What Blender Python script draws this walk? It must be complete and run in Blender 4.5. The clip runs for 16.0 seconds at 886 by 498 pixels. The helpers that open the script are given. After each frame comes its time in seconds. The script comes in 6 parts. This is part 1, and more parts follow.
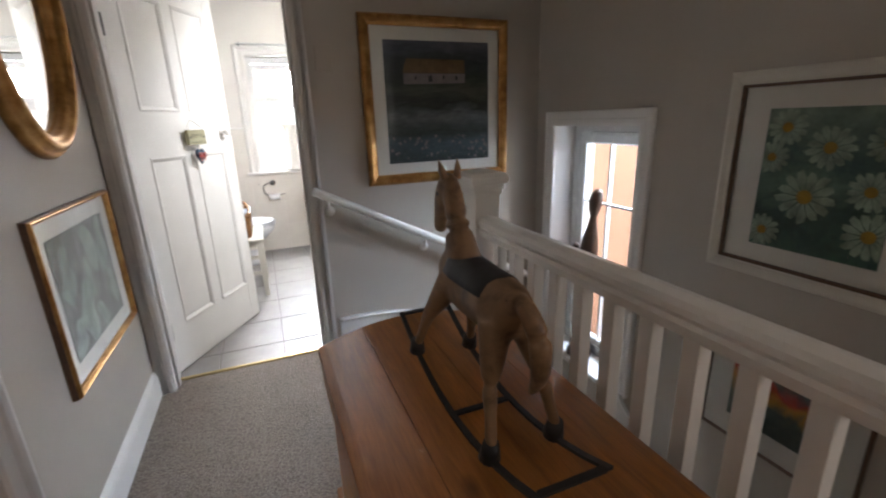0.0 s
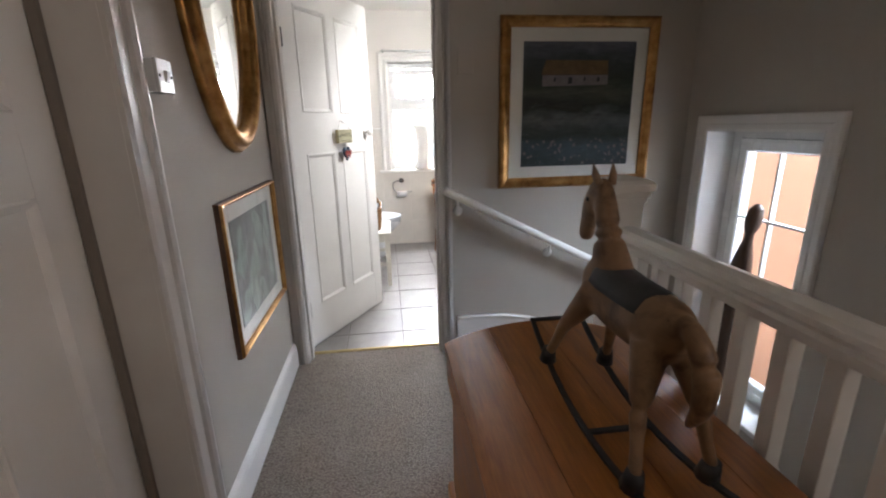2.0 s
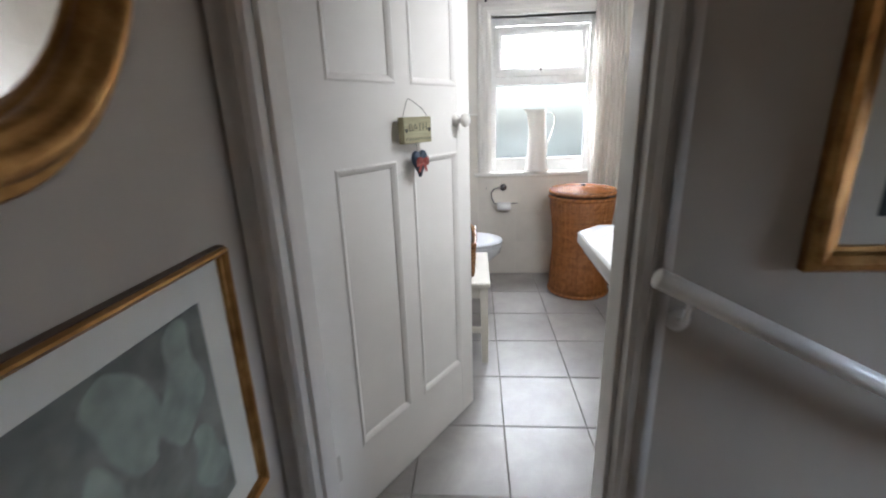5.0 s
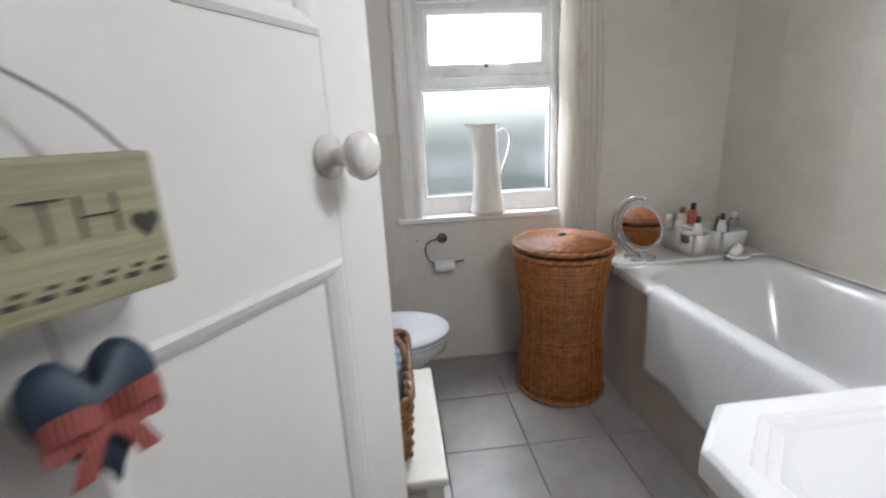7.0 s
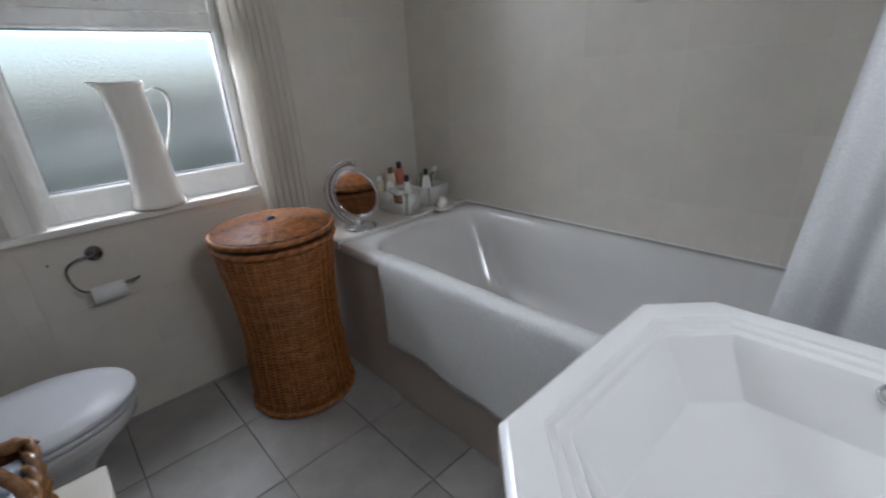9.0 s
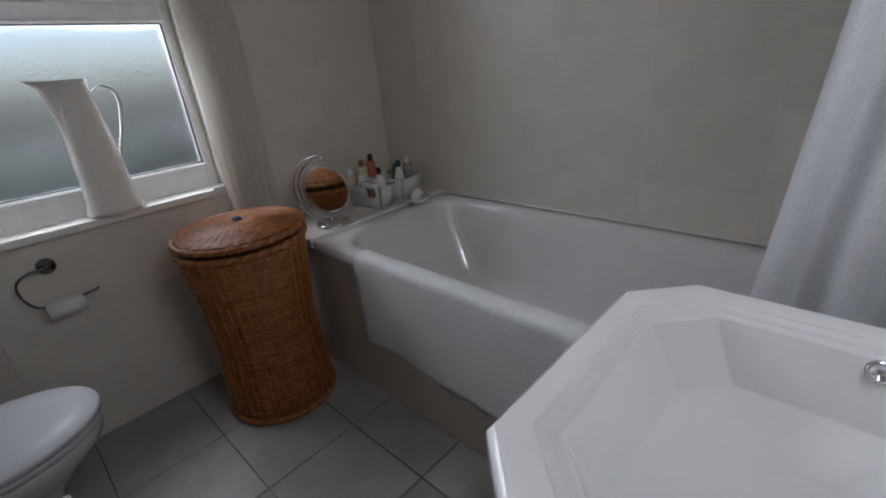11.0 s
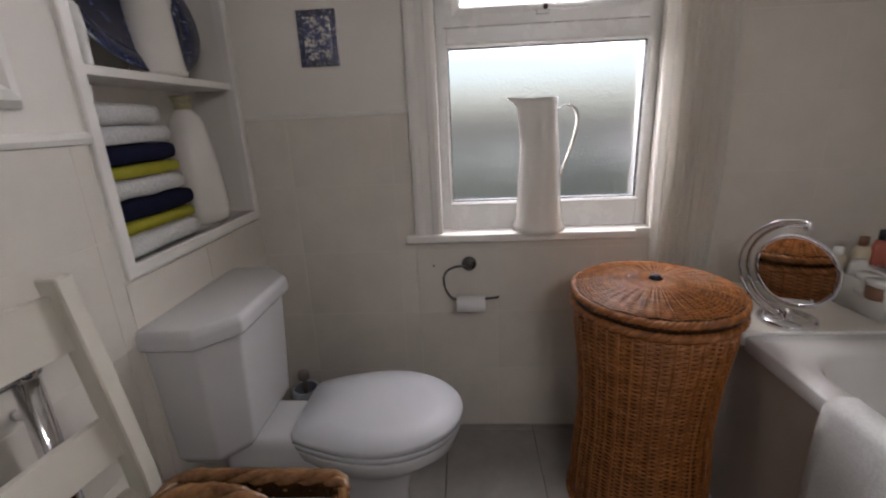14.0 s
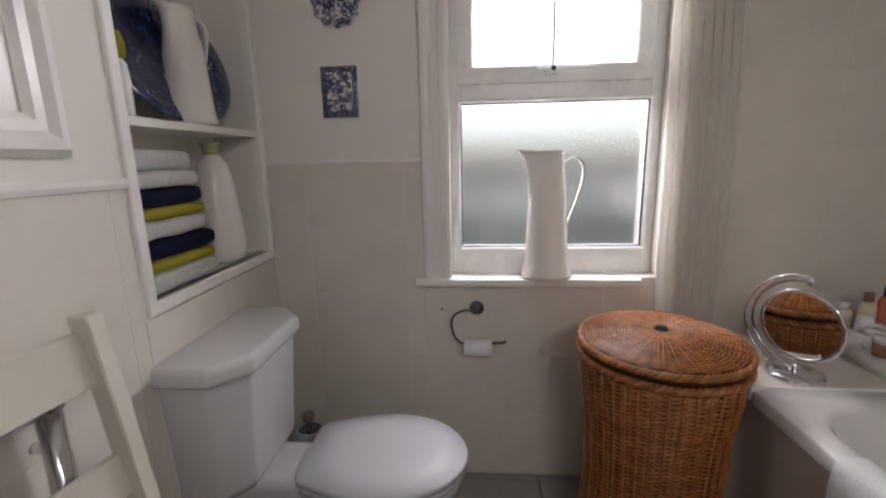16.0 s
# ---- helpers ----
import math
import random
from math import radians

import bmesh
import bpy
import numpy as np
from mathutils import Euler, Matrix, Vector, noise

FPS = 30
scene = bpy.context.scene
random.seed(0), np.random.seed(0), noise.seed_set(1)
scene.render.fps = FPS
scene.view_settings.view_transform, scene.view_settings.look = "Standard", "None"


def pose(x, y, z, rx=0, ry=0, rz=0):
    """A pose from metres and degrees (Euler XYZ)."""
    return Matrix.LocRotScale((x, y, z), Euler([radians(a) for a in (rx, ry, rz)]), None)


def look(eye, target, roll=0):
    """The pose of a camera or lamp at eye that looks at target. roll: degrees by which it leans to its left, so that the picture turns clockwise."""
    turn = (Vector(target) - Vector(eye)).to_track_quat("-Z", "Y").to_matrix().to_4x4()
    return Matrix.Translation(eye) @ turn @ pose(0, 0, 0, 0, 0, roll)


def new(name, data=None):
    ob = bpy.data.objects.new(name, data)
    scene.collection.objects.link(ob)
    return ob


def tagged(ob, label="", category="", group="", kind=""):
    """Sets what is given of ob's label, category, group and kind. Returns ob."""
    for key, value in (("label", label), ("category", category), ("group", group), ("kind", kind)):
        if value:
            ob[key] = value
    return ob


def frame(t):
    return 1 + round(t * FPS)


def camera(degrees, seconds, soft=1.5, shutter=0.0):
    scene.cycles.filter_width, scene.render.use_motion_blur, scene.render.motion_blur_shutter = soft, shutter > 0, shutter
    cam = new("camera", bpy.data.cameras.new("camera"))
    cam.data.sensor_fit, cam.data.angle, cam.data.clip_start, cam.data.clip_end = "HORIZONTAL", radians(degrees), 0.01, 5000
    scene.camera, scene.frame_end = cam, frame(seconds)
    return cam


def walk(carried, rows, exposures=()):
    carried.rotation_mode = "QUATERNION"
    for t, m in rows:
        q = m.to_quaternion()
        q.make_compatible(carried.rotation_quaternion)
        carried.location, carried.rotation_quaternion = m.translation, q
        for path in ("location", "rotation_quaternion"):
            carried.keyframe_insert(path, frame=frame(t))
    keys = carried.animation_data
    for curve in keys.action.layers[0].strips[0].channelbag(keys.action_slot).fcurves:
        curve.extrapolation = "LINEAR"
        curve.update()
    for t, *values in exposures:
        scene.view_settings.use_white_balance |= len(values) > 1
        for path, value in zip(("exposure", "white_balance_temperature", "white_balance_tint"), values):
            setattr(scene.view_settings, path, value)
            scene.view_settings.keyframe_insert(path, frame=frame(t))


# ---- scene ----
cam = camera(90.8, 16.0, soft=2.0, shutter=0.5)
PATH = [
    (0, (0.186, 0.31, 1.262), (0.9, 2.089, 0.694), -1.9),
    (0.5, (0.176, 0.316, 1.261), (0.717, 2.158, 0.701), -1.7),
    (1, (0.145, 0.319, 1.259), (0.54, 2.202, 0.713), -1.4),
    (1.5, (0.131, 0.319, 1.26), (0.431, 2.222, 0.725), -1.3),
    (2, (0.121, 0.334, 1.261), (0.354, 2.245, 0.718), -1.2),
    (2.5, (0.103, 0.469, 1.246), (0.262, 2.379, 0.677), -1.0),
    (3, (0.066, 0.684, 1.25), (0.185, 2.604, 0.701), -2.3),
    (3.5, (0.055, 0.884, 1.235), (0.099, 2.795, 0.646), -2.2),
    (4, (0.096, 1.155, 1.26), (-0.033, 3.068, 0.69), -1.7),
    (4.2, (0.109, 1.252, 1.265), (-0.11, 3.139, 0.639), -1.6),
    (6.3, (-0.049, 2.556, 1.241), (0.002, 4.485, 0.717), -3.4),
    (6.5, (0.006, 2.657, 1.25), (0.079, 4.574, 0.686), -3.5),
    (7, (0.054, 2.882, 1.254), (0.239, 4.802, 0.722), -2.9),
    (7.5, (0.104, 3.019, 1.242), (0.557, 4.873, 0.647), -2.5),
    (8, (0.14, 3.131, 1.241), (0.986, 4.826, 0.6), -3.2),
    (8.5, (0.176, 3.164, 1.239), (1.264, 4.694, 0.55), -3.6),
    (9, (0.202, 3.154, 1.218), (1.447, 4.535, 0.481), -3.7),
    (9.2, (0.204, 3.152, 1.225), (1.487, 4.483, 0.461), -3.6),
    (11.3, (0.248, 3.197, 1.211), (1.540, 4.500, 0.423), -5.8),
    (11.5, (0.265, 3.226, 1.214), (1.503, 4.624, 0.499), -5.6),
    (12, (0.269, 3.345, 1.201), (1.295, 4.945, 0.577), -5.0),
    (12.5, (0.29, 3.443, 1.22), (1.018, 5.193, 0.581), -4.4),
    (13, (0.298, 3.514, 1.213), (0.658, 5.368, 0.557), -3.9),
    (13.5, (0.285, 3.563, 1.219), (0.357, 5.458, 0.584), -3.4),
    (14, (0.266, 3.577, 1.219), (0.146, 5.488, 0.639), -2.6),
    (14.5, (0.263, 3.58, 1.235), (0.087, 5.508, 0.735), -1.9),
    (15, (0.267, 3.574, 1.254), (0.098, 5.524, 0.844), -1.3),
    (15.5, (0.261, 3.556, 1.27), (0.118, 5.522, 0.933), -1.0),
    (16, (0.258, 3.545, 1.246), (0.113, 5.498, 0.84), -1.2),
]
EXPOSURES = [(0, 3.1, 6450, 14), (2.0, 2.95, 6450, 15), (3.0, 2.75, 6350, 15), (4.0, 2.5, 6200, 14), (6.4, 1.9, 6300, 13), (7.0, 1.7, 6250, 13), (8.0, 1.08, 6150, 13), (9.2, 0.86, 6050, 13), (11.3, 0.3, 6200, 16), (12.5, 0.36, 6450, 20), (14.0, 0.85, 6800, 21), (16.0, 1.10, 6850, 21)]
walk(cam, [(t, look(eye, target, roll)) for t, eye, target, roll in PATH], EXPOSURES)

# ---- world, sun, large lights ----
world = bpy.data.worlds.new("sky")
scene.world = world
world.use_nodes = True
wn = world.node_tree
sky = wn.nodes.new("ShaderNodeTexSky")
sky.sky_type, sky.sun_disc = "NISHITA", False
sky.sun_elevation, sky.sun_rotation = radians(42), radians(200)
sky.dust_density, sky.air_density = 3.0, 1.0
wn.links.new(sky.outputs[0], wn.nodes["Background"].inputs[0])
wn.nodes["Background"].inputs[1].default_value = 0.15

sun = bpy.data.lights.new("sun", "SUN")
sun.energy, sun.angle, sun.color = 1.5, radians(12), (1.0, 0.95, 0.88)
new("sun", sun).matrix_world = look((-3, -6, 8), (0, 0, 0))


def window_light(name, at, target, sx, sy, power, color, spread=180):
    lamp = bpy.data.lights.new(name, "AREA")
    lamp.shape, lamp.size, lamp.size_y, lamp.energy, lamp.color = "RECTANGLE", sx, sy, power, color
    lamp.spread = radians(spread)
    ob = new(name, lamp)
    ob.matrix_world = look(at, target)


window_light("window_light", (0.54, 5.42, 1.84), (0.68, 3.3, 1.15), 0.85, 0.75, 18.0, (0.93, 0.97, 1.0), 150)
window_light("stair_window_light", (2.35, 2.0, 1.5), (-0.2, 1.75, 0.5), 0.8, 1.1, 12.0, (0.66, 0.82, 1.0))
# added fill lamp in an unseen rear opening, brightens the west wall
window_light("rear_stair_daylight", (1.86, -0.75, 1.5), (-0.44, 0.9, 1.35), 0.7, 1.0, 0.75, (1.0, 0.93, 0.84), 120)
window_light("basin_light", (0.72, 2.935, 1.79), (0.70, 3.9, 0.75), 0.52, 0.06, 3.2, (0.95, 0.98, 1.0), 165)

# ---- materials ----


class Mat:
    """A small wrapper round one node material."""

    def __init__(self, name, rough=0.5, metal=0.0, spec=0.5):
        self.m = bpy.data.materials.new(name)
        self.m.use_nodes = True
        self.t = self.m.node_tree
        self.b = self.t.nodes["Principled BSDF"]
        self.b.inputs["Roughness"].default_value = rough
        self.b.inputs["Metallic"].default_value = metal
        self.b.inputs["Specular IOR Level"].default_value = spec

    def node(self, kind, **values):
        n = self.t.nodes.new(kind)
        for k, v in values.items():
            n.inputs[k].default_value = v
        return n

    def link(self, a, b):
        self.t.links.new(a, b)

    def coords(self, scale=(1, 1, 1), space="Object", rot=(0, 0, 0)):
        c = self.node("ShaderNodeTexCoord")
        m = self.node("ShaderNodeMapping")
        m.inputs["Scale"].default_value = scale
        m.inputs["Rotation"].default_value = rot
        self.link(c.outputs[space], m.inputs[0])
        return m.outputs[0]

    def noise(self, scale, detail=4.0, rough=0.55, vec=None, distort=0.0):
        n = self.node("ShaderNodeTexNoise", Scale=scale, Detail=detail, Roughness=rough, Distortion=distort)
        self.link(vec if vec is not None else self.coords(), n.inputs["Vector"])
        return n.outputs[0]

    def ramp(self, fac, stops):
        r = self.node("ShaderNodeValToRGB")
        e = r.color_ramp.elements
        while len(e) < len(stops):
            e.new(0.5)
        for el, (p, c) in zip(e, stops):
            el.position, el.color = p, (*c, 1) if len(c) == 3 else c
        self.link(fac, r.inputs[0])
        return r.outputs[0]

    def mix(self, fac, a, b, mode="MIX"):
        n = self.t.nodes.new("ShaderNodeMix")
        n.data_type, n.blend_type = "RGBA", mode
        for sock, v in ((n.inputs[0], fac), (n.inputs[6], a), (n.inputs[7], b)):
            if isinstance(v, (int, float)):
                sock.default_value = v
            elif isinstance(v, tuple):
                sock.default_value = (*v, 1)
            else:
                self.link(v, sock)
        return n.outputs[2]

    def color(self, c):
        if isinstance(c, tuple):
            self.b.inputs["Base Color"].default_value = (*c, 1)
        else:
            self.link(c, self.b.inputs["Base Color"])
        return self

    def bump(self, height, strength=0.3, distance=0.002):
        n = self.node("ShaderNodeBump", Strength=strength, Distance=distance)
        self.link(height, n.inputs["Height"])
        self.link(n.outputs[0], self.b.inputs["Normal"])
        return self

    def rough(self, fac, lo, hi):
        n = self.node("ShaderNodeMapRange")
        n.inputs["To Min"].default_value, n.inputs["To Max"].default_value = lo, hi
        self.link(fac, n.inputs[0])
        self.link(n.outputs[0], self.b.inputs["Roughness"])
        return self


def shade(c, k):
    return tuple(min(1.0, v * k) for v in c)


def paint(name, c, rough=0.5, wear=0.06, fine=420, soft=3.0, bump=0.12):
    m = Mat(name, rough)
    n = m.noise(soft, 5)
    m.color(m.ramp(n, [(0.3, shade(c, 1 - wear)), (0.7, shade(c, 1 + wear * 0.5))]))
    m.rough(m.noise(soft * 4, 3), rough - 0.07, rough + 0.1)
    m.bump(m.noise(fine, 3), bump, 0.001)
    return m.m


def wood(name, c, dark, rough=0.35, axis=1, knots=False, scale=1.0):
    m = Mat(name, rough)
    sc = [14 * scale, 14 * scale, 14 * scale]
    sc[axis] = 1.1 * scale
    v = m.coords(tuple(sc))
    g = m.noise(2.2, 6, 0.6, v, 0.9)
    fine = m.noise(14, 4, 0.6, v, 0.2)
    a = m.ramp(g, [(0.25, dark), (0.55, c), (0.8, shade(c, 1.2))])
    b = m.ramp(fine, [(0.35, (0.6, 0.6, 0.6)), (0.65, (1, 1, 1))])
    col = m.mix(0.55, a, b, "MULTIPLY")
    if knots:
        sk = [3.2, 3.2, 3.2]
        sk[axis] = 1.5
        k = m.node("ShaderNodeTexVoronoi", Scale=1.6)
        m.link(m.coords(tuple(sk)), k.inputs["Vector"])
        mask = m.ramp(k.outputs["Distance"], [(0.03, (1, 1, 1)), (0.11, (0, 0, 0))])
        col = m.mix(mask, col, shade(dark, 0.35))
    m.color(col)
    m.rough(g, rough - 0.08, rough + 0.15)
    m.bump(fine, 0.15, 0.001)
    return m.m


def metal(name, c, rough):
    m = Mat(name, rough, 1.0)
    m.color(c)
    m.rough(m.noise(30, 3), max(0.02, rough - 0.03), rough + 0.08)
    return m.m


def gold(name):
    m = Mat(name, 0.33, 0.85)
    n = m.noise(18, 6, 0.6)
    m.color(m.ramp(n, [(0.25, (0.20, 0.085, 0.025)), (0.5, (0.42, 0.22, 0.07)), (0.75, (0.60, 0.36, 0.13))]))
    m.rough(n, 0.25, 0.5)
    m.bump(m.noise(160, 4), 0.2, 0.001)
    return m.m


def ceramic(name, c, rough=0.08):
    m = Mat(name, rough)
    m.color(m.ramp(m.noise(2.5, 3), [(0.3, shade(c, 0.97)), (0.7, c)]))
    m.b.inputs["Coat Weight"].default_value = 0.4
    m.rough(m.noise(9, 3), rough, rough + 0.07)
    return m.m


def worn_paint(name, c, under):
    """Old tan paint with darker worn patches and small chips."""
    m = Mat(name, 0.55)
    big = m.noise(16, 5, 0.65, None, 0.6)
    chips = m.noise(70, 4, 0.7)
    base = m.ramp(big, [(0.32, under), (0.5, c), (0.72, shade(c, 1.25))])
    m.color(m.mix(m.ramp(chips, [(0.66, (0, 0, 0)), (0.74, (1, 1, 1))]), base, shade(under, 0.45)))
    m.rough(big, 0.4, 0.65)
    m.bump(chips, 0.3, 0.002)
    return m.m


def fabric(name, c, scale=260, depth=0.8, rough=0.9, dist=0.004):
    m = Mat(name, rough, 0, 0.15)
    n = m.noise(scale, 4, 0.7)
    big = m.noise(9, 4)
    m.color(m.mix(m.ramp(n, [(0.3, (0, 0, 0)), (0.7, (1, 1, 1))]), shade(c, 0.72), m.mix(big, shade(c, 0.93), shade(c, 1.05))))
    m.bump(n, depth, dist)
    return m.m


WALL = paint("hall_wall_paint", (0.455, 0.412, 0.352), 0.75, 0.05, 300, 2.0, 0.2)
CEIL = paint("ceiling_paint", (0.84, 0.82, 0.78), 0.85, 0.03)
WHITE = paint("white_gloss_paint", (0.83, 0.81, 0.77), 0.3, 0.05, 160, 3.0, 0.1)
JAMB = paint("aged_gloss_paint", (0.60, 0.57, 0.53), 0.32, 0.08, 120, 4.0, 0.15)
BATHWALL = paint("bathroom_wall_paint", (0.80, 0.765, 0.71), 0.6, 0.04, 220, 2.0, 0.15)
CREAM = paint("cream_chair_paint", (0.62, 0.59, 0.51), 0.42, 0.06, 90, 5.0, 0.2)
UPVC = paint("white_plastic", (0.82, 0.82, 0.80), 0.25, 0.02)
MATBOARD = paint("mount_board", (0.72, 0.69, 0.62), 0.85, 0.03)
GROUT = paint("grout", (0.74, 0.70, 0.64), 0.9, 0.08, 400)
FGROUT = paint("floor_grout", (0.16, 0.14, 0.12), 0.9, 0.1, 400)
PORCELAIN = ceramic("porcelain", (0.80, 0.80, 0.79))
BATHWHITE = ceramic("bath_enamel", (0.74, 0.73, 0.72), 0.12)
JUGWHITE = ceramic("white_glaze", (0.78, 0.75, 0.70), 0.1)
SANITARY = ceramic("dull_sanitary_ware", (0.60, 0.60, 0.61), 0.16)
LIDPLASTIC = paint("grey_white_lid_plastic", (0.52, 0.53, 0.56), 0.38, 0.02, 200, 3.0, 0.03)
CHROME = metal("chrome", (0.72, 0.72, 0.74), 0.06)
# chrome with its dark reflections put into the base colour
DARKCHROME = metal("chrome_dark_reflection", (0.20, 0.20, 0.21), 0.16)
BRASS = metal("brass", (0.50, 0.38, 0.19), 0.36)
GOLD = gold("gilt")
DARKMETAL = metal("dark_metal", (0.05, 0.05, 0.05), 0.4)
PINE = wood("waxed_pine", (0.42, 0.160, 0.030), (0.25, 0.085, 0.016), 0.40, 1, True)
HORSEWOOD = worn_paint("worn_horse_paint", (0.215, 0.125, 0.062), (0.085, 0.045, 0.02))
DARKWOOD = wood("dark_wood", (0.07, 0.035, 0.018), (0.03, 0.014, 0.008), 0.4, 2)
FRAMEDARK = wood("dark_frame_wood", (0.12, 0.06, 0.03), (0.06, 0.03, 0.015), 0.4, 1)
BLACKIRON = paint("black_iron", (0.02, 0.02, 0.021), 0.5, 0.2)
LEATHER = paint("black_leather", (0.025, 0.025, 0.028), 0.5, 0.3, 60, 12, 0.5)
TOWELW = fabric("white_towel", (0.78, 0.78, 0.77), 150, 1.0, 0.95, 0.006)
TOWELN = fabric("navy_towel", (0.012, 0.014, 0.045), 300)
TOWELY = fabric("lime_towel", (0.42, 0.40, 0.045), 300)
TOWELR = fabric("red_towel", (0.30, 0.02, 0.03), 300)
PAPER = paint("tissue_paper", (0.82, 0.82, 0.82), 0.9, 0.02, 200)
BLUECLOTH = fabric("blue_grey_cloth", (0.50, 0.55, 0.63), 200)
BLUEPLASTIC = paint("blue_plastic", (0.06, 0.30, 0.48), 0.35)
SIGN = wood("painted_sign_wood", (0.46, 0.43, 0.27), (0.36, 0.33, 0.2), 0.6, 0)
SIGNINK = paint("sign_ink", (0.065, 0.07, 0.055), 0.7)
HEART = paint("slate_blue_paint", (0.045, 0.07, 0.11), 0.5, 0.3, 60, 20)
STRING = paint("grey_wire", (0.22, 0.20, 0.18), 0.6)
PEACH = paint("peach_render", (0.40, 0.25, 0.175), 0.9, 0.06, 40, 1.0, 0.4)


def carpet():
    m = Mat("loop_pile_carpet", 0.95, 0, 0.1)
    v = m.node("ShaderNodeTexVoronoi", Scale=115)
    m.link(m.coords((1, 1.6, 1)), v.inputs["Vector"])
    n = m.noise(150, 4, 0.7)
    big = m.noise(5, 4)
    base = m.ramp(v.outputs["Distance"], [(0.0, (0.42, 0.36, 0.305)), (0.55, (0.29, 0.24, 0.20)), (0.9, (0.19, 0.155, 0.13))])
    m.color(m.mix(0.5, base, m.ramp(big, [(0.3, (0.75, 0.75, 0.75)), (0.7, (1, 1, 1))]), "MULTIPLY"))
    h = m.mix(0.5, m.ramp(v.outputs["Distance"], [(0, (1, 1, 1)), (0.8, (0, 0, 0))]), n)
    m.bump(h, 1.0, 0.006)
    return m.m


def glazed_tile(name, c, vary, rough, mottle, object_random=True):
    m = Mat(name, rough)
    oi = m.node("ShaderNodeObjectInfo")
    n = m.noise(7, 6, 0.65, m.coords(space="Object"), 0.4)
    col = m.ramp(n, [(0.3, shade(c, 1 - mottle)), (0.7, shade(c, 1 + mottle))])
    rnd = m.ramp(oi.outputs["Random"], [(0.0, (1 - vary,) * 3), (1.0, (1, 1, 1))])
    m.color(m.mix(1.0, col, rnd, "MULTIPLY"))
    m.rough(m.noise(22, 4), rough, rough + 0.15)
    m.bump(m.noise(45, 4), 0.06, 0.001)
    return m.m


CARPET = carpet()
WALLTILE = glazed_tile("beige_wall_tile", (0.70, 0.655, 0.59), 0.05, 0.28, 0.045)
BATHPANEL = glazed_tile("beige_bath_panel", (0.47, 0.41, 0.365), 0.0, 0.35, 0.05)
FLOORTILE = glazed_tile("grey_floor_tile", (0.31, 0.293, 0.277), 0.1, 0.3, 0.14)


def wicker(name, c, dark):
    """Woven cane: fine strands run round, stakes stand up."""
    m = Mat(name, 0.27)
    n = m.noise(35, 4, 0.6)
    oi = m.node("ShaderNodeNewGeometry")
    isl = m.ramp(oi.outputs["Random Per Island"], [(0, (0.62, 0.62, 0.62)), (1, (1.0, 1.0, 1.0))])
    m.color(m.mix(1.0, m.ramp(n, [(0.3, dark), (0.7, c)]), isl, "MULTIPLY"))
    m.bump(m.noise(220, 3), 0.25, 0.001)
    return m.m


CANE = wicker("orange_cane", (0.50, 0.19, 0.05), (0.30, 0.10, 0.024))
SEAGRASS = wicker("brown_seagrass", (0.40, 0.20, 0.075), (0.15, 0.06, 0.022))


def glass(name, rough=0.0, bump=0.0, ior=1.45):
    m = Mat(name, rough)
    m.b.inputs["Transmission Weight"].default_value = 1.0
    m.b.inputs["IOR"].default_value = ior
    m.color((0.97, 0.98, 0.98))
    if bump:
        m.bump(m.noise(170, 3, 0.6), bump, 0.003)
    return m.m


CLEAR = glass("clear_glass", 0.0, 0.0, 1.1)
FROST = glass("obscured_glass", 0.28, 0.6, 1.16)
mm = Mat("mirror_silver", 0.015, 1.0)
mm.color((0.9, 0.9, 0.89))
MIRROR = mm.m


def sheer():
    m = Mat("sheer_curtain", 0.9, 0, 0.05)
    m.color(m.ramp(m.noise(40, 3), [(0.3, (0.84, 0.82, 0.78)), (0.7, (0.90, 0.88, 0.85))]))
    tr = m.node("ShaderNodeBsdfTranslucent", Color=(0.92, 0.90, 0.86, 1))
    mixn = m.node("ShaderNodeMixShader", Fac=0.68)
    out = m.t.nodes["Material Output"]
    m.link(m.b.outputs[0], mixn.inputs[1])
    m.link(tr.outputs[0], mixn.inputs[2])
    clear = m.node("ShaderNodeBsdfTransparent")
    thin = m.node("ShaderNodeMixShader", Fac=0.22)
    m.link(mixn.outputs[0], thin.inputs[1])
    m.link(clear.outputs[0], thin.inputs[2])
    m.link(thin.outputs[0], out.inputs[0])
    return m.m


SHEER = sheer()
SHOWER = fabric("shower_curtain_cloth", (0.80, 0.81, 0.83), 300, 0.2, 0.7, 0.001)

# ---- mesh helpers ----


def part(name, bm, material, parent=None, label="", smooth=False, at=None):
    """Links a bmesh as one mesh object, under a thing or a part if one is given."""
    me = bpy.data.meshes.new(name)
    bm.normal_update()
    bm.to_mesh(me)
    bm.free()
    for mt in material if isinstance(material, (list, tuple)) else (material,):
        me.materials.append(mt)
    if smooth:
        me.shade_smooth()
    ob = new(name, me)
    if parent is not None:
        ob.parent = parent
        ob.matrix_parent_inverse = parent.matrix_basis.inverted()
    if at is not None:
        ob.matrix_basis = at
    if label:
        ob["label"] = label
    return ob


def thing(name, at, label, category, group="", kind=""):
    ob = new(name)
    ob.empty_display_size = 0.05
    ob.matrix_basis = Matrix.Translation(at)
    return tagged(ob, label, category, group, kind)


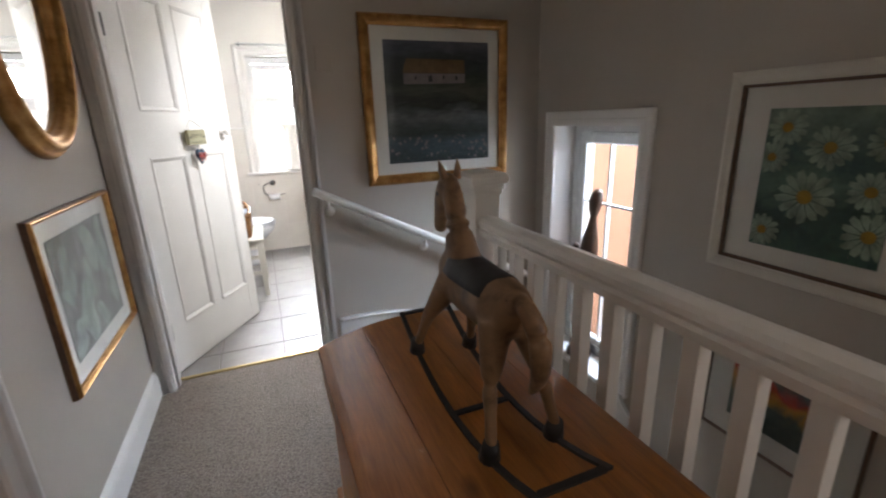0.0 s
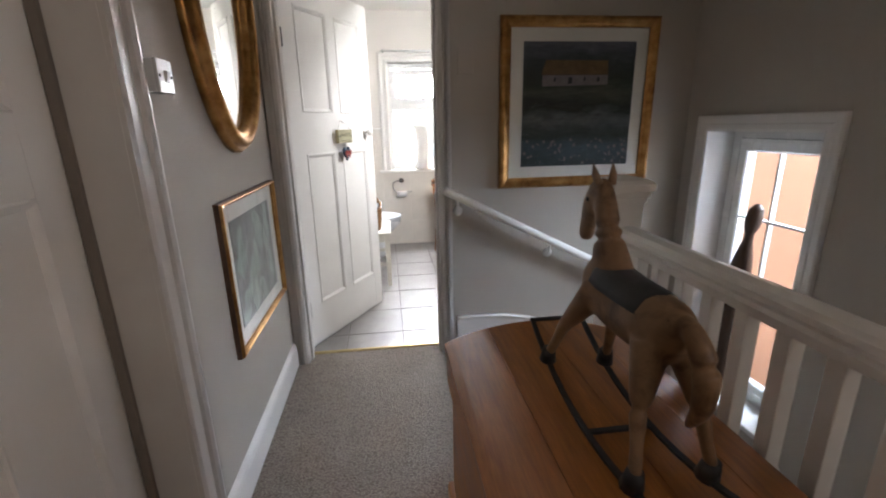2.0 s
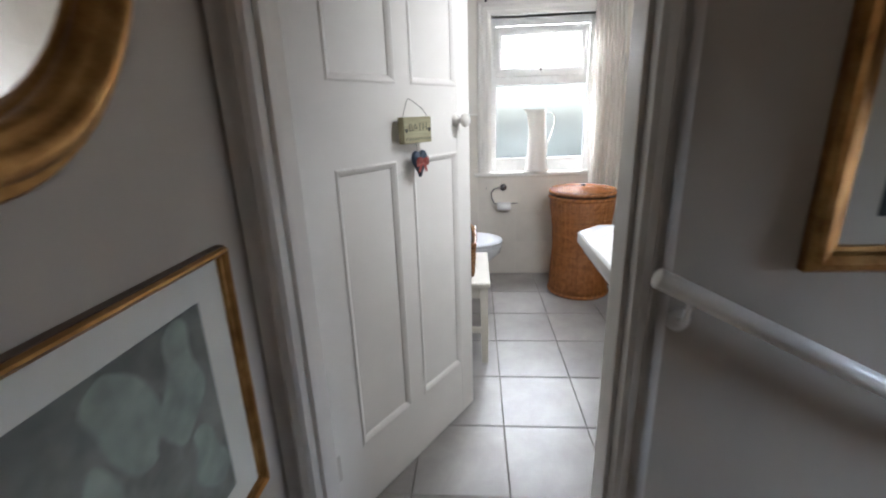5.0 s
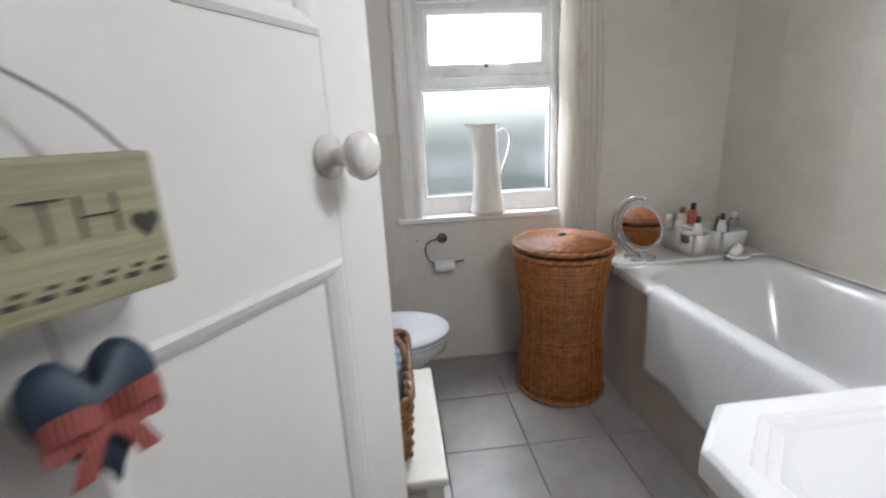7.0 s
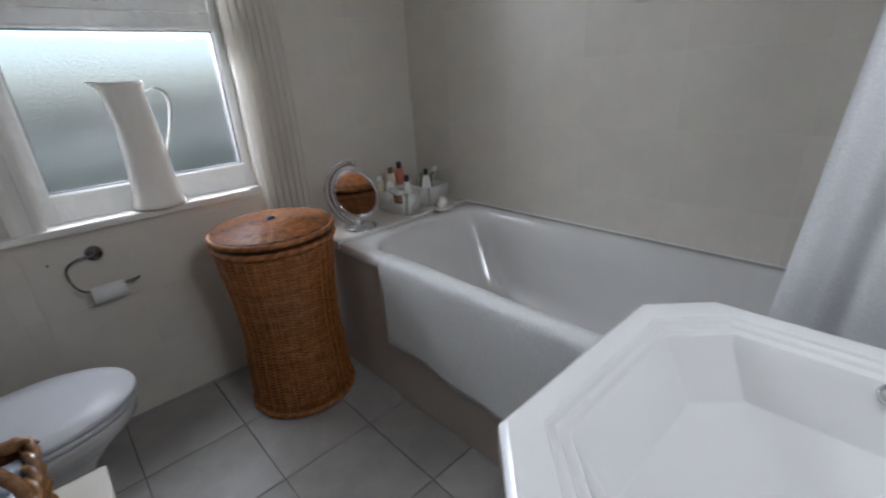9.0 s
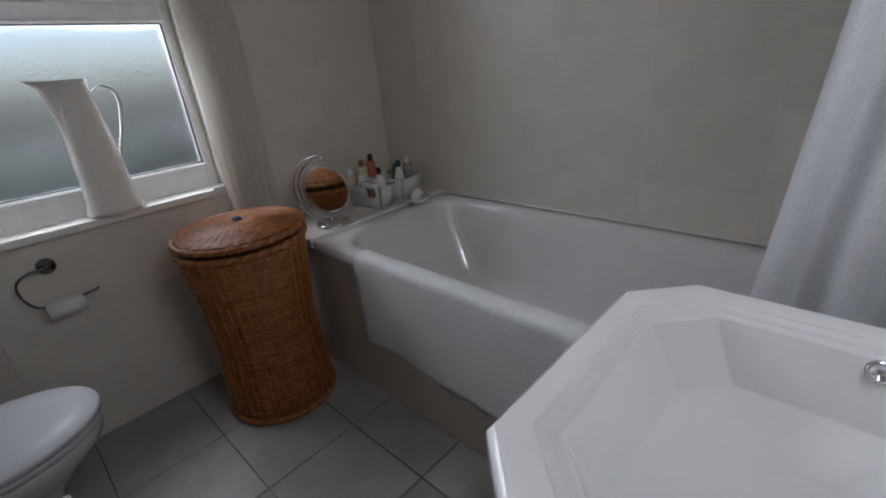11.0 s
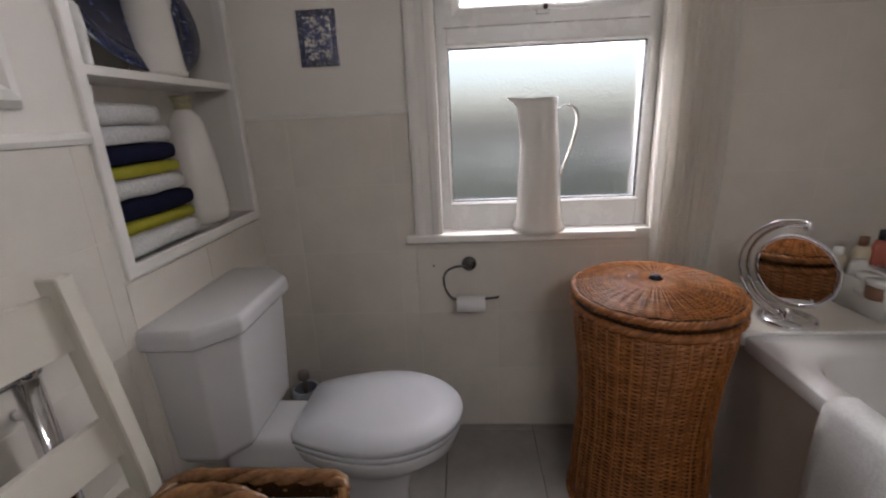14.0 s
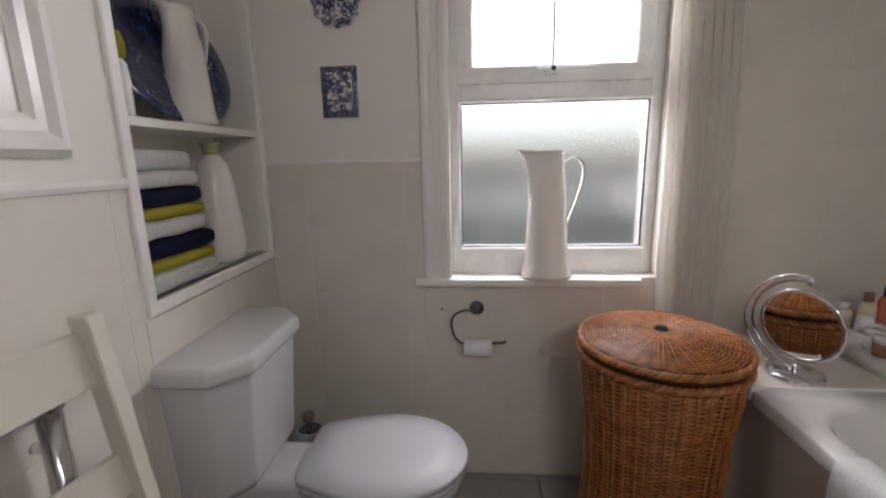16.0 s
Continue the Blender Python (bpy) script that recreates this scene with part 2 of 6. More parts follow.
def box(x0, x1, y0, y1, z0, z1, bevel=0.0, seg=2, bm=None):
    b = bmesh.new()
    bmesh.ops.create_cube(b, size=1)
    bmesh.ops.scale(b, vec=(abs(x1 - x0), abs(y1 - y0), abs(z1 - z0)), verts=b.verts)
    bmesh.ops.translate(b, vec=((x0 + x1) / 2, (y0 + y1) / 2, (z0 + z1) / 2), verts=b.verts)
    if bevel:
        bmesh.ops.bevel(b, geom=b.edges[:], offset=bevel, segments=seg, profile=0.6, affect="EDGES")
    return b if bm is None else join(bm, b)


def join(bm, other):
    me = bpy.data.meshes.new("tmp")
    other.to_mesh(me)
    other.free()
    bm.from_mesh(me)
    bpy.data.meshes.remove(me)
    return bm


def xform(bm, m):
    bmesh.ops.transform(bm, matrix=m, verts=bm.verts)
    return bm


def loft(rings, closed=True, caps=True):
    """Skin through rings of equal point counts."""
    bm = bmesh.new()
    vs = [[bm.verts.new(p) for p in r] for r in rings]
    n = len(rings[0])
    for a, b in zip(vs, vs[1:]):
        for i in range(n if closed else n - 1):
            j = (i + 1) % n
            bm.faces.new((a[i], a[j], b[j], b[i]))
    if caps and closed:
        bm.faces.new(vs[0][::-1])
        bm.faces.new(vs[-1])
    bmesh.ops.recalc_face_normals(bm, faces=bm.faces)
    return bm


def lathe(profile, center=(0, 0, 0), n=32, sx=1.0, sy=1.0, caps=True):
    cx, cy, cz = center
    return loft([[(cx + r * sx * math.cos(2 * math.pi * i / n), cy + r * sy * math.sin(2 * math.pi * i / n), cz + z) for i in range(n)] for r, z in profile], True, caps)


def tube(points, r, n=10, caps=True, radii=None):
    pts = [Vector(p) for p in points]
    rings = []
    up = Vector((0, 0, 1))
    for i, p in enumerate(pts):
        d = (pts[min(i + 1, len(pts) - 1)] - pts[max(i - 1, 0)]).normalized()
        ref = up if abs(d.dot(up)) < 0.95 else Vector((0, 1, 0))
        a = d.cross(ref).normalized()
        b = a.cross(d).normalized()
        rr = radii[i] if radii else r
        rings.append([p + a * rr * math.cos(2 * math.pi * k / n) + b * rr * math.sin(2 * math.pi * k / n) for k in range(n)])
    return loft(rings, True, caps)


def smooth_path(points, steps=6):
    """Catmull-Rom through the points."""
    p = [Vector(q) for q in points]
    p = [p[0] * 2 - p[1]] + p + [p[-1] * 2 - p[-2]]
    out = []
    for i in range(1, len(p) - 2):
        for s in range(steps):
            t = s / steps
            a, b, c, d = p[i - 1], p[i], p[i + 1], p[i + 2]
            out.append(0.5 * (2 * b + (c - a) * t + (2 * a - 5 * b + 4 * c - d) * t * t + (3 * b - a - 3 * c + d) * t ** 3))
    out.append(p[-2])
    return out


def prism(outline, axis, a0, a1, bevel=0.0):
    """A 2D outline pushed along an axis: 'x' takes (y, z), 'y' takes (x, z), 'z' takes (x, y)."""
    def put(u, v, w):
        return {"x": (w, u, v), "y": (u, w, v), "z": (u, v, w)}[axis]
    bm = loft([[put(u, v, a0) for u, v in outline], [put(u, v, a1) for u, v in outline]])
    if bevel:
        bmesh.ops.bevel(bm, geom=bm.edges[:], offset=bevel, segments=2, profile=0.6, affect="EDGES")
    return bm


def sweep_rect(corners, profile, normal):
    """A mitred moulding round a closed loop of corners; profile is (outward from the loop's inside edge, height along normal)."""
    c = [Vector(p) for p in corners]
    nrm = Vector(normal).normalized()
    k = len(c)
    rings = []
    for i in range(k):
        d0 = (c[i] - c[i - 1]).normalized()
        d1 = (c[(i + 1) % k] - c[i]).normalized()
        o0, o1 = d0.cross(nrm), d1.cross(nrm)
        o = (o0 + o1) / (1 + o0.dot(o1))
        rings.append([c[i] + o * u + nrm * h for u, h in profile])
    rings.append(rings[0])
    bm = loft(rings, True, False)
    bmesh.ops.remove_doubles(bm, verts=bm.verts, dist=1e-6)
    bmesh.ops.recalc_face_normals(bm, faces=bm.faces)
    return bm


def soften(bm, amount, scale, seed=0.0):
    for v in bm.verts:
        v.co += Vector(noise.noise_vector(v.co * scale + Vector((seed, seed, seed)))) * amount
    return bm


def structure(name, bm, material, label="", category="wall", smooth=False):
    ob = part(name, bm, material, None, "", smooth)
    return tagged(ob, label, category, kind="structure")

# ---- structure ----
HL, HE, HR, HB = -0.44, 2.60, 1.74, -1.30      # hall: left wall, end wall, stair wall, back wall
BL, BW, BR, BN = -0.495, 5.10, 1.80, 2.75      # bathroom: left, window wall, right, near wall
DX0, DX1, DH = -0.362, 0.380, 2.02              # bathroom door opening
CEILZ = 2.36
BASE = -2.75

floor_hall = bmesh.new()
for r in ((HL - 0.2, 0.86, HB, HE), (0.86, 0.93, HB, 1.80), (DX0, DX1, HE, 2.70), (0.86, 0.915, 1.80, HE)):
    box(r[0], r[1], r[2], r[3], -0.20, 0.0, bm=floor_hall)
structure("floor_hall", floor_hall, CARPET, "beige looped wool carpet on the landing", "floor")

# stairs: two winders, then a straight flight beside the landing
steps = [(0.90, 1.26, 1.80, HE, -0.19), (1.26, HR, 1.80, HE, -0.38)]
steps += [(0.97, HR, 1.80 - 0.23 * (i + 1), 1.80 - 0.23 * i, -0.57 - 0.19 * i) for i in range(11)]
stair = thing("staircase", (1.3, 1.8, BASE), "carpeted staircase winding down beside the landing", "staircase", kind="structure")
for x0, x1, y0, y1, z in steps:
    part("step", box(x0 - 0.02, x1, y0, y1 + 0.02, z - 0.19, z, 0.012), CARPET, stair)
structure("floor_lower_hall", box(0.95, HR, HB, -0.60, BASE - 0.1, BASE), CARPET, "beige carpet at the foot of the stairs", "floor")
structure("landing_edge", box(0.93, 0.97, HB, 1.80, -0.24, -0.001), WHITE, "white painted landing edge above the stairwell", "trim")
structure("wall_under_landing", box(0.90, 0.95, HB, 1.80, BASE, -0.241), WALL, "plain wall under the landing", "wall")

# hall walls
LY0, LY1 = 0.64, 1.39                          # doorway in the left wall
wl = box(HL - 0.16, HL, HB, LY0 - 0.02, 0, CEILZ)
box(HL - 0.16, HL, LY1 + 0.02, HE, 0, CEILZ, bm=wl)
box(HL - 0.16, HL, LY0 - 0.02, LY1 + 0.02, 2.03, CEILZ, bm=wl)
structure("wall_hall_west", wl, WALL, "matt stone-beige painted landing wall")
structure("wall_hall_south", box(HL - 0.16, HR + 0.3, HB - 0.12, HB, BASE, CEILZ), WALL, "matt stone-beige landing wall")
we = box(DX1 + 0.02, HR + 0.3, HE, BN, BASE, CEILZ)
box(HL - 0.2, DX0 - 0.02, HE, BN, 0, CEILZ, bm=we)
box(DX0 - 0.02, DX1 + 0.02, HE, BN, DH + 0.02, CEILZ, bm=we)
structure("wall_hall_north", we, WALL, "matt stone-beige wall between landing and bathroom")
WY0, WY1, WZ0, WZ1 = 1.808, 2.418, -0.12, 1.208  # stair window opening
RY0, RY1, RZ0, RZ1 = -1.10, -0.40, 0.95, 2.05    # added opening further back, unseen, for the rear fill lamp
wr = box(HR, HR + 0.28, HB, RY0, BASE, CEILZ)
box(HR, HR + 0.28, RY1, WY0, BASE, CEILZ, bm=wr)
box(HR, HR + 0.28, RY0, RY1, BASE, RZ0, bm=wr)
box(HR, HR + 0.28, RY0, RY1, RZ1, CEILZ, bm=wr)
box(HR, HR + 0.28, WY1, HE, BASE, CEILZ, bm=wr)
box(HR, HR + 0.28, WY0, WY1, BASE, WZ0, bm=wr)
box(HR, HR + 0.28, WY0, WY1, WZ1, CEILZ, bm=wr)
structure("wall_hall_east", wr, WALL, "matt stone-beige stairwell wall with a small window and an added fill opening")
structure("ceiling_hall", box(HL - 0.2, HR + 0.3, HB - 0.12, HE + 0.06, CEILZ, CEILZ + 0.15), CEIL, "plain white landing ceiling", "ceiling")

# bathroom shell
OX0, OX1, OZ0, OZ1 = 0.172, 0.905, 0.800, 1.885  # bathroom window opening
wb = box(BL - 0.3, OX0, BW, BW + 0.24, BASE, CEILZ)
box(OX1, BR + 0.2, BW, BW + 0.24, BASE, CEILZ, bm=wb)
box(OX0, OX1, BW, BW + 0.24, BASE, OZ0, bm=wb)
box(OX0, OX1, BW, BW + 0.24, OZ1, CEILZ, bm=wb)
wall_window = structure("wall_bath_north", wb, BATHWALL, "cream bathroom wall with tiles and a window")
wall_right = structure("wall_bath_east", box(BR, BR + 0.15, BN, BW, BASE, CEILZ), BATHWALL, "beige tiled wall behind the bath")
ND, NY0, NY1, NZ0 = 0.165, 4.464, 5.07, 0.93               # shelf niche in the left wall
wn2 = box(BL - 0.24, BL, BN, NY0, 0, CEILZ)
box(BL - 0.24, BL, NY1, BW, 0, CEILZ, bm=wn2)
box(BL - 0.24, BL, NY0, NY1, 0, NZ0 - 0.012, bm=wn2)
box(BL - 0.24, BL, NY0, NY1, 2.26, CEILZ, bm=wn2)
box(BL - 0.26, BL - ND, NY0, NY1, NZ0 - 0.012, 2.26, bm=wn2)
wall_left = structure("wall_bath_west", wn2, BATHWALL, "cream bathroom wall with a shelved niche")
structure("wall_bath_south", box(0.50, BR, BN, 2.86, 0, CEILZ), BATHWALL, "cream bathroom wall behind the basin")
structure("ceiling_bath", box(BL - 0.3, BR + 0.2, HE + 0.06, BW + 0.24, CEILZ, CEILZ + 0.15), CEIL, "plain white bathroom ceiling", "ceiling")
floor_bath = structure("floor_bath", box(BL - 0.26, BR, 2.70, BW, -0.20, -0.006), FGROUT, "grey ceramic floor tiles with dark grout", "floor")

# skirtings
SK = [(0, 0), (0.018, 0), (0.018, 0.10), (0.014, 0.118), (0.006, 0.13), (0.0, 0.135)]
structure("baseboard_west", prism([(HL + u, z) for u, z in SK], "y", LY1 + 0.11, HE - 0.02), WHITE, "white gloss skirting board", "skirting")
structure("baseboard_west_rear", prism([(HL + u, z) for u, z in SK], "y", HB, LY0 - 0.11), WHITE, "white gloss skirting board", "skirting")
top = smooth_path([(0.47, 0, 0.206), (0.62, 0, 0.207), (0.76, 0, 0.198), (0.93, 0, 0.160), (1.11, 0, 0.072), (1.27, 0, -0.022), (1.42, 0, -0.09), (1.58, 0, -0.135), (HR, 0, -0.16)], 5)
outline = [(p.x, p.z) for p in top]
structure("stair_string", prism(outline + [(HR, -0.75), (0.92, -0.75), (0.92, -0.4), (0.47, -0.2)], "y", HE - 0.022, HE, 0.0), WHITE, "white painted curved stair skirting", "skirting")
structure("stair_string_cap", loft([[(p.x, HE - 0.03, p.z + 0.001), (p.x, HE, p.z + 0.001), (p.x, HE, p.z + 0.016), (p.x, HE - 0.024, p.z + 0.016), (p.x, HE - 0.03, p.z + 0.010)] for p in top]), WHITE, "rounded white top edge of the stair skirting", "skirting", True)
structure("stair_string_east", prism([(1.80, -0.40), (1.80, -0.12), (-0.60, -2.30), (-0.60, -2.6)], "x", HR - 0.02, HR), WHITE, "white painted stair skirting", "skirting")


# architraves: a moulded section swept up, over and down
def architrave(name, p0, p1, h, out, wall_n, width=0.10, label="", mat=None, left=True, right=True):
    """p0, p1: the feet of the opening's edges; out: unit vector from p0 to p1; wall_n: out of the wall."""
    p0, p1, out, wall_n = Vector(p0), Vector(p1), Vector(out), Vector(wall_n)
    prof = [(0.0, 0.0), (0.0, 0.012), (0.012, 0.018), (0.03, 0.018), (0.036, 0.014), (0.06, 0.014), (0.068, 0.022), (width - 0.018, 0.026), (width - 0.006, 0.024), (width, 0.016), (width, 0.0)]
    up = Vector((0, 0, 1))
    top0, top1 = p0 + up * h, p1 + up * h
    rings = []
    if left:
        rings.append([p0 - out * u + wall_n * d for u, d in prof])
    rings.append([top0 + (up - out if left else up) * u + wall_n * d for u, d in prof])
    rings.append([top1 + (up + out if right else up) * u + wall_n * d for u, d in prof])
    if right:
        rings.append([p1 + out * u + wall_n * d for u, d in prof])
    return structure(name, loft(rings), mat or JAMB, label, "architrave")


architrave("architrave_bath_door", (DX0, HE, 0), (DX1, HE, 0), DH, (1, 0, 0), (0, -1, 0), 0.062, "cream gloss moulded door architrave", JAMB)
architrave("architrave_west_door", (HL, LY1, 0), (HL, LY0, 0), 2.01, (0, -1, 0), (1, 0, 0), 0.10, "cream gloss moulded door architrave", JAMB)
architrave("architrave_stair_window", (HR, WY1, WZ0), (HR, WY0, WZ0), WZ1 - WZ0, (0, -1, 0), (-1, 0, 0), 0.075, "white painted window architrave", WHITE)
architrave("architrave_bath_window", (OX0, BW, OZ0 + 0.016), (OX1, BW, OZ0 + 0.016), OZ1 - OZ0 - 0.016, (1, 0, 0), (0, -1, 0), 0.098, "white painted moulded window architrave", WHITE)

# door linings
lin = box(DX0 - 0.02, DX0, HE, BN, 0, DH + 0.02, 0.002)
box(DX1, DX1 + 0.02, HE, BN, 0, DH + 0.02, 0.002, bm=lin)
box(DX0, DX1, HE, BN, DH, DH + 0.02, 0.002, bm=lin)
box(DX0, DX0 + 0.012, 2.625, 2.665, 0, DH, 0.002, bm=lin)
box(DX1 - 0.012, DX1, 2.625, 2.665, 0, DH, 0.002, bm=lin)
structure("door_lining_bath", lin, JAMB, "cream gloss door lining with stops", "door frame")
lin = box(HL - 0.16, HL, LY1, LY1 + 0.02, 0, 2.03, 0.002)
box(HL - 0.16, HL, LY0 - 0.02, LY0, 0, 2.03, 0.002, bm=lin)
box(HL - 0.16, HL, LY0, LY1, 2.01, 2.03, 0.002, bm=lin)
structure("door_lining_west", lin, JAMB, "cream gloss door lining", "door frame")
lin = box(HL - 0.125, HL - 0.103, LY1 - 0.014, LY1, 0, 2.01, 0.002)
box(HL - 0.125, HL - 0.103, LY0, LY0 + 0.014, 0, 2.01, 0.002, bm=lin)
# jamb paint darkened: the strip of shadow at the door is in the colour
structure("door_stop_west", lin, paint("jamb_shadow_paint", (0.20, 0.17, 0.14), 0.5, 0.15), "narrow door stop with shadow put in its dark colour", "door frame")
bar = prism([(2.684, 0.0), (2.714, 0.0), (2.711, 0.005), (2.704, 0.008), (2.694, 0.008), (2.687, 0.005)], "x", DX0, DX1)
tagged(part("threshold_strip", bar, BRASS), "brass carpet strip across the bathroom doorway", "threshold", kind="structure")


# ---- doors ----
def panel_door(name, width, height, hinge, angle, label, panels, mat):
    """A framed door with recessed panels and planted mouldings; its face looks along local -y."""
    d = new(name)
    tagged(d, label, "door", kind="structure")
    d.matrix_basis = pose(*hinge, 0, 0, angle)
    th = 0.038
    lo, hi = min(p[0] for p in panels), max(p[1] for p in panels)
    rows = sorted({(p[2], p[3]) for p in panels})
    pieces = [("stile", 0, lo, 0.008, height, 0), ("stile", hi, width, 0.008, height, 0)]
    edges = [0.008] + [z for r in rows for z in r] + [height]
    for c, e in zip(edges[::2], edges[1::2]):
        pieces.append(("rail", lo, hi, c, e, 0.0006))
    for c, e in rows:
        inside = sorted((p[0], p[1]) for p in panels if p[2] == c)
        cuts = [lo] + [u for q in inside for u in q] + [hi]
        for a, b in zip(cuts[::2], cuts[1::2]):
            if b - a > 0.001:
                pieces.append(("muntin", a, b, c, e, 0.0006))
        for a, b in inside:
            pieces.append(("panel", a, b, c, e, 0.009))
    for piece, a, b, c, e, back in pieces:
        part(piece, box(a, b, back, th - back, c, e), mat, None).parent = d
    for a, b, c, e in panels:
        prof = [(0, 0.0), (0.0, 0.010), (-0.005, 0.013), (-0.012, 0.010), (-0.02, 0.004), (-0.022, 0.0)]
        mo = sweep_rect([(a, 0.009, c), (b, 0.009, c), (b, 0.009, e), (a, 0.009, e)], prof, (0, -1, 0))
        mob = part("panel_moulding", mo, mat, None)
        mob.parent = d
    return d


PANELS = [(0.125, 0.385, 1.345, 1.87), (0.455, 0.705, 1.345, 1.87), (0.125, 0.37, 0.25, 1.125), (0.445, 0.70, 0.25, 1.125)]
bath_door = panel_door("door_bath", 0.788, 1.985, (-0.377, 2.747, 0), 58.6, "white gloss four-panel bathroom door standing open", PANELS, WHITE)


def under(ob, parent):
    ob.parent = parent
    return ob


for sgn in (-1, 1):
    y0 = 0 if sgn < 0 else 0.038
    knob = lathe([(0.0005, 0), (0.022, 0), (0.023, 0.004), (0.010, 0.008), (0.009, 0.022), (0.013, 0.027), (0.021, 0.034), (0.0235, 0.042), (0.021, 0.050), (0.011, 0.056), (0.0005, 0.057)], n=24)
    ob = under(part("door_knob", knob, JUGWHITE, None, "white china door knob", True), bath_door)
    ob.matrix_basis = pose(0.698, y0, 1.232, 90 if sgn < 0 else -90)
under(part("latch_plate", box(0.787, 0.789, 0.011, 0.027, 1.20, 1.265, 0.0005), DARKMETAL, None, "dark latch plate"), bath_door)
for z in (0.24, 1.70):
    hg = tube([(0, 0, z - 0.05), (0, 0, z + 0.05)], 0.008)
    box(-0.004, 0.03, -0.002, 0.002, z - 0.045, z + 0.045, bm=hg)
    under(part("hinge", hg, DARKMETAL if z > 1 else JAMB, None, "dark steel hinge" if z > 1 else "painted-over hinge"), bath_door)

west_door = panel_door("door_west", LY1 - LY0 - 0.008, 1.99, (HL - 0.128, LY0 + 0.004, 0), 90, "white gloss panelled door standing shut", [(0.11, 0.64, 1.30, 1.88), (0.11, 0.34, 0.22, 1.14), (0.41, 0.64, 0.22, 1.14)], WHITE)

# hanging sign on the door
sign = thing("door_sign", (0, 0, 0), "small olive-cream wooden bath sign hanging on the door", "sign")
ds = Matrix.Translation((-0.377, 2.747, 0)) @ pose(0, 0, 0, 0, 0, 58.6)
sign.matrix_basis = ds @ pose(0.434, -0.030, 1.212, 0, 0, -3) @ Matrix.Scale(0.84, 4)


def local(name, bm, mat, parent, label="", smooth=False, m=None):
    ob = part(name, bm, mat, None, label, smooth)
    ob.parent = parent
    if m is not None:
        ob.matrix_basis = m
    return ob


local("board", box(-0.075, 0.075, -0.012, 0.016, -0.046, 0.046, 0.004), SIGN, sign, "weathered olive-cream board")
txt = bpy.data.curves.new("txt", "FONT")
txt.body, txt.size, txt.extrude, txt.align_x, txt.align_y = "BATH", 0.040, 0.0006, "CENTER", "CENTER"
txt.offset = -0.0011
tob = bpy.data.objects.new("txt", txt)
scene.collection.objects.link(tob)
dg = bpy.context.evaluated_depsgraph_get()
lme = bpy.data.meshes.new_from_object(tob.evaluated_get(dg))
bpy.data.objects.remove(tob)
lme.materials.clear()
lme.materials.append(SIGNINK)
lob = new("lettering", lme)
lob.parent, lob.matrix_basis = sign, pose(0.0, -0.0128, 0.008, 90, 0, 0)
lob["label"] = "dark painted word BATH"
for i in range(9):
    for u0, u1, v0, v1 in ((-0.066, -0.057, -0.034, -0.0305), (-0.060, -0.054, -0.028, -0.0255)):
        local("dash", box(u0 + i * 0.0155, u1 + i * 0.0155, -0.0128, -0.0118, v0, v1), SIGNINK, sign)


def heart_outline(s):
    pts = []
    for i in range(28):
        a = 2 * math.pi * i / 28
        pts.append((s * 16 * math.sin(a) ** 3 / 16, s * (13 * math.cos(a) - 5 * math.cos(2 * a) - 2 * math.cos(3 * a) - math.cos(4 * a)) / 14))
    return pts


for sx in (-0.062, 0.062):
    local("small_heart", prism([(sx + u, 0.0 + v) for u, v in heart_outline(0.008)], "y", -0.0135, -0.0115), SIGNINK, sign, "small dark heart")
local("hanging_wire", tube(smooth_path([(-0.068, -0.002, 0.045), (-0.05, 0.004, 0.07), (-0.02, 0.02, 0.098), (0.0, 0.026, 0.108), (0.02, 0.016, 0.094), (0.045, 0.004, 0.072), (0.066, -0.002, 0.045)], 5), 0.0014, 6), STRING, sign, "grey hanging wire")
hh = heart_outline(0.038)
heart = loft([[(u * k, y, v * 1.25 * k - 0.108) for u, v in hh] for k, y in ((0.86, -0.012), (1.0, -0.006), (1.0, 0.004), (0.86, 0.010))])
xform(heart, Matrix.Translation((0.012, 0, -0.006)))
local("hanging_heart", heart, HEART, sign, "slate-blue wooden heart", True)
local("heart_wire", tube([(0.0, 0, -0.046), (0.002, 0, -0.075)], 0.0012, 6), STRING, sign, "grey wire")


def stripes():
    m = Mat("red_striped_ribbon", 0.8)
    w = m.node("ShaderNodeTexWave", Scale=85.0)
    m.link(m.coords((1, 0.2, 1)), w.inputs["Vector"])
    m.color(m.ramp(w.outputs[0], [(0.5, (0.36, 0.022, 0.02)), (0.62, (0.42, 0.20, 0.17))]))
    return m.m


RIBBON = stripes()
bow = bmesh.new()
for sgn in (-1, 1):
    lp = smooth_path([(0, -0.016, -0.118), (sgn * 0.016, -0.028, -0.108), (sgn * 0.032, -0.022, -0.112), (sgn * 0.030, -0.018, -0.126), (0, -0.017, -0.120)], 4)
    join(bow, loft([[(p.x, p.y, p.z - 0.008), (p.x, p.y - 0.001, p.z + 0.008), (p.x, p.y + 0.001, p.z + 0.008)] for p in lp]))
    tl = [(0, -0.017, -0.12), (sgn * 0.012, -0.02, -0.135), (sgn * 0.020, -0.018, -0.155)]
    join(bow, loft([[(x - 0.007, y, z), (x + 0.007, y, z), (x, y - 0.001, z)] for x, y, z in tl]))
xform(bow, Matrix.Translation((0.010, 0, 0.004)))
local("ribbon_bow", bow, RIBBON, sign, "red and white striped ribbon bow")


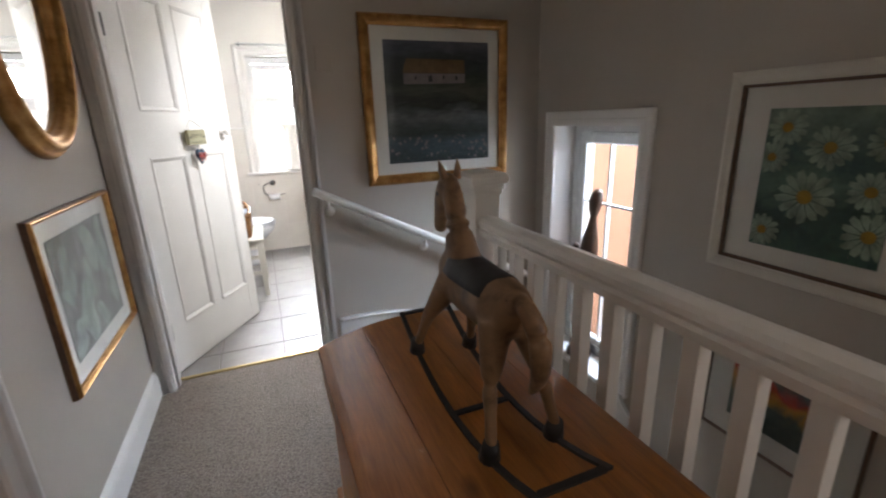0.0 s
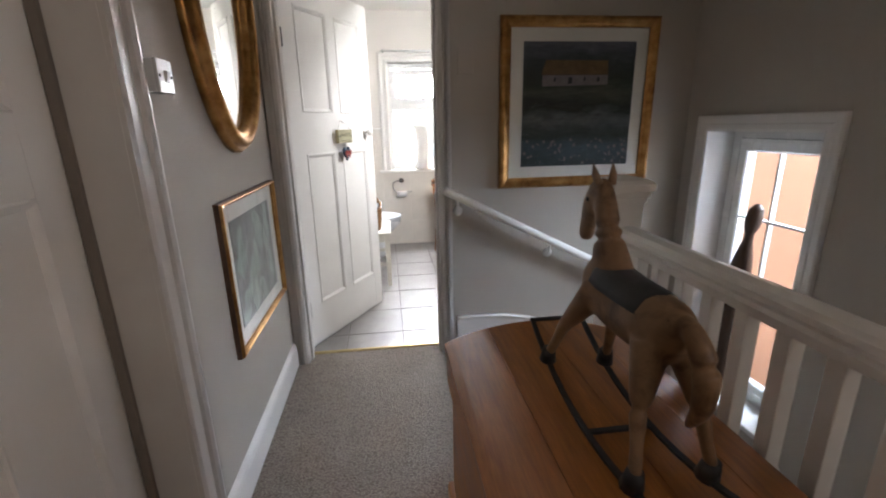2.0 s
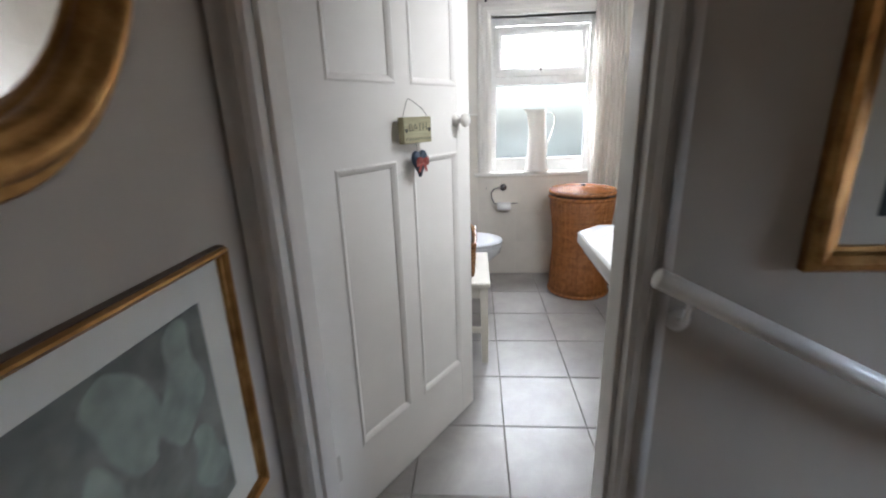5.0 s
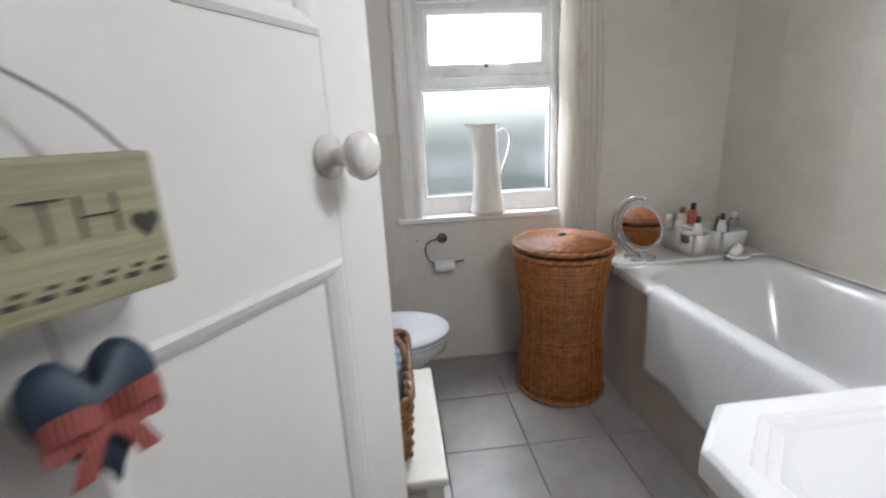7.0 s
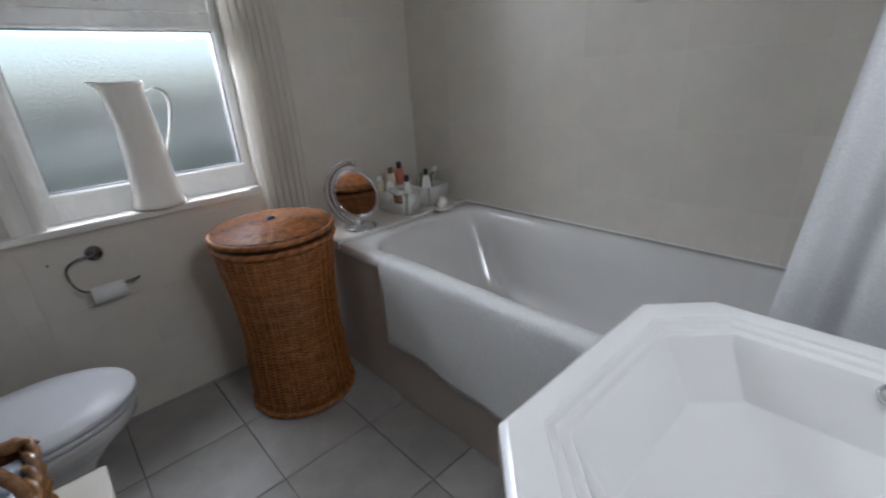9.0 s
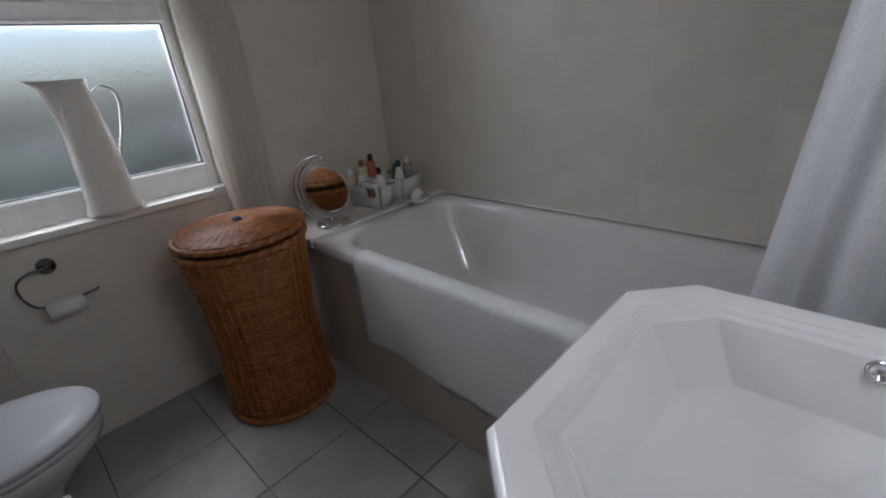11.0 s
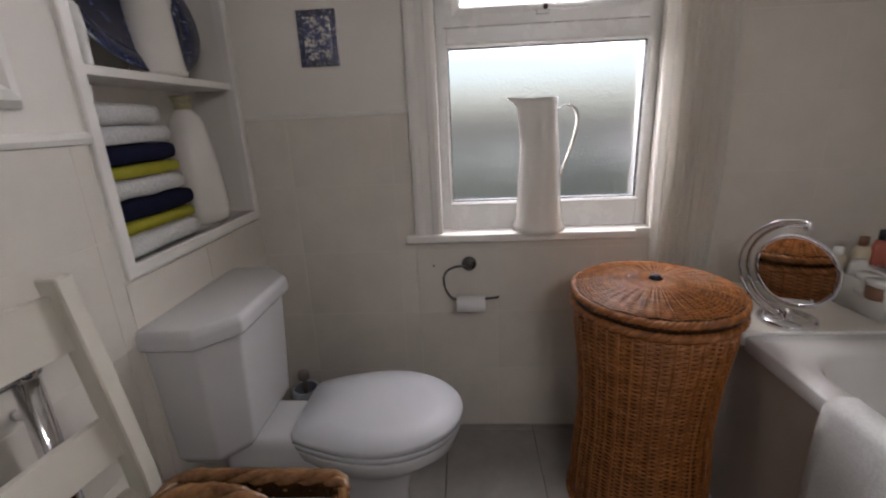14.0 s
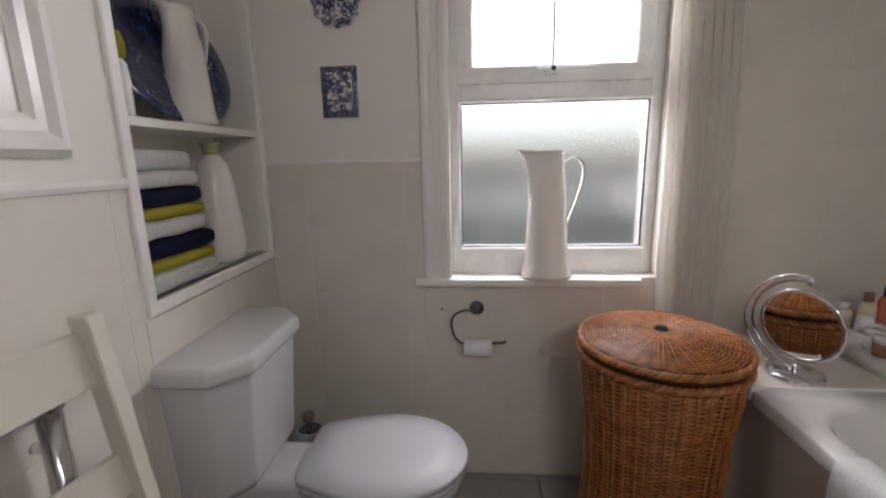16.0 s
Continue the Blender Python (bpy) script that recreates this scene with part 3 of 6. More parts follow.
# ---- windows ----
# bathroom window: white plastic frame, a top-hung light above a fixed obscured pane
bw = thing("window_bath", (0.54, BW, OZ0), "white plastic window with an obscured lower pane", "window", kind="structure")
FY0, FY1 = 5.165, 5.225
for a, b in ((OX0, OX0 + 0.038), (OX1 - 0.038, OX1)):
    part("frame_stile", box(a, b, FY0, FY1, OZ0, OZ1, 0.003), UPVC, bw)
for a, b in ((OZ0 + 0.015, OZ0 + 0.115), (OZ1 - 0.055, OZ1), (1.435, 1.512)):
    part("frame_rail", box(OX0 + 0.038, OX1 - 0.038, FY0, FY1, a, b, 0.003), UPVC, bw)
gx0, gx1 = 0.211, 0.866
bead = sweep_rect([(gx0, FY0, 0.916), (gx1, FY0, 0.916), (gx1, FY0, 1.434), (gx0, FY0, 1.434)], [(0, -0.02), (0, 0.0), (0.008, 0.006), (0.014, 0.004), (0.014, -0.001)], (0, -1, 0))
part("glazing_bead", bead, UPVC, bw)
gasket = sweep_rect([(gx0, FY0, 0.916), (gx1, FY0, 0.916), (gx1, FY0, 1.434), (gx0, FY0, 1.434)], [(-0.003, -0.02), (-0.003, -0.006), (0.0005, -0.006), (0.0005, -0.02)], (0, -1, 0))
part("gasket", gasket, BLACKIRON, bw, "thin dark rubber seal")
pane = part("pane", box(gx0 - 0.004, gx1 + 0.004, 5.192, 5.197, 0.912, 1.438), FROST, bw, "obscured glass pane")
pane.visible_shadow = False
sash = sweep_rect([(0.258, FY0 - 0.012, 1.556), (0.801, FY0 - 0.012, 1.556), (0.801, FY0 - 0.012, 1.765), (0.258, FY0 - 0.012, 1.765)], [(0, -0.03), (0, -0.004), (0.008, 0.004), (0.028, 0.006), (0.060, 0.002), (0.062, -0.03)], (0, -1, 0))
part("top_sash", sash, UPVC, bw)
part("glazing_bar", box(0.524, 0.536, FY0 - 0.004, FY0 + 0.03, 1.556, 1.765, 0.002), UPVC, bw)
for a, b in ((0.254, 0.524), (0.536, 0.805)):
    p = part("pane", box(a, b, 5.185, 5.190, 1.552, 1.769), CLEAR, bw, "clear glass pane")
    p.visible_shadow = False
hd = box(0.47, 0.66, FY0 - 0.042, FY0 - 0.03, 1.529, 1.541, 0.004)
box(0.50, 0.54, FY0 - 0.035, FY0 - 0.010, 1.518, 1.546, 0.003, bm=hd)
part("window_handle", hd, UPVC, bw, "white window handle")
part("handle_button", lathe([(0.0005, 0), (0.008, 0), (0.008, 0.004), (0.0005, 0.005)], n=16), DARKMETAL, bw, at=Matrix.Translation((0.525, FY0 - 0.043, 1.535)) @ pose(0, 0, 0, 90))
hinge_bw = bpy.data.objects["handle_button"]
hinge_bw.matrix_parent_inverse = bw.matrix_basis.inverted()
sill = box(0.042, 0.845, 5.066, BW, OZ0 - 0.012, OZ0 + 0.016, 0.006, 3)
structure("window_sill_bath", sill, WHITE, "white painted window sill with rounded nose", "window sill")
structure("window_board_bath", box(OX0, OX1, BW, FY0, OZ0 - 0.01, OZ0 + 0.015), WHITE, "white painted window board", "window sill")
structure("window_reveal_bath", box(OX0, OX1, BW, FY1, OZ1, OZ1 + 0.01), WHITE, "white window reveal", "trim")

# stair window
sw = thing("window_stair", (HR, 2.113, WZ0), "white-framed small stair window with glazing bars", "window", kind="structure")
SX = 1.905
for a, b in ((WY0, WY0 + 0.06), (WY1 - 0.06, WY1)):
    part("frame_stile", box(SX - 0.03, SX + 0.03, a, b, WZ0, WZ1, 0.004), UPVC, sw)
for a, b in ((WZ0, WZ0 + 0.06), (WZ1 - 0.035, WZ1)):
    part("frame_rail", box(SX - 0.03, SX + 0.03, WY0 + 0.06, WY1 - 0.06, a, b, 0.004), UPVC, sw)
y0, y1, z0, z1 = WY0 + 0.062, WY1 - 0.062, WZ0 + 0.062, WZ1 - 0.037
sf = sweep_rect([(SX - 0.045, y1 - 0.062, z0 + 0.06), (SX - 0.045, y0 + 0.062, z0 + 0.06), (SX - 0.045, y0 + 0.062, z1 - 0.06), (SX - 0.045, y1 - 0.062, z1 - 0.06)], [(0, -0.03), (0, -0.004), (0.008, 0.004), (0.045, 0.006), (0.06, 0.0), (0.062, -0.03)], (-1, 0, 0))
part("opening_sash", sf, UPVC, sw)
part("glazing_bar", box(SX - 0.045, SX - 0.02, 2.107, 2.119, z0 + 0.06, z1 - 0.06, 0.002), UPVC, sw)
part("glazing_bar", box(SX - 0.046, SX - 0.022, y0 + 0.062, y1 - 0.062, 0.790, 0.802, 0.002), UPVC, sw)
p = part("pane", box(SX - 0.028, SX - 0.024, y0 + 0.058, y1 - 0.058, z0 + 0.056, z1 - 0.056), CLEAR, sw, "clear glass pane")
p.visible_shadow = False
rv = box(HR - 0.001, SX - 0.03, WY1 - 0.001, WY1 + 0.012, WZ0, WZ1)
box(HR - 0.001, SX - 0.03, WY0 - 0.012, WY0 + 0.001, WZ0, WZ1, bm=rv)
box(HR - 0.001, SX - 0.03, WY0, WY1, WZ1 - 0.001, WZ1 + 0.01, bm=rv)
structure("window_reveal_stair", rv, WHITE, "white window reveal", "trim")
structure("window_sill_stair", box(HR - 0.035, SX - 0.03, WY0 - 0.05, WY1 + 0.05, WZ0 - 0.025, WZ0 + 0.004, 0.006), WHITE, "white painted stair window sill", "window sill")


# ---- balustrade ----
bal = thing("balustrade", (0.92, 0.6, 0), "white painted landing balustrade with square balusters", "balustrade")
NX, NYP = 0.912, 1.725
RX0 = 0.910                                    # centre line of the rails
nw = box(NX - 0.049, NX + 0.049, NYP - 0.049, NYP + 0.049, -0.30, 1.04, 0.004)
newel = part("newel_post", nw, WHITE, bal)
cap = bmesh.new()
for a, z0, z1, bv in ((0.056, 1.002, 1.018, 0.004), (0.064, 1.018, 1.040, 0.008), (0.074, 1.040, 1.068, 0.006)):
    box(NX - a, NX + a, NYP - a, NYP + a, z0, z1, bv, bm=cap)
join(cap, loft([[(NX + a * sx, NYP + a * sy, z) for sx, sy in ((-1, -1), (1, -1), (1, 1), (-1, 1))] for a, z in ((0.070, 1.067), (0.060, 1.077), (0.030, 1.085), (0.010, 1.089))]))
part("newel_cap", cap, WHITE, newel)
RP = [(-0.022, 0.848), (0.022, 0.848), (0.024, 0.858), (0.034, 0.860), (0.036, 0.876), (0.028, 0.884), (0.036, 0.896), (0.036, 0.910), (0.026, 0.921), (0.0, 0.926), (-0.026, 0.921), (-0.036, 0.910), (-0.036, 0.896), (-0.028, 0.884), (-0.036, 0.876), (-0.034, 0.860), (-0.024, 0.858)]
part("handrail", prism([(RX0 + u, z) for u, z in RP], "y", HB, NYP - 0.045), WHITE, bal)
part("base_rail", box(RX0 - 0.028, RX0 + 0.028, HB, NYP - 0.045, 0.0, 0.045, 0.005), WHITE, bal)
bm0 = box(-0.018, 0.018, -0.018, 0.018, 0.045, 0.850, 0.002)
first = part("baluster", bm0, WHITE, bal, at=Matrix.Translation((RX0, 1.584, 0)))
first.matrix_parent_inverse = bal.matrix_basis.inverted()
for i in range(1, 27):
    o = first.copy()
    scene.collection.objects.link(o)
    o.matrix_basis = Matrix.Translation((RX0, 1.584 - 0.1088 * i, 0))

# wall handrail
wrail = thing("wall_handrail", (0.9, HE, 0.6), "white painted wall handrail sloping down the stairs", "handrail")
r0, r1 = Vector((0.400, 2.535, 0.945)), Vector((1.70, 2.535, 0.280))
d = (r1 - r0).normalized()
part("rail", tube([r0, r0 + d * 0.004, r0 + d * 0.5, r1], 0.021, 16, True, [0.017, 0.021, 0.021, 0.021]), WHITE, wrail, smooth=True)
for x in (0.470, 0.975, 1.345):
    k = (x - r0.x) / (r1.x - r0.x)
    p = r0.lerp(r1, k)
    bk = tube(smooth_path([(x + 0.01, HE - 0.004, p.z - 0.085), (x + 0.005, HE - 0.04, p.z - 0.07), (x, p.y, p.z - 0.018)], 4), 0.007, 8)
    join(bk, xform(lathe([(0.001, 0), (0.026, 0), (0.026, 0.004), (0.012, 0.009), (0.001, 0.009)], n=18), pose(x + 0.01, HE, p.z - 0.085, 90)))
    part("bracket", bk, WHITE, wrail, "white cast rail bracket", True)


# ---- pictures and mirror in the hall ----
def framed(name, o, u, n, w, h, frame_w, depth, mount, frame_mat, print_mat, label, profile=None, slip=None, side=None):
    """A framed picture: o its centre on the wall, u the wall's horizontal direction, n out of the wall."""
    o, u, n = Vector(o), Vector(u), Vector(n)
    t = thing(name, o, label, "picture")
    up = Vector((0, 0, 1))

    def at(a, b, c=0.0):
        return o + u * a + up * b + n * c

    def rect(a, b):
        pts = [at(-a, -b), at(a, -b), at(a, b), at(-a, b)]
        return pts if u.cross(up).dot(n) > 0 else pts[::-1]

    def slab(a0, a1, b0, b1, c0, c1):
        return loft([[at(a0, b0, c), at(a1, b0, c), at(a1, b1, c), at(a0, b1, c)] for c in (c0, c1)])

    iw, ih = w / 2 - frame_w, h / 2 - frame_w
    prof = profile or [(0, 0.004), (0, depth * 0.55), (frame_w * 0.18, depth * 0.62), (frame_w * 0.30, depth * 0.80), (frame_w * 0.62, depth), (frame_w * 0.85, depth * 0.92), (frame_w, depth * 0.6), (frame_w, 0.0)]
    part("frame", sweep_rect(rect(iw, ih), prof, n), frame_mat, t)
    if side:
        part("frame_side", sweep_rect(rect(iw, ih), [(frame_w + 0.0004, 0.0), (frame_w + 0.0004, depth * 0.62), (frame_w + 0.0022, depth * 0.60), (frame_w + 0.0022, 0.0)], n), side, t, "dark stained outer edge of the frame")
    if slip:
        part("inner_slip", sweep_rect(rect(iw - 0.004, ih - 0.004), [(-0.004, 0.003), (-0.004, depth * 0.5), (0.006, depth * 0.66), (0.006, 0.003)], n), slip, t)
    part("mount", slab(-iw - 0.003, iw + 0.003, -ih - 0.003, ih + 0.003, 0.001, 0.006), MATBOARD, t)
    m0, m1, m2, m3 = mount                      # left, right, bottom, top margins
    pr = part("print", slab(-iw + m0, iw - m1, -ih + m2, ih - m3, 0.006, 0.0075), print_mat, t)
    g = part("glazing", slab(-iw - 0.003, iw + 0.003, -ih - 0.003, ih + 0.003, 0.0105, 0.012), CLEAR, t, "clear picture glass")
    g.visible_shadow = False
    return t, at, (-iw + m0, iw - m1, -ih + m2, ih - m3)


def art(name, stops, scale, vec_scale, detail=6, axis=2, mixf=0.5, extra=None):
    """Brushy painting: bands along the height broken up by noise."""
    m = Mat(name, 0.6)
    sep = m.node("ShaderNodeSeparateXYZ")
    m.link(m.coords(space="Generated"), sep.inputs[0])
    n = m.noise(scale, detail, 0.65, m.coords(vec_scale), 0.6)
    add = m.node("ShaderNodeMath")
    add.operation = "MULTIPLY_ADD"
    m.link(n, add.inputs[0])
    add.inputs[1].default_value = mixf
    m.link(sep.outputs[axis], add.inputs[2])
    sub = m.node("ShaderNodeMath")
    sub.operation = "SUBTRACT"
    m.link(add.outputs[0], sub.inputs[0])
    sub.inputs[1].default_value = mixf / 2
    col = m.ramp(sub.outputs[0], stops)
    spots = m.noise(scale * 5, 3, 0.6, m.coords(vec_scale))
    m.color(m.mix(0.5, col, m.ramp(spots, [(0.35, (0.45, 0.45, 0.45)), (0.65, (1.15, 1.15, 1.1))]), "MULTIPLY"))
    return m.m


LAND = art("lake_painting", [(0.0, (0.02, 0.03, 0.03)), (0.16, (0.045, 0.075, 0.085)), (0.28, (0.02, 0.03, 0.028)), (0.40, (0.10, 0.12, 0.12)), (0.48, (0.014, 0.017, 0.013)), (0.60, (0.065, 0.07, 0.05)), (0.70, (0.02, 0.028, 0.017)), (0.84, (0.03, 0.036, 0.04)), (0.97, (0.09, 0.10, 0.125))], 6, (0.7, 1, 2.4), 6, 2, 0.28)
THATCH = paint("painted_thatch", (0.13, 0.08, 0.032), 0.7, 0.3, 60, 30)
LIMEWASH = paint("painted_limewash", (0.18, 0.15, 0.145), 0.7, 0.2, 60, 30)
INKDARK = paint("painted_dark", (0.03, 0.03, 0.03), 0.7, 0.2)
pic, at, (a0, a1, b0, b1) = framed("landscape_painting", (1.107, HE, 1.350), (1, 0, 0), (0, -1, 0), 0.82, 0.828, 0.052, 0.034, (0.067, 0.062, 0.056, 0.062), GOLD, LAND, "gilt-framed painting of a thatched cottage by water")


def flat(name, outline, mat, t, at, off, label=""):
    b = loft([[at(u, v, off) for u, v in outline], [at(u, v, off + 0.0004) for u, v in outline]])
    return part(name, b, mat, t, label)


cw, ch = a1 - a0, b1 - b0


def fu(u, v):
    return (a0 + u * cw, b0 + v * ch)


flat("painted_roof", [fu(0.16, 0.745), fu(0.76, 0.745), fu(0.75, 0.855), fu(0.20, 0.86)], THATCH, pic, at, 0.0077, "ochre painted thatch")
flat("painted_wall", [fu(0.17, 0.655), fu(0.76, 0.665), fu(0.76, 0.742), fu(0.17, 0.742)], LIMEWASH, pic, at, 0.0077, "pale painted cottage wall")
for u, w, v in ((0.27, 0.02, 0.69), (0.40, 0.04, 0.672), (0.535, 0.022, 0.695), (0.66, 0.026, 0.688)):
    flat("painted_opening", [fu(u, v), fu(u + w, v + 0.003), fu(u + w * 0.9, 0.728), fu(u + 0.004, 0.724)], INKDARK, pic, at, 0.0082, "dark painted opening")
fl = bmesh.new()
rnd = random.Random(5)
for i in range(60):
    u, v = rnd.random(), rnd.random() * 0.2 + 0.02
    s = 0.006 + 0.01 * rnd.random()
    pts = [fu(u + s * math.cos(k), v + s * math.sin(k)) for k in (0, 1.3, 2.6, 3.9, 5.2)]
    if 0.01 < u < 0.98:
        join(fl, loft([[at(a, b, 0.0077) for a, b in pts], [at(a, b, 0.0081) for a, b in pts]]))
tagged(part("painted_flowers", fl, LIMEWASH, pic, "pale dabs of painted flowers"), kind="stuff")

DAISYBG = art("daisy_ground", [(0.0, (0.06, 0.13, 0.10)), (0.3, (0.04, 0.08, 0.06)), (0.5, (0.13, 0.22, 0.17)), (0.7, (0.06, 0.12, 0.10)), (1.0, (0.22, 0.30, 0.23))], 7, (1, 1, 1), 5, 2, 0.9)
PETAL = paint("painted_petal", (0.33, 0.42, 0.31), 0.7, 0.5, 60, 22)
EYE = paint("painted_yellow", (0.36, 0.22, 0.02), 0.7, 0.3, 60, 40)
pic, at, (a0, a1, b0, b1) = framed("daisy_painting", (HR, 1.097, 1.043), (0, -1, 0), (-1, 0, 0), 0.633, 0.68, 0.045, 0.03, (0.093, 0.093, 0.068, 0.076), CREAM, DAISYBG, "cream-framed painting of white daisies on green", None, FRAMEDARK)
cw, ch = a1 - a0, b1 - b0
for du, dv, s in ((0.17, 0.87, 0.17), (0.08, 0.66, 0.15), (0.52, 0.74, 0.19), (0.40, 0.40, 0.24), (0.90, 0.78, 0.16), (0.85, 0.48, 0.17), (0.90, 0.20, 0.20), (0.10, 0.12, 0.16)):
    pt = bmesh.new()
    for k in range(13):
        a = 2 * math.pi * k / 13 + du
        pts = []
        for r, q in ((0.25, -0.14), (0.7, -0.23), (0.95 + 0.08 * math.sin(k * 2.3), -0.10), (0.93, 0.12), (0.7, 0.23), (0.25, 0.14)):
            x, y = du * cw + s * cw * r * math.cos(a + q), dv * ch + s * cw * r * math.sin(a + q)
            pts.append((min(max(x, 0.002), cw - 0.002) + a0, min(max(y, 0.002), ch - 0.002) + b0))
        if len({(round(p[0], 4), round(p[1], 4)) for p in pts}) == 6:
            join(pt, loft([[at(a_, b_, 0.0077) for a_, b_ in pts], [at(a_, b_, 0.0081) for a_, b_ in pts]]))
    daisy = part("daisy", pt, PETAL, pic, "white painted daisy")
    pts = [(min(max(du * cw + s * cw * 0.26 * math.cos(k), 0.002), cw - 0.002) + a0, min(max(dv * ch + s * cw * 0.26 * math.sin(k), 0.002), ch - 0.002) + b0) for k in [i * math.pi / 6 for i in range(12)]]
    flat("daisy_eye", pts, EYE, daisy, at, 0.0083, "yellow painted centre")

POPPY = art("poppy_ground", [(0.0, (0.05, 0.08, 0.06)), (0.3, (0.10, 0.13, 0.10)), (0.45, (0.55, 0.28, 0.04)), (0.6, (0.50, 0.06, 0.03)), (0.75, (0.10, 0.18, 0.20)), (1.0, (0.40, 0.10, 0.05))], 6, (1, 1, 1), 4, 2, 0.9)
framed("flower_print", (HR, 1.085, 0.293), (0, -1, 0), (-1, 0, 0), 0.52, 0.51, 0.012, 0.016, (0.085, 0.085, 0.085, 0.085), FRAMEDARK, POPPY, "dark-framed bright red and yellow flower print")

CALLA = art("calla_ground", [(0.0, (0.20, 0.21, 0.18)), (0.5, (0.27, 0.27, 0.24)), (1.0, (0.19, 0.20, 0.18))], 4, (1, 1, 1), 4, 2, 0.9)
LILY = paint("painted_lily", (0.35, 0.39, 0.335), 0.7, 0.35, 60, 14)
pic, at, (a0, a1, b0, b1) = framed("lily_print", (HL, 2.144, 0.755), (0, 1, 0), (1, 0, 0), 0.69, 0.55, 0.016, 0.028, (0.075, 0.075, 0.06, 0.06), GOLD, CALLA, "narrow gilt-framed print of pale arum lilies", None, None, FRAMEDARK)
cw, ch = a1 - a0, b1 - b0
for u, v, w, h, lean in ((0.16, 0.66, 0.10, 0.26, 0.1), (0.62, 0.74, 0.11, 0.24, -0.2), (0.84, 0.72, 0.10, 0.28, 0.15), (0.36, 0.26, 0.13, 0.30, 0.1), (0.90, 0.28, 0.08, 0.20, -0.2), (0.12, 0.14, 0.09, 0.17, 0.3), (0.58, 0.12, 0.07, 0.16, -0.4), (0.50, 0.52, 0.05, 0.2, -0.1)):
    pts = []
    for k in range(26):
        a = 2 * math.pi * k / 26
        r = 0.95 + 0.24 * math.cos(3 * a + u * 9) + 0.13 * math.cos(5 * a + v * 11)
        x = u * cw + w * cw * r * math.cos(a) + lean * h * ch * math.sin(a)
        y = v * ch + h * ch * (math.sin(a) if math.sin(a) > 0 else math.sin(a) * 0.9)
        pts.append((min(max(x, 0.001 + 0.0001 * k), cw - 0.001 - 0.0001 * k) + a0, min(max(y, 0.001 + 0.0001 * k), ch - 0.001 - 0.0001 * k) + b0))
    flat("painted_lily", pts, LILY, pic, at, 0.0076 + 0.0001 * u, "pale painted lily")


def oval_mirror():
    cy, cz, A, B = 2.095, 1.71, 0.337, 0.53
    t = thing("oval_mirror", (HL, cy, cz), "oval wall mirror in a stepped gilt frame", "mirror")
    prof = [(0.0, 0.0), (0.0, 0.010), (0.010, 0.020), (0.016, 0.016), (0.024, 0.030), (0.040, 0.036), (0.052, 0.030), (0.058, 0.022), (0.066, 0.026), (0.072, 0.014), (0.074, 0.0)]
    n = 72
    rings = []
    for i in range(n + 1):
        a = 2 * math.pi * i / n
        ca, sa = math.cos(a), math.sin(a)
        rings.append([(HL + d * 1.5 + 0.002, cy + (A - u) * ca, cz + (B - u) * sa) for u, d in prof])
    f = loft(rings, True, False)
    bmesh.ops.remove_doubles(f, verts=f.verts, dist=1e-6)
    bmesh.ops.recalc_face_normals(f, faces=f.faces)
    part("frame", f, GOLD, t, "stepped gilt frame", True)
    rim = [(0.073, 0.004), (0.073, 0.0085), (0.09, 0.0115)]
    g = loft([[(HL + d + 0.002, cy + (A - u) * math.cos(2 * math.pi * i / n), cz + (B - u) * math.sin(2 * math.pi * i / n)) for i in range(n)] for u, d in rim])
    part("mirror_glass", g, MIRROR, t, "bevelled mirror glass")


oval_mirror()

sw1 = thing("light_switch", (HL, 1.55, 1.39), "white plastic light switch on a surface box", "switch")
part("back_box", box(HL, HL + 0.028, 1.512, 1.588, 1.352, 1.428, 0.003), UPVC, sw1)
part("faceplate", box(HL + 0.028, HL + 0.037, 1.511, 1.589, 1.351, 1.429, 0.003), UPVC, sw1)
part("rocker", xform(box(-0.004, 0.006, -0.008, 0.008, -0.013, 0.013, 0.002), pose(HL + 0.038, 1.55, 1.39, 0, 12, 0)), UPVC, sw1)
for y in (1.521, 1.579):
    part("screw", xform(lathe([(0.001, 0), (0.004, 0), (0.003, 0.0015), (0.001, 0.0018)], n=10), pose(HL + 0.037, y, 1.39, 0, 90, 0)), DARKMETAL, sw1)
pn = thing("blank_plate", (0.525, HE, 1.60), "small white wall plate beside the door", "wall plate")
part("plate", box(0.485, 0.565, HE - 0.007, HE, 1.50, 1.62, 0.003), WALL, pn)


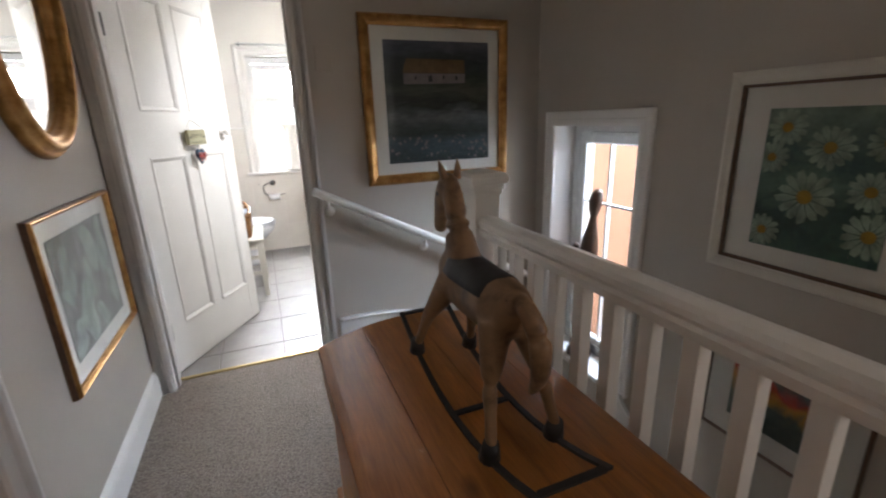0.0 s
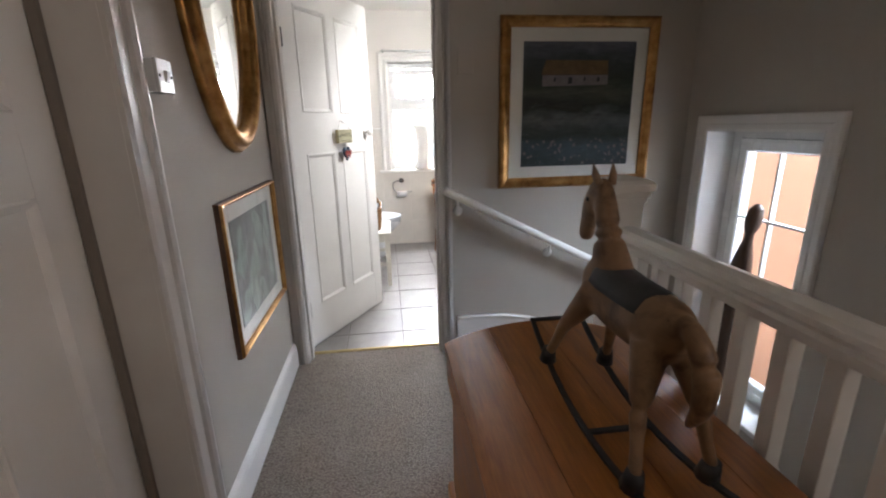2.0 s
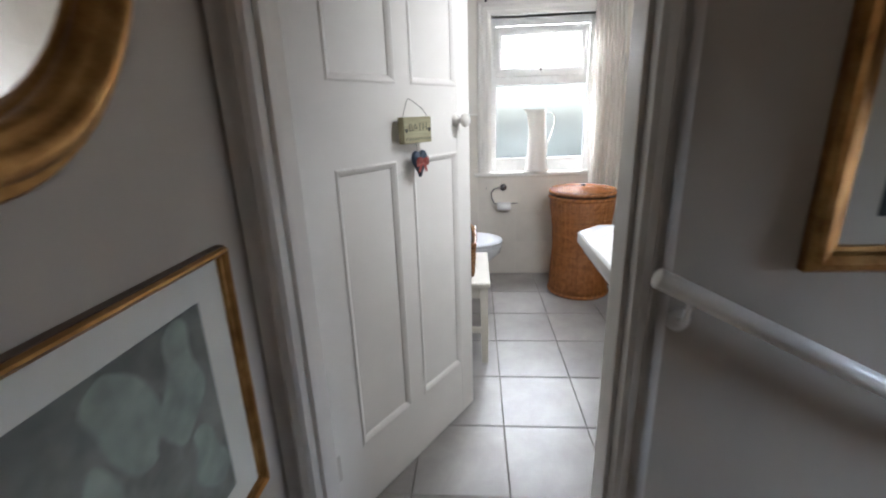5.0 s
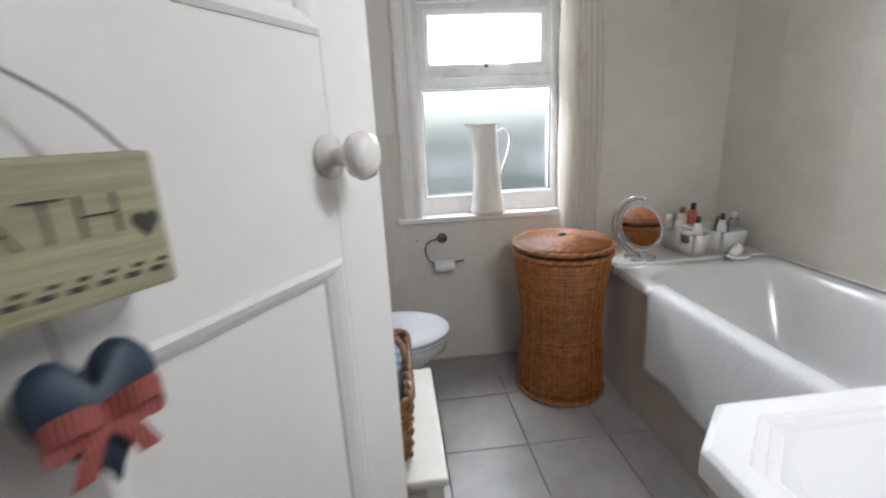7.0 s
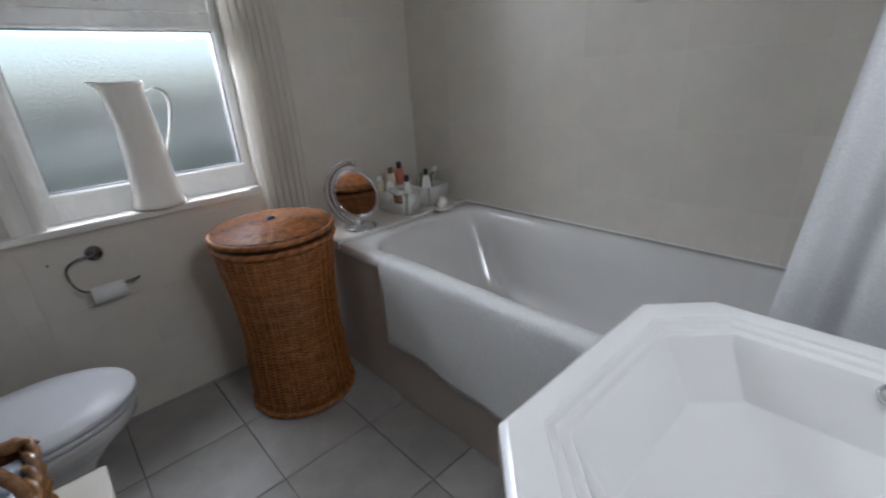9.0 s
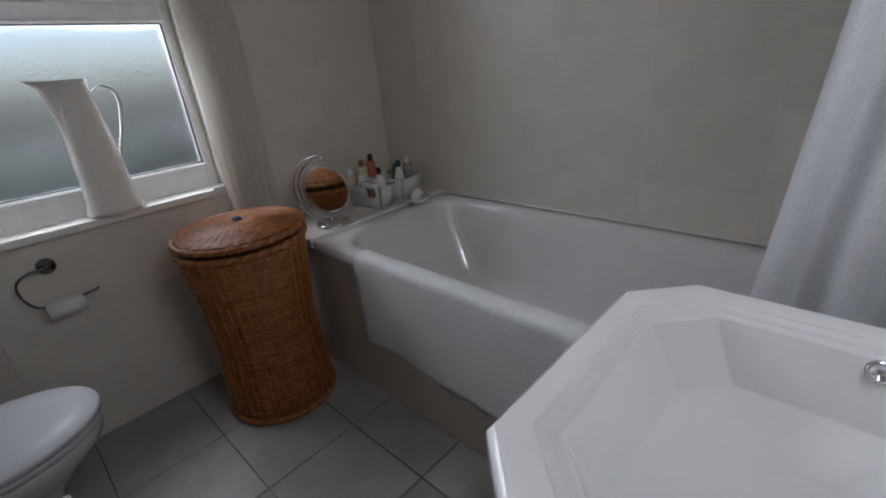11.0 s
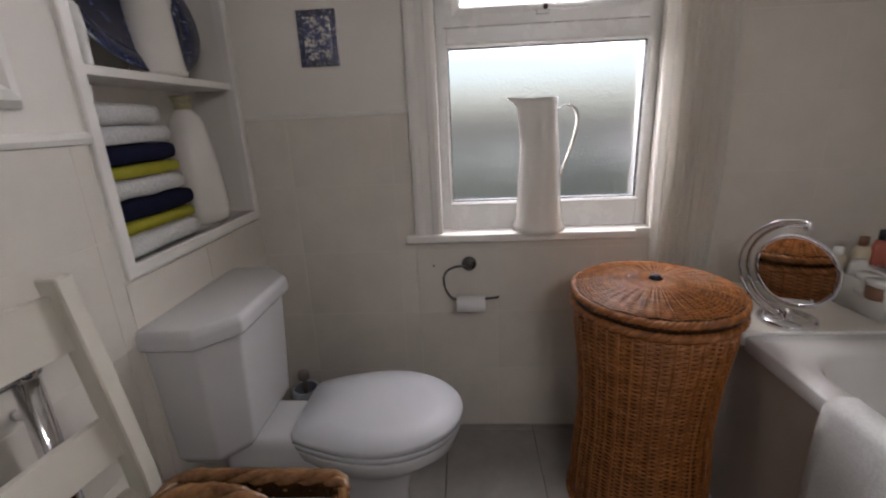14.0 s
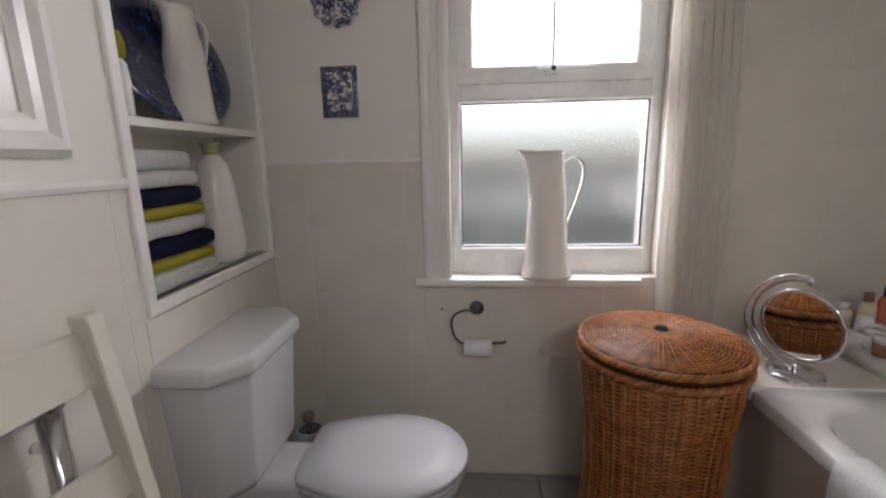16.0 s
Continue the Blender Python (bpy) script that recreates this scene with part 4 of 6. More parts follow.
# ---- blanket chest and horse ----
def chest():
    t = thing("pine_chest", (0.54, 0.98, 0), "waxed pine blanket chest with a curved lid", "chest")
    x0, x1, y0, y1 = 0.288, 0.815, 0.43, 1.538

    def arch(s):
        return 0.607 - 0.006 * s + 0.058 * math.sin(math.pi * min(max(s, 0), 1)) ** 0.8

    part("body", box(x0, x1, y0, y1, 0.05, 0.522, 0.004), PINE, t)
    part("plinth", box(x0 - 0.018, x1 + 0.005, y0 - 0.018, y1 + 0.018, 0.0, 0.085, 0.01), PINE, t)
    part("top_moulding", box(x0 - 0.014, x1 + 0.005, y0 - 0.014, y1 + 0.014, 0.475, 0.523, 0.008), PINE, t)
    lx0, lx1 = 0.268, 0.846
    cuts = [0.0, 0.24, 0.52, 0.78, 1.0]
    for a, b in zip(cuts, cuts[1:]):
        ss = [a + (b - a) * k / 6 for k in range(7)]
        ol = [(lx0 + (lx1 - lx0) * s, arch(s)) for s in ss]
        ol[0] = (ol[0][0] + 0.0006, ol[0][1])
        ol[-1] = (ol[-1][0] - 0.0006, ol[-1][1])
        under_ = [(u, z - 0.024) for u, z in ol][::-1]
        part("lid_board", prism(ol + under_, "y", 0.41, 1.558, 0.0), PINE, t)
    ol = [(lx0 + 0.006 + (lx1 - lx0 - 0.012) * k / 16, arch(k / 16) - 0.022) for k in range(17)]
    for ya, yb in ((0.415, 0.44), (1.52, 1.545)):
        part("lid_end", prism([(u, z) for u, z in ol] + [(ol[-1][0], 0.524), (ol[0][0], 0.524)], "y", ya, yb), PINE, t)
    part("lid_edge", box(lx0 + 0.002, lx0 + 0.024, 0.44, 1.52, 0.524, 0.588, 0.006), PINE, t)


chest()


def horse():
    t = thing("rocking_horse", (0.525, 1.03, 0.62), "small worn wooden rocking horse with a black saddle", "rocking horse")
    # rockers of black iron with cross bars
    ys = [0.70 + 0.645 * k / 12 for k in range(13)]

    def rz(y):
        return 0.632 + 0.085 * ((y - 1.0) / 0.34) ** 2

    for x in (0.457, 0.592):
        rings = [[(x - 0.006, y, rz(y)), (x + 0.006, y, rz(y)), (x + 0.006, y, rz(y) + 0.007), (x - 0.006, y, rz(y) + 0.007)] for y in ys]
        part("rocker", loft(rings), BLACKIRON, t, "black iron rocker")
    for y in (0.704, 1.0, 1.341):
        part("cross_bar", box(0.463, 0.586, y - 0.006, y + 0.006, rz(y) + 0.001, rz(y) + 0.008, 0.001), BLACKIRON, t, "black iron cross bar")

    def rr(radii, steps=5):
        out = []
        for a, b in zip(radii, radii[1:]):
            out += [a + (b - a) * k / steps for k in range(steps)]
        return out + [radii[-1]]

    cx = 0.525
    carved = bmesh.new()

    def flesh(pts, radii, flat, steps=5):
        b = tube(smooth_path(pts, steps), 0, 14, True, rr(radii, steps))
        mid = sum(p[0] for p in pts) / len(pts)
        for v in b.verts:
            v.co.x = mid + (v.co.x - mid) * flat
        join(carved, b)

    flesh([(cx, 0.856, 0.905), (cx, 0.872, 0.905), (cx, 0.925, 0.900), (cx, 1.01, 0.886), (cx, 1.08, 0.898), (cx, 1.125, 0.925), (cx, 1.150, 0.935)], [0.018, 0.048, 0.061, 0.053, 0.060, 0.050, 0.020], 0.82)
    flesh([(cx, 1.075, 0.925), (cx, 1.10, 0.985), (cx, 1.118, 1.04), (cx, 1.138, 1.085), (cx, 1.152, 1.108)], [0.058, 0.043, 0.032, 0.029, 0.020], 0.68)
    flesh([(cx, 1.128, 1.102), (cx, 1.155, 1.088), (cx, 1.180, 1.055), (cx, 1.196, 1.02), (cx, 1.204, 0.988), (cx, 1.202, 0.974)], [0.018, 0.031, 0.031, 0.024, 0.023, 0.014], 0.68)

    hooves = []

    def leg(top, knee, hoof):
        pts = [top, tuple((p + q) / 2 for p, q in zip(top, knee)), knee, tuple((p + q) / 2 for p, q in zip(knee, hoof)), hoof]
        join(carved, tube(smooth_path(pts, 4), 0, 12, True, rr([0.033, 0.025, 0.016, 0.012, 0.0125], 4)))
        hooves.append(hoof)

    leg((0.500, 1.09, 0.895), (0.472, 1.170, 0.785), (0.457, 1.215, rz(1.215) + 0.028))
    leg((0.550, 1.09, 0.895), (0.578, 1.155, 0.780), (0.592, 1.195, rz(1.195) + 0.028))
    leg((0.498, 0.895, 0.885), (0.474, 0.870, 0.775), (0.457, 0.835, rz(0.835) + 0.028))
    leg((0.552, 0.895, 0.885), (0.576, 0.862, 0.775), (0.592, 0.838, rz(0.838) + 0.028))
    flesh([(cx, 0.875, 0.935), (cx + 0.002, 0.842, 0.925), (cx + 0.010, 0.815, 0.875), (cx + 0.014, 0.818, 0.81), (cx + 0.010, 0.838, 0.765)], [0.012, 0.017, 0.021, 0.017, 0.007], 1.0)
    body = part("body", carved, HORSEWOOD, t, "worn tan painted carved body", True)
    fuse = body.modifiers.new("fuse", "REMESH")
    fuse.mode, fuse.voxel_size, fuse.use_smooth_shade = "VOXEL", 0.0045, True
    ease = body.modifiers.new("ease", "SMOOTH")
    ease.factor, ease.iterations = 0.6, 14
    for hoof in hooves:
        part("hoof", tube([(hoof[0], hoof[1], hoof[2] + 0.012), (hoof[0], hoof[1] + 0.006, hoof[2] - 0.022)], 0, 12, True, [0.0145, 0.020]), BLACKIRON, t, "black painted hoof", True)
    for sgn in (-1, 1):
        part("ear", tube([(cx + sgn * 0.013, 1.136, 1.106), (cx + sgn * 0.019, 1.144, 1.126), (cx + sgn * 0.021, 1.152, 1.146)], 0, 8, True, [0.009, 0.0075, 0.001]), HORSEWOOD, t, "", True)
        part("eye", xform(lathe([(0.0005, -0.005), (0.004, -0.003), (0.005, 0), (0.004, 0.003), (0.0005, 0.005)], n=10), Matrix.Translation((cx + sgn * 0.019, 1.168, 1.072))), BLACKIRON, t, "dark painted eye", True)
    rings = []
    for y, w, up_ in ((0.90, 0.035, 0.0), (0.925, 0.052, 0.006), (0.98, 0.058, 0.004), (1.04, 0.060, 0.006), (1.075, 0.052, 0.012), (1.09, 0.036, 0.02)):
        ring = []
        for k in range(13):
            a = math.radians(-62 + 124 * k / 12)
            r = 0.064 + up_
            zc = 0.891
            ring.append((cx + 0.88 * r * math.sin(a) * (w / 0.06), y, zc + r * math.cos(a)))
        for k in range(12, -1, -1):
            a = math.radians(-62 + 124 * k / 12)
            r = 0.056 + up_
            ring.append((cx + 0.88 * r * math.sin(a) * (w / 0.06), y, 0.891 + r * math.cos(a)))
        rings.append(ring)
    part("saddle", loft(rings), LEATHER, t, "cracked black leather saddle", True)
    t.matrix_basis = Matrix.Translation((0.027, 0.026, 0.036)) @ t.matrix_basis


horse()

# carved figure on the stair window sill: one plain shape
fx, fy, fz = 1.80, 2.19, WZ0 + 0.004
prof = [(0.001, 0.0), (0.070, 0.0), (0.072, 0.02), (0.058, 0.04), (0.050, 0.20), (0.040, 0.36), (0.034, 0.44), (0.046, 0.50), (0.050, 0.56), (0.040, 0.63), (0.022, 0.70), (0.018, 0.73), (0.032, 0.765), (0.036, 0.80), (0.030, 0.835), (0.012, 0.855), (0.001, 0.858)]
stat = lathe([(r, q * 1.17) for r, q in prof], (fx, fy, fz), 20)
for v in stat.verts:
    k = (v.co.z - fz)
    v.co.y -= 0.05 * (k / 0.85) ** 2
join(stat, tube(smooth_path([(fx - 0.03, fy + 0.03, fz + 0.68), (fx - 0.05, fy + 0.07, fz + 0.61), (fx - 0.05, fy + 0.05, fz + 0.54), (fx - 0.04, fy, fz + 0.53)], 4), 0.018, 8))
tagged(part("carved_figure", stat, DARKWOOD, None, "", True), "tall dark carved wooden figure on the window sill", "statue")


# ---- bathroom ----
def bath():
    t = thing("bathtub", (1.4, 3.8, 0), "white enamel bath with a beige side panel", "bathtub")
    x0, x1, y0, y1, zt = 1.025, BR - 0.003, 2.865, 4.712, 0.600

    def ring(ix0, ix1, iy0, iy1, r, z, n=7):
        pts = []
        for cx, cy, a0 in ((ix1 - r, iy1 - r, 0), (ix0 + r, iy1 - r, 90), (ix0 + r, iy0 + r, 180), (ix1 - r, iy0 + r, 270)):
            for k in range(n):
                a = math.radians(a0 + 90 * k / (n - 1))
                pts.append((cx + r * math.cos(a), cy + r * math.sin(a), z))
        return pts

    rings = [ring(x0, x1, y0, y1, 0.012, zt - 0.04), ring(x0, x1, y0, y1, 0.012, zt - 0.006), ring(x0 + 0.006, x1 - 0.002, y0 + 0.006, y1 - 0.004, 0.014, zt),
             ring(x0 + 0.06, x1 - 0.055, y0 + 0.08, y1 - 0.085, 0.13, zt), ring(x0 + 0.072, x1 - 0.067, y0 + 0.095, y1 - 0.10, 0.13, zt - 0.012),
             ring(x0 + 0.085, x1 - 0.08, y0 + 0.115, y1 - 0.14, 0.13, zt - 0.10), ring(x0 + 0.11, x1 - 0.105, y0 + 0.15, y1 - 0.24, 0.13, zt - 0.30),
             ring(x0 + 0.15, x1 - 0.145, y0 + 0.20, y1 - 0.33, 0.11, zt - 0.39), ring(x0 + 0.22, x1 - 0.21, y0 + 0.28, y1 - 0.42, 0.09, zt - 0.41)]
    b = loft(rings, True, False)
    b.faces.new([v for v in b.verts][-28:])
    bmesh.ops.recalc_face_normals(b, faces=b.faces)
    for f in b.faces:
        if f.normal.z < -0.9:
            f.normal_flip()
    part("tub", b, BATHWHITE, t, "white enamel tub", True)
    part("side_panel", box(x0 + 0.004, x0 + 0.02, y0, BW, 0.0, zt - 0.035, 0.003), BATHPANEL, t, "beige bath side panel")


bath()
structure("bath_ledge", box(1.022, BR, 4.714, BW, 0.565, 0.604, 0.004), WALLTILE, "beige tiled ledge at the end of the bath", "ledge")
structure("bath_ledge_trim", box(1.020, BR, 4.708, 4.716, 0.592, 0.608, 0.002), UPVC, "thin white trim between ledge and bath", "trim")
structure("bath_seal", prism([(BR - 0.001, 0.60), (BR - 0.010, 0.601), (BR - 0.003, 0.612), (BR - 0.001, 0.613)], "y", 2.87, 4.712), UPVC, "white sealing strip along the bath", "trim")


def bath_towel():
    """Draped over the bath's front rim."""
    y0, y1 = 3.40, 4.41
    pr = [(1.105, 0.47), (1.100, 0.54), (1.090, 0.598), (1.075, 0.613), (1.050, 0.616), (1.028, 0.611), (1.014, 0.595), (1.010, 0.55), (1.009, 0.45), (1.010, 0.34), (1.011, 0.235)]
    pp = smooth_path([(x, 0, z) for x, z in pr], 4)
    n = 46
    outer, inner = [], []
    rnd = random.Random(3)
    for k in range(n):
        y = y0 + (y1 - y0) * k / (n - 1)
        o, i = [], []
        for j, p in enumerate(pp):
            w = 0.004 * math.sin(y * 21 + j * 0.1) * max(0, (j - 18)) / 20
            z = p.z + (0.014 * math.sin(y * 9 + 1) + 0.02 * (y - 4.0)) * max(0, j - 26) / 14
            o.append(Vector((p.x - w - 0.002, y, z)))
            i.append(Vector((p.x - w + 0.008 * (1 if j > 12 else 0) + (0.004 if j <= 12 else 0), y, z - (0.008 if 6 < j < 30 else 0))))
        outer.append(o + i[::-1])
    b = loft(outer)
    soften(b, 0.0025, 60)
    tagged(part("bath_mat", b, TOWELMAT, None, "", True), "white ribbed cotton bath mat draped over the bath", "bath mat")


def ribbed():
    m = Mat("ribbed_cotton", 0.95, 0, 0.1)
    w = m.node("ShaderNodeTexWave", Scale=44.0, Distortion=1.2)
    w.inputs["Detail Scale"].default_value = 3.0
    m.link(m.coords((0.1, 1, 0.25), rot=(0.35, 0, 0)), w.inputs["Vector"])
    n = m.noise(170, 4, 0.7)
    m.color(m.mix(0.6, m.ramp(w.outputs[0], [(0.2, (0.60, 0.60, 0.595)), (0.7, (0.70, 0.70, 0.69))]), m.ramp(n, [(0.3, (0.52, 0.52, 0.51)), (0.7, (0.71, 0.71, 0.70))])))
    h = m.mix(0.65, w.outputs[0], n)
    m.bump(h, 0.9, 0.003)
    return m.m


TOWELMAT = ribbed()
bath_towel()


def basin():
    t = thing("wash_basin", (0.72, 3.1, 0), "white porcelain pedestal basin with cut corners", "basin")
    zt = 0.822

    def oct_ring(x0, x1, y0, y1, c, z):
        return [(x0, y0, z), (x1, y0, z), (x1, y1 - c, z), (x1 - c, y1, z), (x0 + c, y1, z), (x0, y1 - c, z)]

    X0, X1, Y0, Y1, C = 0.435, 1.005, 2.862, 3.430, 0.088
    rings = [oct_ring(X0 + 0.15, X1 - 0.15, Y0, Y1 - 0.20, C * 0.5, zt - 0.20), oct_ring(X0 + 0.06, X1 - 0.06, Y0, Y1 - 0.07, C * 0.8, zt - 0.13), oct_ring(X0 + 0.02, X1 - 0.02, Y0, Y1 - 0.025, C, zt - 0.075),
             oct_ring(X0 + 0.016, X1 - 0.016, Y0, Y1 - 0.02, C, zt - 0.055), oct_ring(X0, X1, Y0, Y1, C, zt - 0.045), oct_ring(X0, X1, Y0, Y1, C, zt - 0.008), oct_ring(X0 + 0.008, X1 - 0.008, Y0, Y1 - 0.008, C, zt),
             oct_ring(X0 + 0.040, X1 - 0.040, Y0 + 0.130, Y1 - 0.040, C * 0.96, zt), oct_ring(X0 + 0.044, X1 - 0.044, Y0 + 0.134, Y1 - 0.044, C * 0.94, zt - 0.007), oct_ring(X0 + 0.053, X1 - 0.053, Y0 + 0.142, Y1 - 0.053, C * 0.92, zt - 0.0075),
             oct_ring(X0 + 0.057, X1 - 0.057, Y0 + 0.146, Y1 - 0.057, C * 0.9, zt - 0.015), oct_ring(X0 + 0.068, X1 - 0.068, Y0 + 0.155, Y1 - 0.068, C * 0.86, zt - 0.0155),
             oct_ring(X0 + 0.074, X1 - 0.074, Y0 + 0.162, Y1 - 0.074, C * 0.82, zt - 0.034), oct_ring(X0 + 0.10, X1 - 0.10, Y0 + 0.19, Y1 - 0.12, C * 0.7, zt - 0.11), oct_ring(X0 + 0.19, X1 - 0.19, Y0 + 0.25, Y1 - 0.24, C * 0.4, zt - 0.15)]
    b = loft(rings, True, False)
    bmesh.ops.recalc_face_normals(b, faces=b.faces)
    b.verts.ensure_lookup_table()
    b.faces.new([b.verts[i] for i in range(len(b.verts) - 6, len(b.verts))])
    sharp = [e for e in b.edges if len(e.link_faces) == 2 and e.calc_face_angle(0) > 0.3]
    bmesh.ops.bevel(b, geom=sharp, offset=0.0025, segments=2, profile=0.6, affect="EDGES")
    part("bowl", b, PORCELAIN, t, "", True)
    ped = loft([oct_ring(0.72 - a, 0.72 + a, 2.87, 2.87 + d, 0.04, z) for a, d, z in ((0.13, 0.24, 0.0), (0.12, 0.22, 0.05), (0.09, 0.18, 0.12), (0.085, 0.17, 0.45), (0.10, 0.22, 0.62), (0.12, 0.26, 0.66))])
    bmesh.ops.bevel(ped, geom=ped.edges[:], offset=0.006, segments=2, affect="EDGES")
    part("pedestal", ped, PORCELAIN, t, "", True)
    for x in (0.55, 0.90):
        tp = tube(smooth_path([(x, 2.94, zt), (x, 2.94, zt + 0.05), (x, 2.955, zt + 0.075), (x, 3.0, zt + 0.072), (x, 3.01, zt + 0.05)], 4), 0.010, 12)
        join(tp, lathe([(0.001, zt), (0.024, zt), (0.022, zt + 0.010), (0.012, zt + 0.016), (0.001, zt + 0.016)], (x, 2.94, 0), 18))
        join(tp, lathe([(0.001, zt + 0.078), (0.016, zt + 0.078), (0.020, zt + 0.09), (0.018, zt + 0.108), (0.001, zt + 0.112)], (x, 2.94, 0), 12))
        part("tap", tp, CHROME, t, "chrome pillar tap", True)
    part("overflow", xform(lathe([(0.001, 0), (0.015, 0), (0.016, 0.002), (0.010, 0.004), (0.009, 0.001), (0.001, 0.001)], n=20), pose(0.93, 3.10, zt - 0.03, 0, -62, 0)), CHROME, t, "chrome overflow ring", True)


basin()

basin_lamp = thing("basin_lamp", (0.72, 2.86, 1.8), "slim white strip lamp on the wall over the basin", "wall lamp")
part("housing", box(0.44, 1.00, 2.861, 2.925, 1.765, 1.825, 0.006), UPVC, basin_lamp)


def shower_curtain():
    t = thing("shower_curtain", (1.1, 3.1, 0), "white shower curtain gathered at the end of the bath", "curtain")
    rings = []
    n = 44
    for z in [0.30 + 1.75 * k / 14 for k in range(15)]:
        o, i = [], []
        for k in range(n):
            s = k / (n - 1)
            y = 2.88 + s * (0.385 + 0.045 - 0.15 * (z - 0.3) / 1.75)
            amp = 0.030 + 0.012 * math.sin(7 * s)
            x = 1.135 + amp * math.sin(s * 24 + 0.25 * z) + 0.004 * math.sin(11 * z + 9 * s)
            o.append((x, y, z))
            i.append((x + 0.0016, y + 0.0005, z))
        rings.append(o + i[::-1])
    part("cloth", loft(rings), SHOWER, t, "", True)
    part("rail", tube([(1.135, 2.86, 2.075), (1.135, BW, 2.075)], 0.012, 12), CHROME, t, "chrome curtain rail", True)
    for k in range(7):
        y = 2.90 + k * 0.055
        ring = [(1.135 + 0.020 * math.cos(a), y, 2.063 + 0.024 * math.sin(a)) for a in [i * math.pi / 8 for i in range(17)]]
        part("ring", tube(ring, 0.0022, 6, False), CHROME, t, "curtain ring", True)


shower_curtain()


def toilet():
    t = thing("toilet", (-0.2, 4.645, 0), "white close-coupled toilet with the lid closed", "toilet")
    cy = 4.645

    def cis(x1, hw, c, z, x0=BL + 0.004):
        return [(x0, cy - hw, z), (x1 - c, cy - hw, z), (x1, cy - hw + c * 1.15, z), (x1, cy + hw - c * 1.15, z), (x1 - c, cy + hw, z), (x0, cy + hw, z)]

    b = loft([cis(-0.345, 0.17, 0.05, 0.38), cis(-0.322, 0.19, 0.06, 0.41), cis(-0.300, 0.208, 0.068, 0.745)])
    bmesh.ops.bevel(b, geom=b.edges[:], offset=0.008, segments=3, profile=0.6, affect="EDGES")
    part("cistern", b, SANITARY, t, "", True)
    b = loft([cis(-0.288, 0.222, 0.072, 0.735), cis(-0.284, 0.226, 0.073, 0.742), cis(-0.284, 0.226, 0.073, 0.772), cis(-0.292, 0.218, 0.070, 0.786)])
    bmesh.ops.bevel(b, geom=b.edges[:], offset=0.007, segments=3, profile=0.6, affect="EDGES")
    part("cistern_lid", b, SANITARY, t, "", True)

    def seat_ring(k, z, shift=0.0):
        """Round front, straight tapering sides and a squared back."""
        side = [(0.236 * math.cos(a), 0.191 * math.sin(a)) for a in [math.pi / 2 * q / 10 for q in range(11)]]
        side += [(-0.24 * q, 0.191 - 0.068 * q ** 1.7) for q in (0.2, 0.4, 0.6, 0.78, 0.92)]
        side += [(-0.232, 0.112), (-0.236, 0.06)]
        pts = side + [(x, -y) for x, y in side[:0:-1]]
        return [(px * k + shift, cy + 0.012 + py * k, z) for px, py in pts]

    b = loft([seat_ring(0.90, 0.396), seat_ring(1.0, 0.398), seat_ring(1.0, 0.408), seat_ring(0.985, 0.415), seat_ring(0.6, 0.421), seat_ring(0.2, 0.422)])
    part("lid", b, LIDPLASTIC, t, "closed white plastic lid", True)
    b = loft([seat_ring(0.9, 0.374), seat_ring(0.985, 0.376), seat_ring(0.985, 0.392), seat_ring(0.9, 0.3945)])
    part("seat", b, LIDPLASTIC, t, "white plastic seat", True)
    rings = []
    for k, z, sh, sq in ((0.52, 0.0, -0.06, 0.62), (0.50, 0.03, -0.06, 0.60), (0.46, 0.12, -0.05, 0.62), (0.52, 0.20, -0.04, 0.72), (0.72, 0.265, -0.02, 0.85), (0.92, 0.325, 0.0, 0.96), (0.955, 0.358, 0.0, 1.0), (0.955, 0.373, 0.0, 1.0)):
        rings.append([(x, cy + (y - cy) * sq / max(k, 0.01) * k, z) for x, y, z in seat_ring(k, z, sh)])
    part("pan", loft(rings), SANITARY, t, "", True)
    b = box(-0.44, -0.16, cy - 0.10, cy + 0.10, 0.26, 0.385, 0.03, 4)
    part("pan_shelf", b, SANITARY, t, "", True)
    for y in (cy - 0.07, cy + 0.07):
        part("seat_hinge", tube([(-0.225, y - 0.015, 0.388), (-0.225, y + 0.015, 0.388)], 0.012, 12), CHROME, t, "chrome seat hinge", True)


toilet()
brush = thing("toilet_brush_pot", (-0.42, 4.92, 0), "grey plastic brush pot behind the toilet", "brush pot")
part("pot", lathe([(0.001, 0.0), (0.045, 0.0), (0.05, 0.27), (0.044, 0.272), (0.040, 0.27)], (-0.36, 4.965, 0), 20, caps=False), BLUECLOTH, brush, "", True)
part("handle", lathe([(0.001, 0.02), (0.008, 0.02), (0.008, 0.30), (0.020, 0.31), (0.020, 0.335), (0.001, 0.337)], (-0.36, 4.965, 0), 16), STRING, brush, "", True)


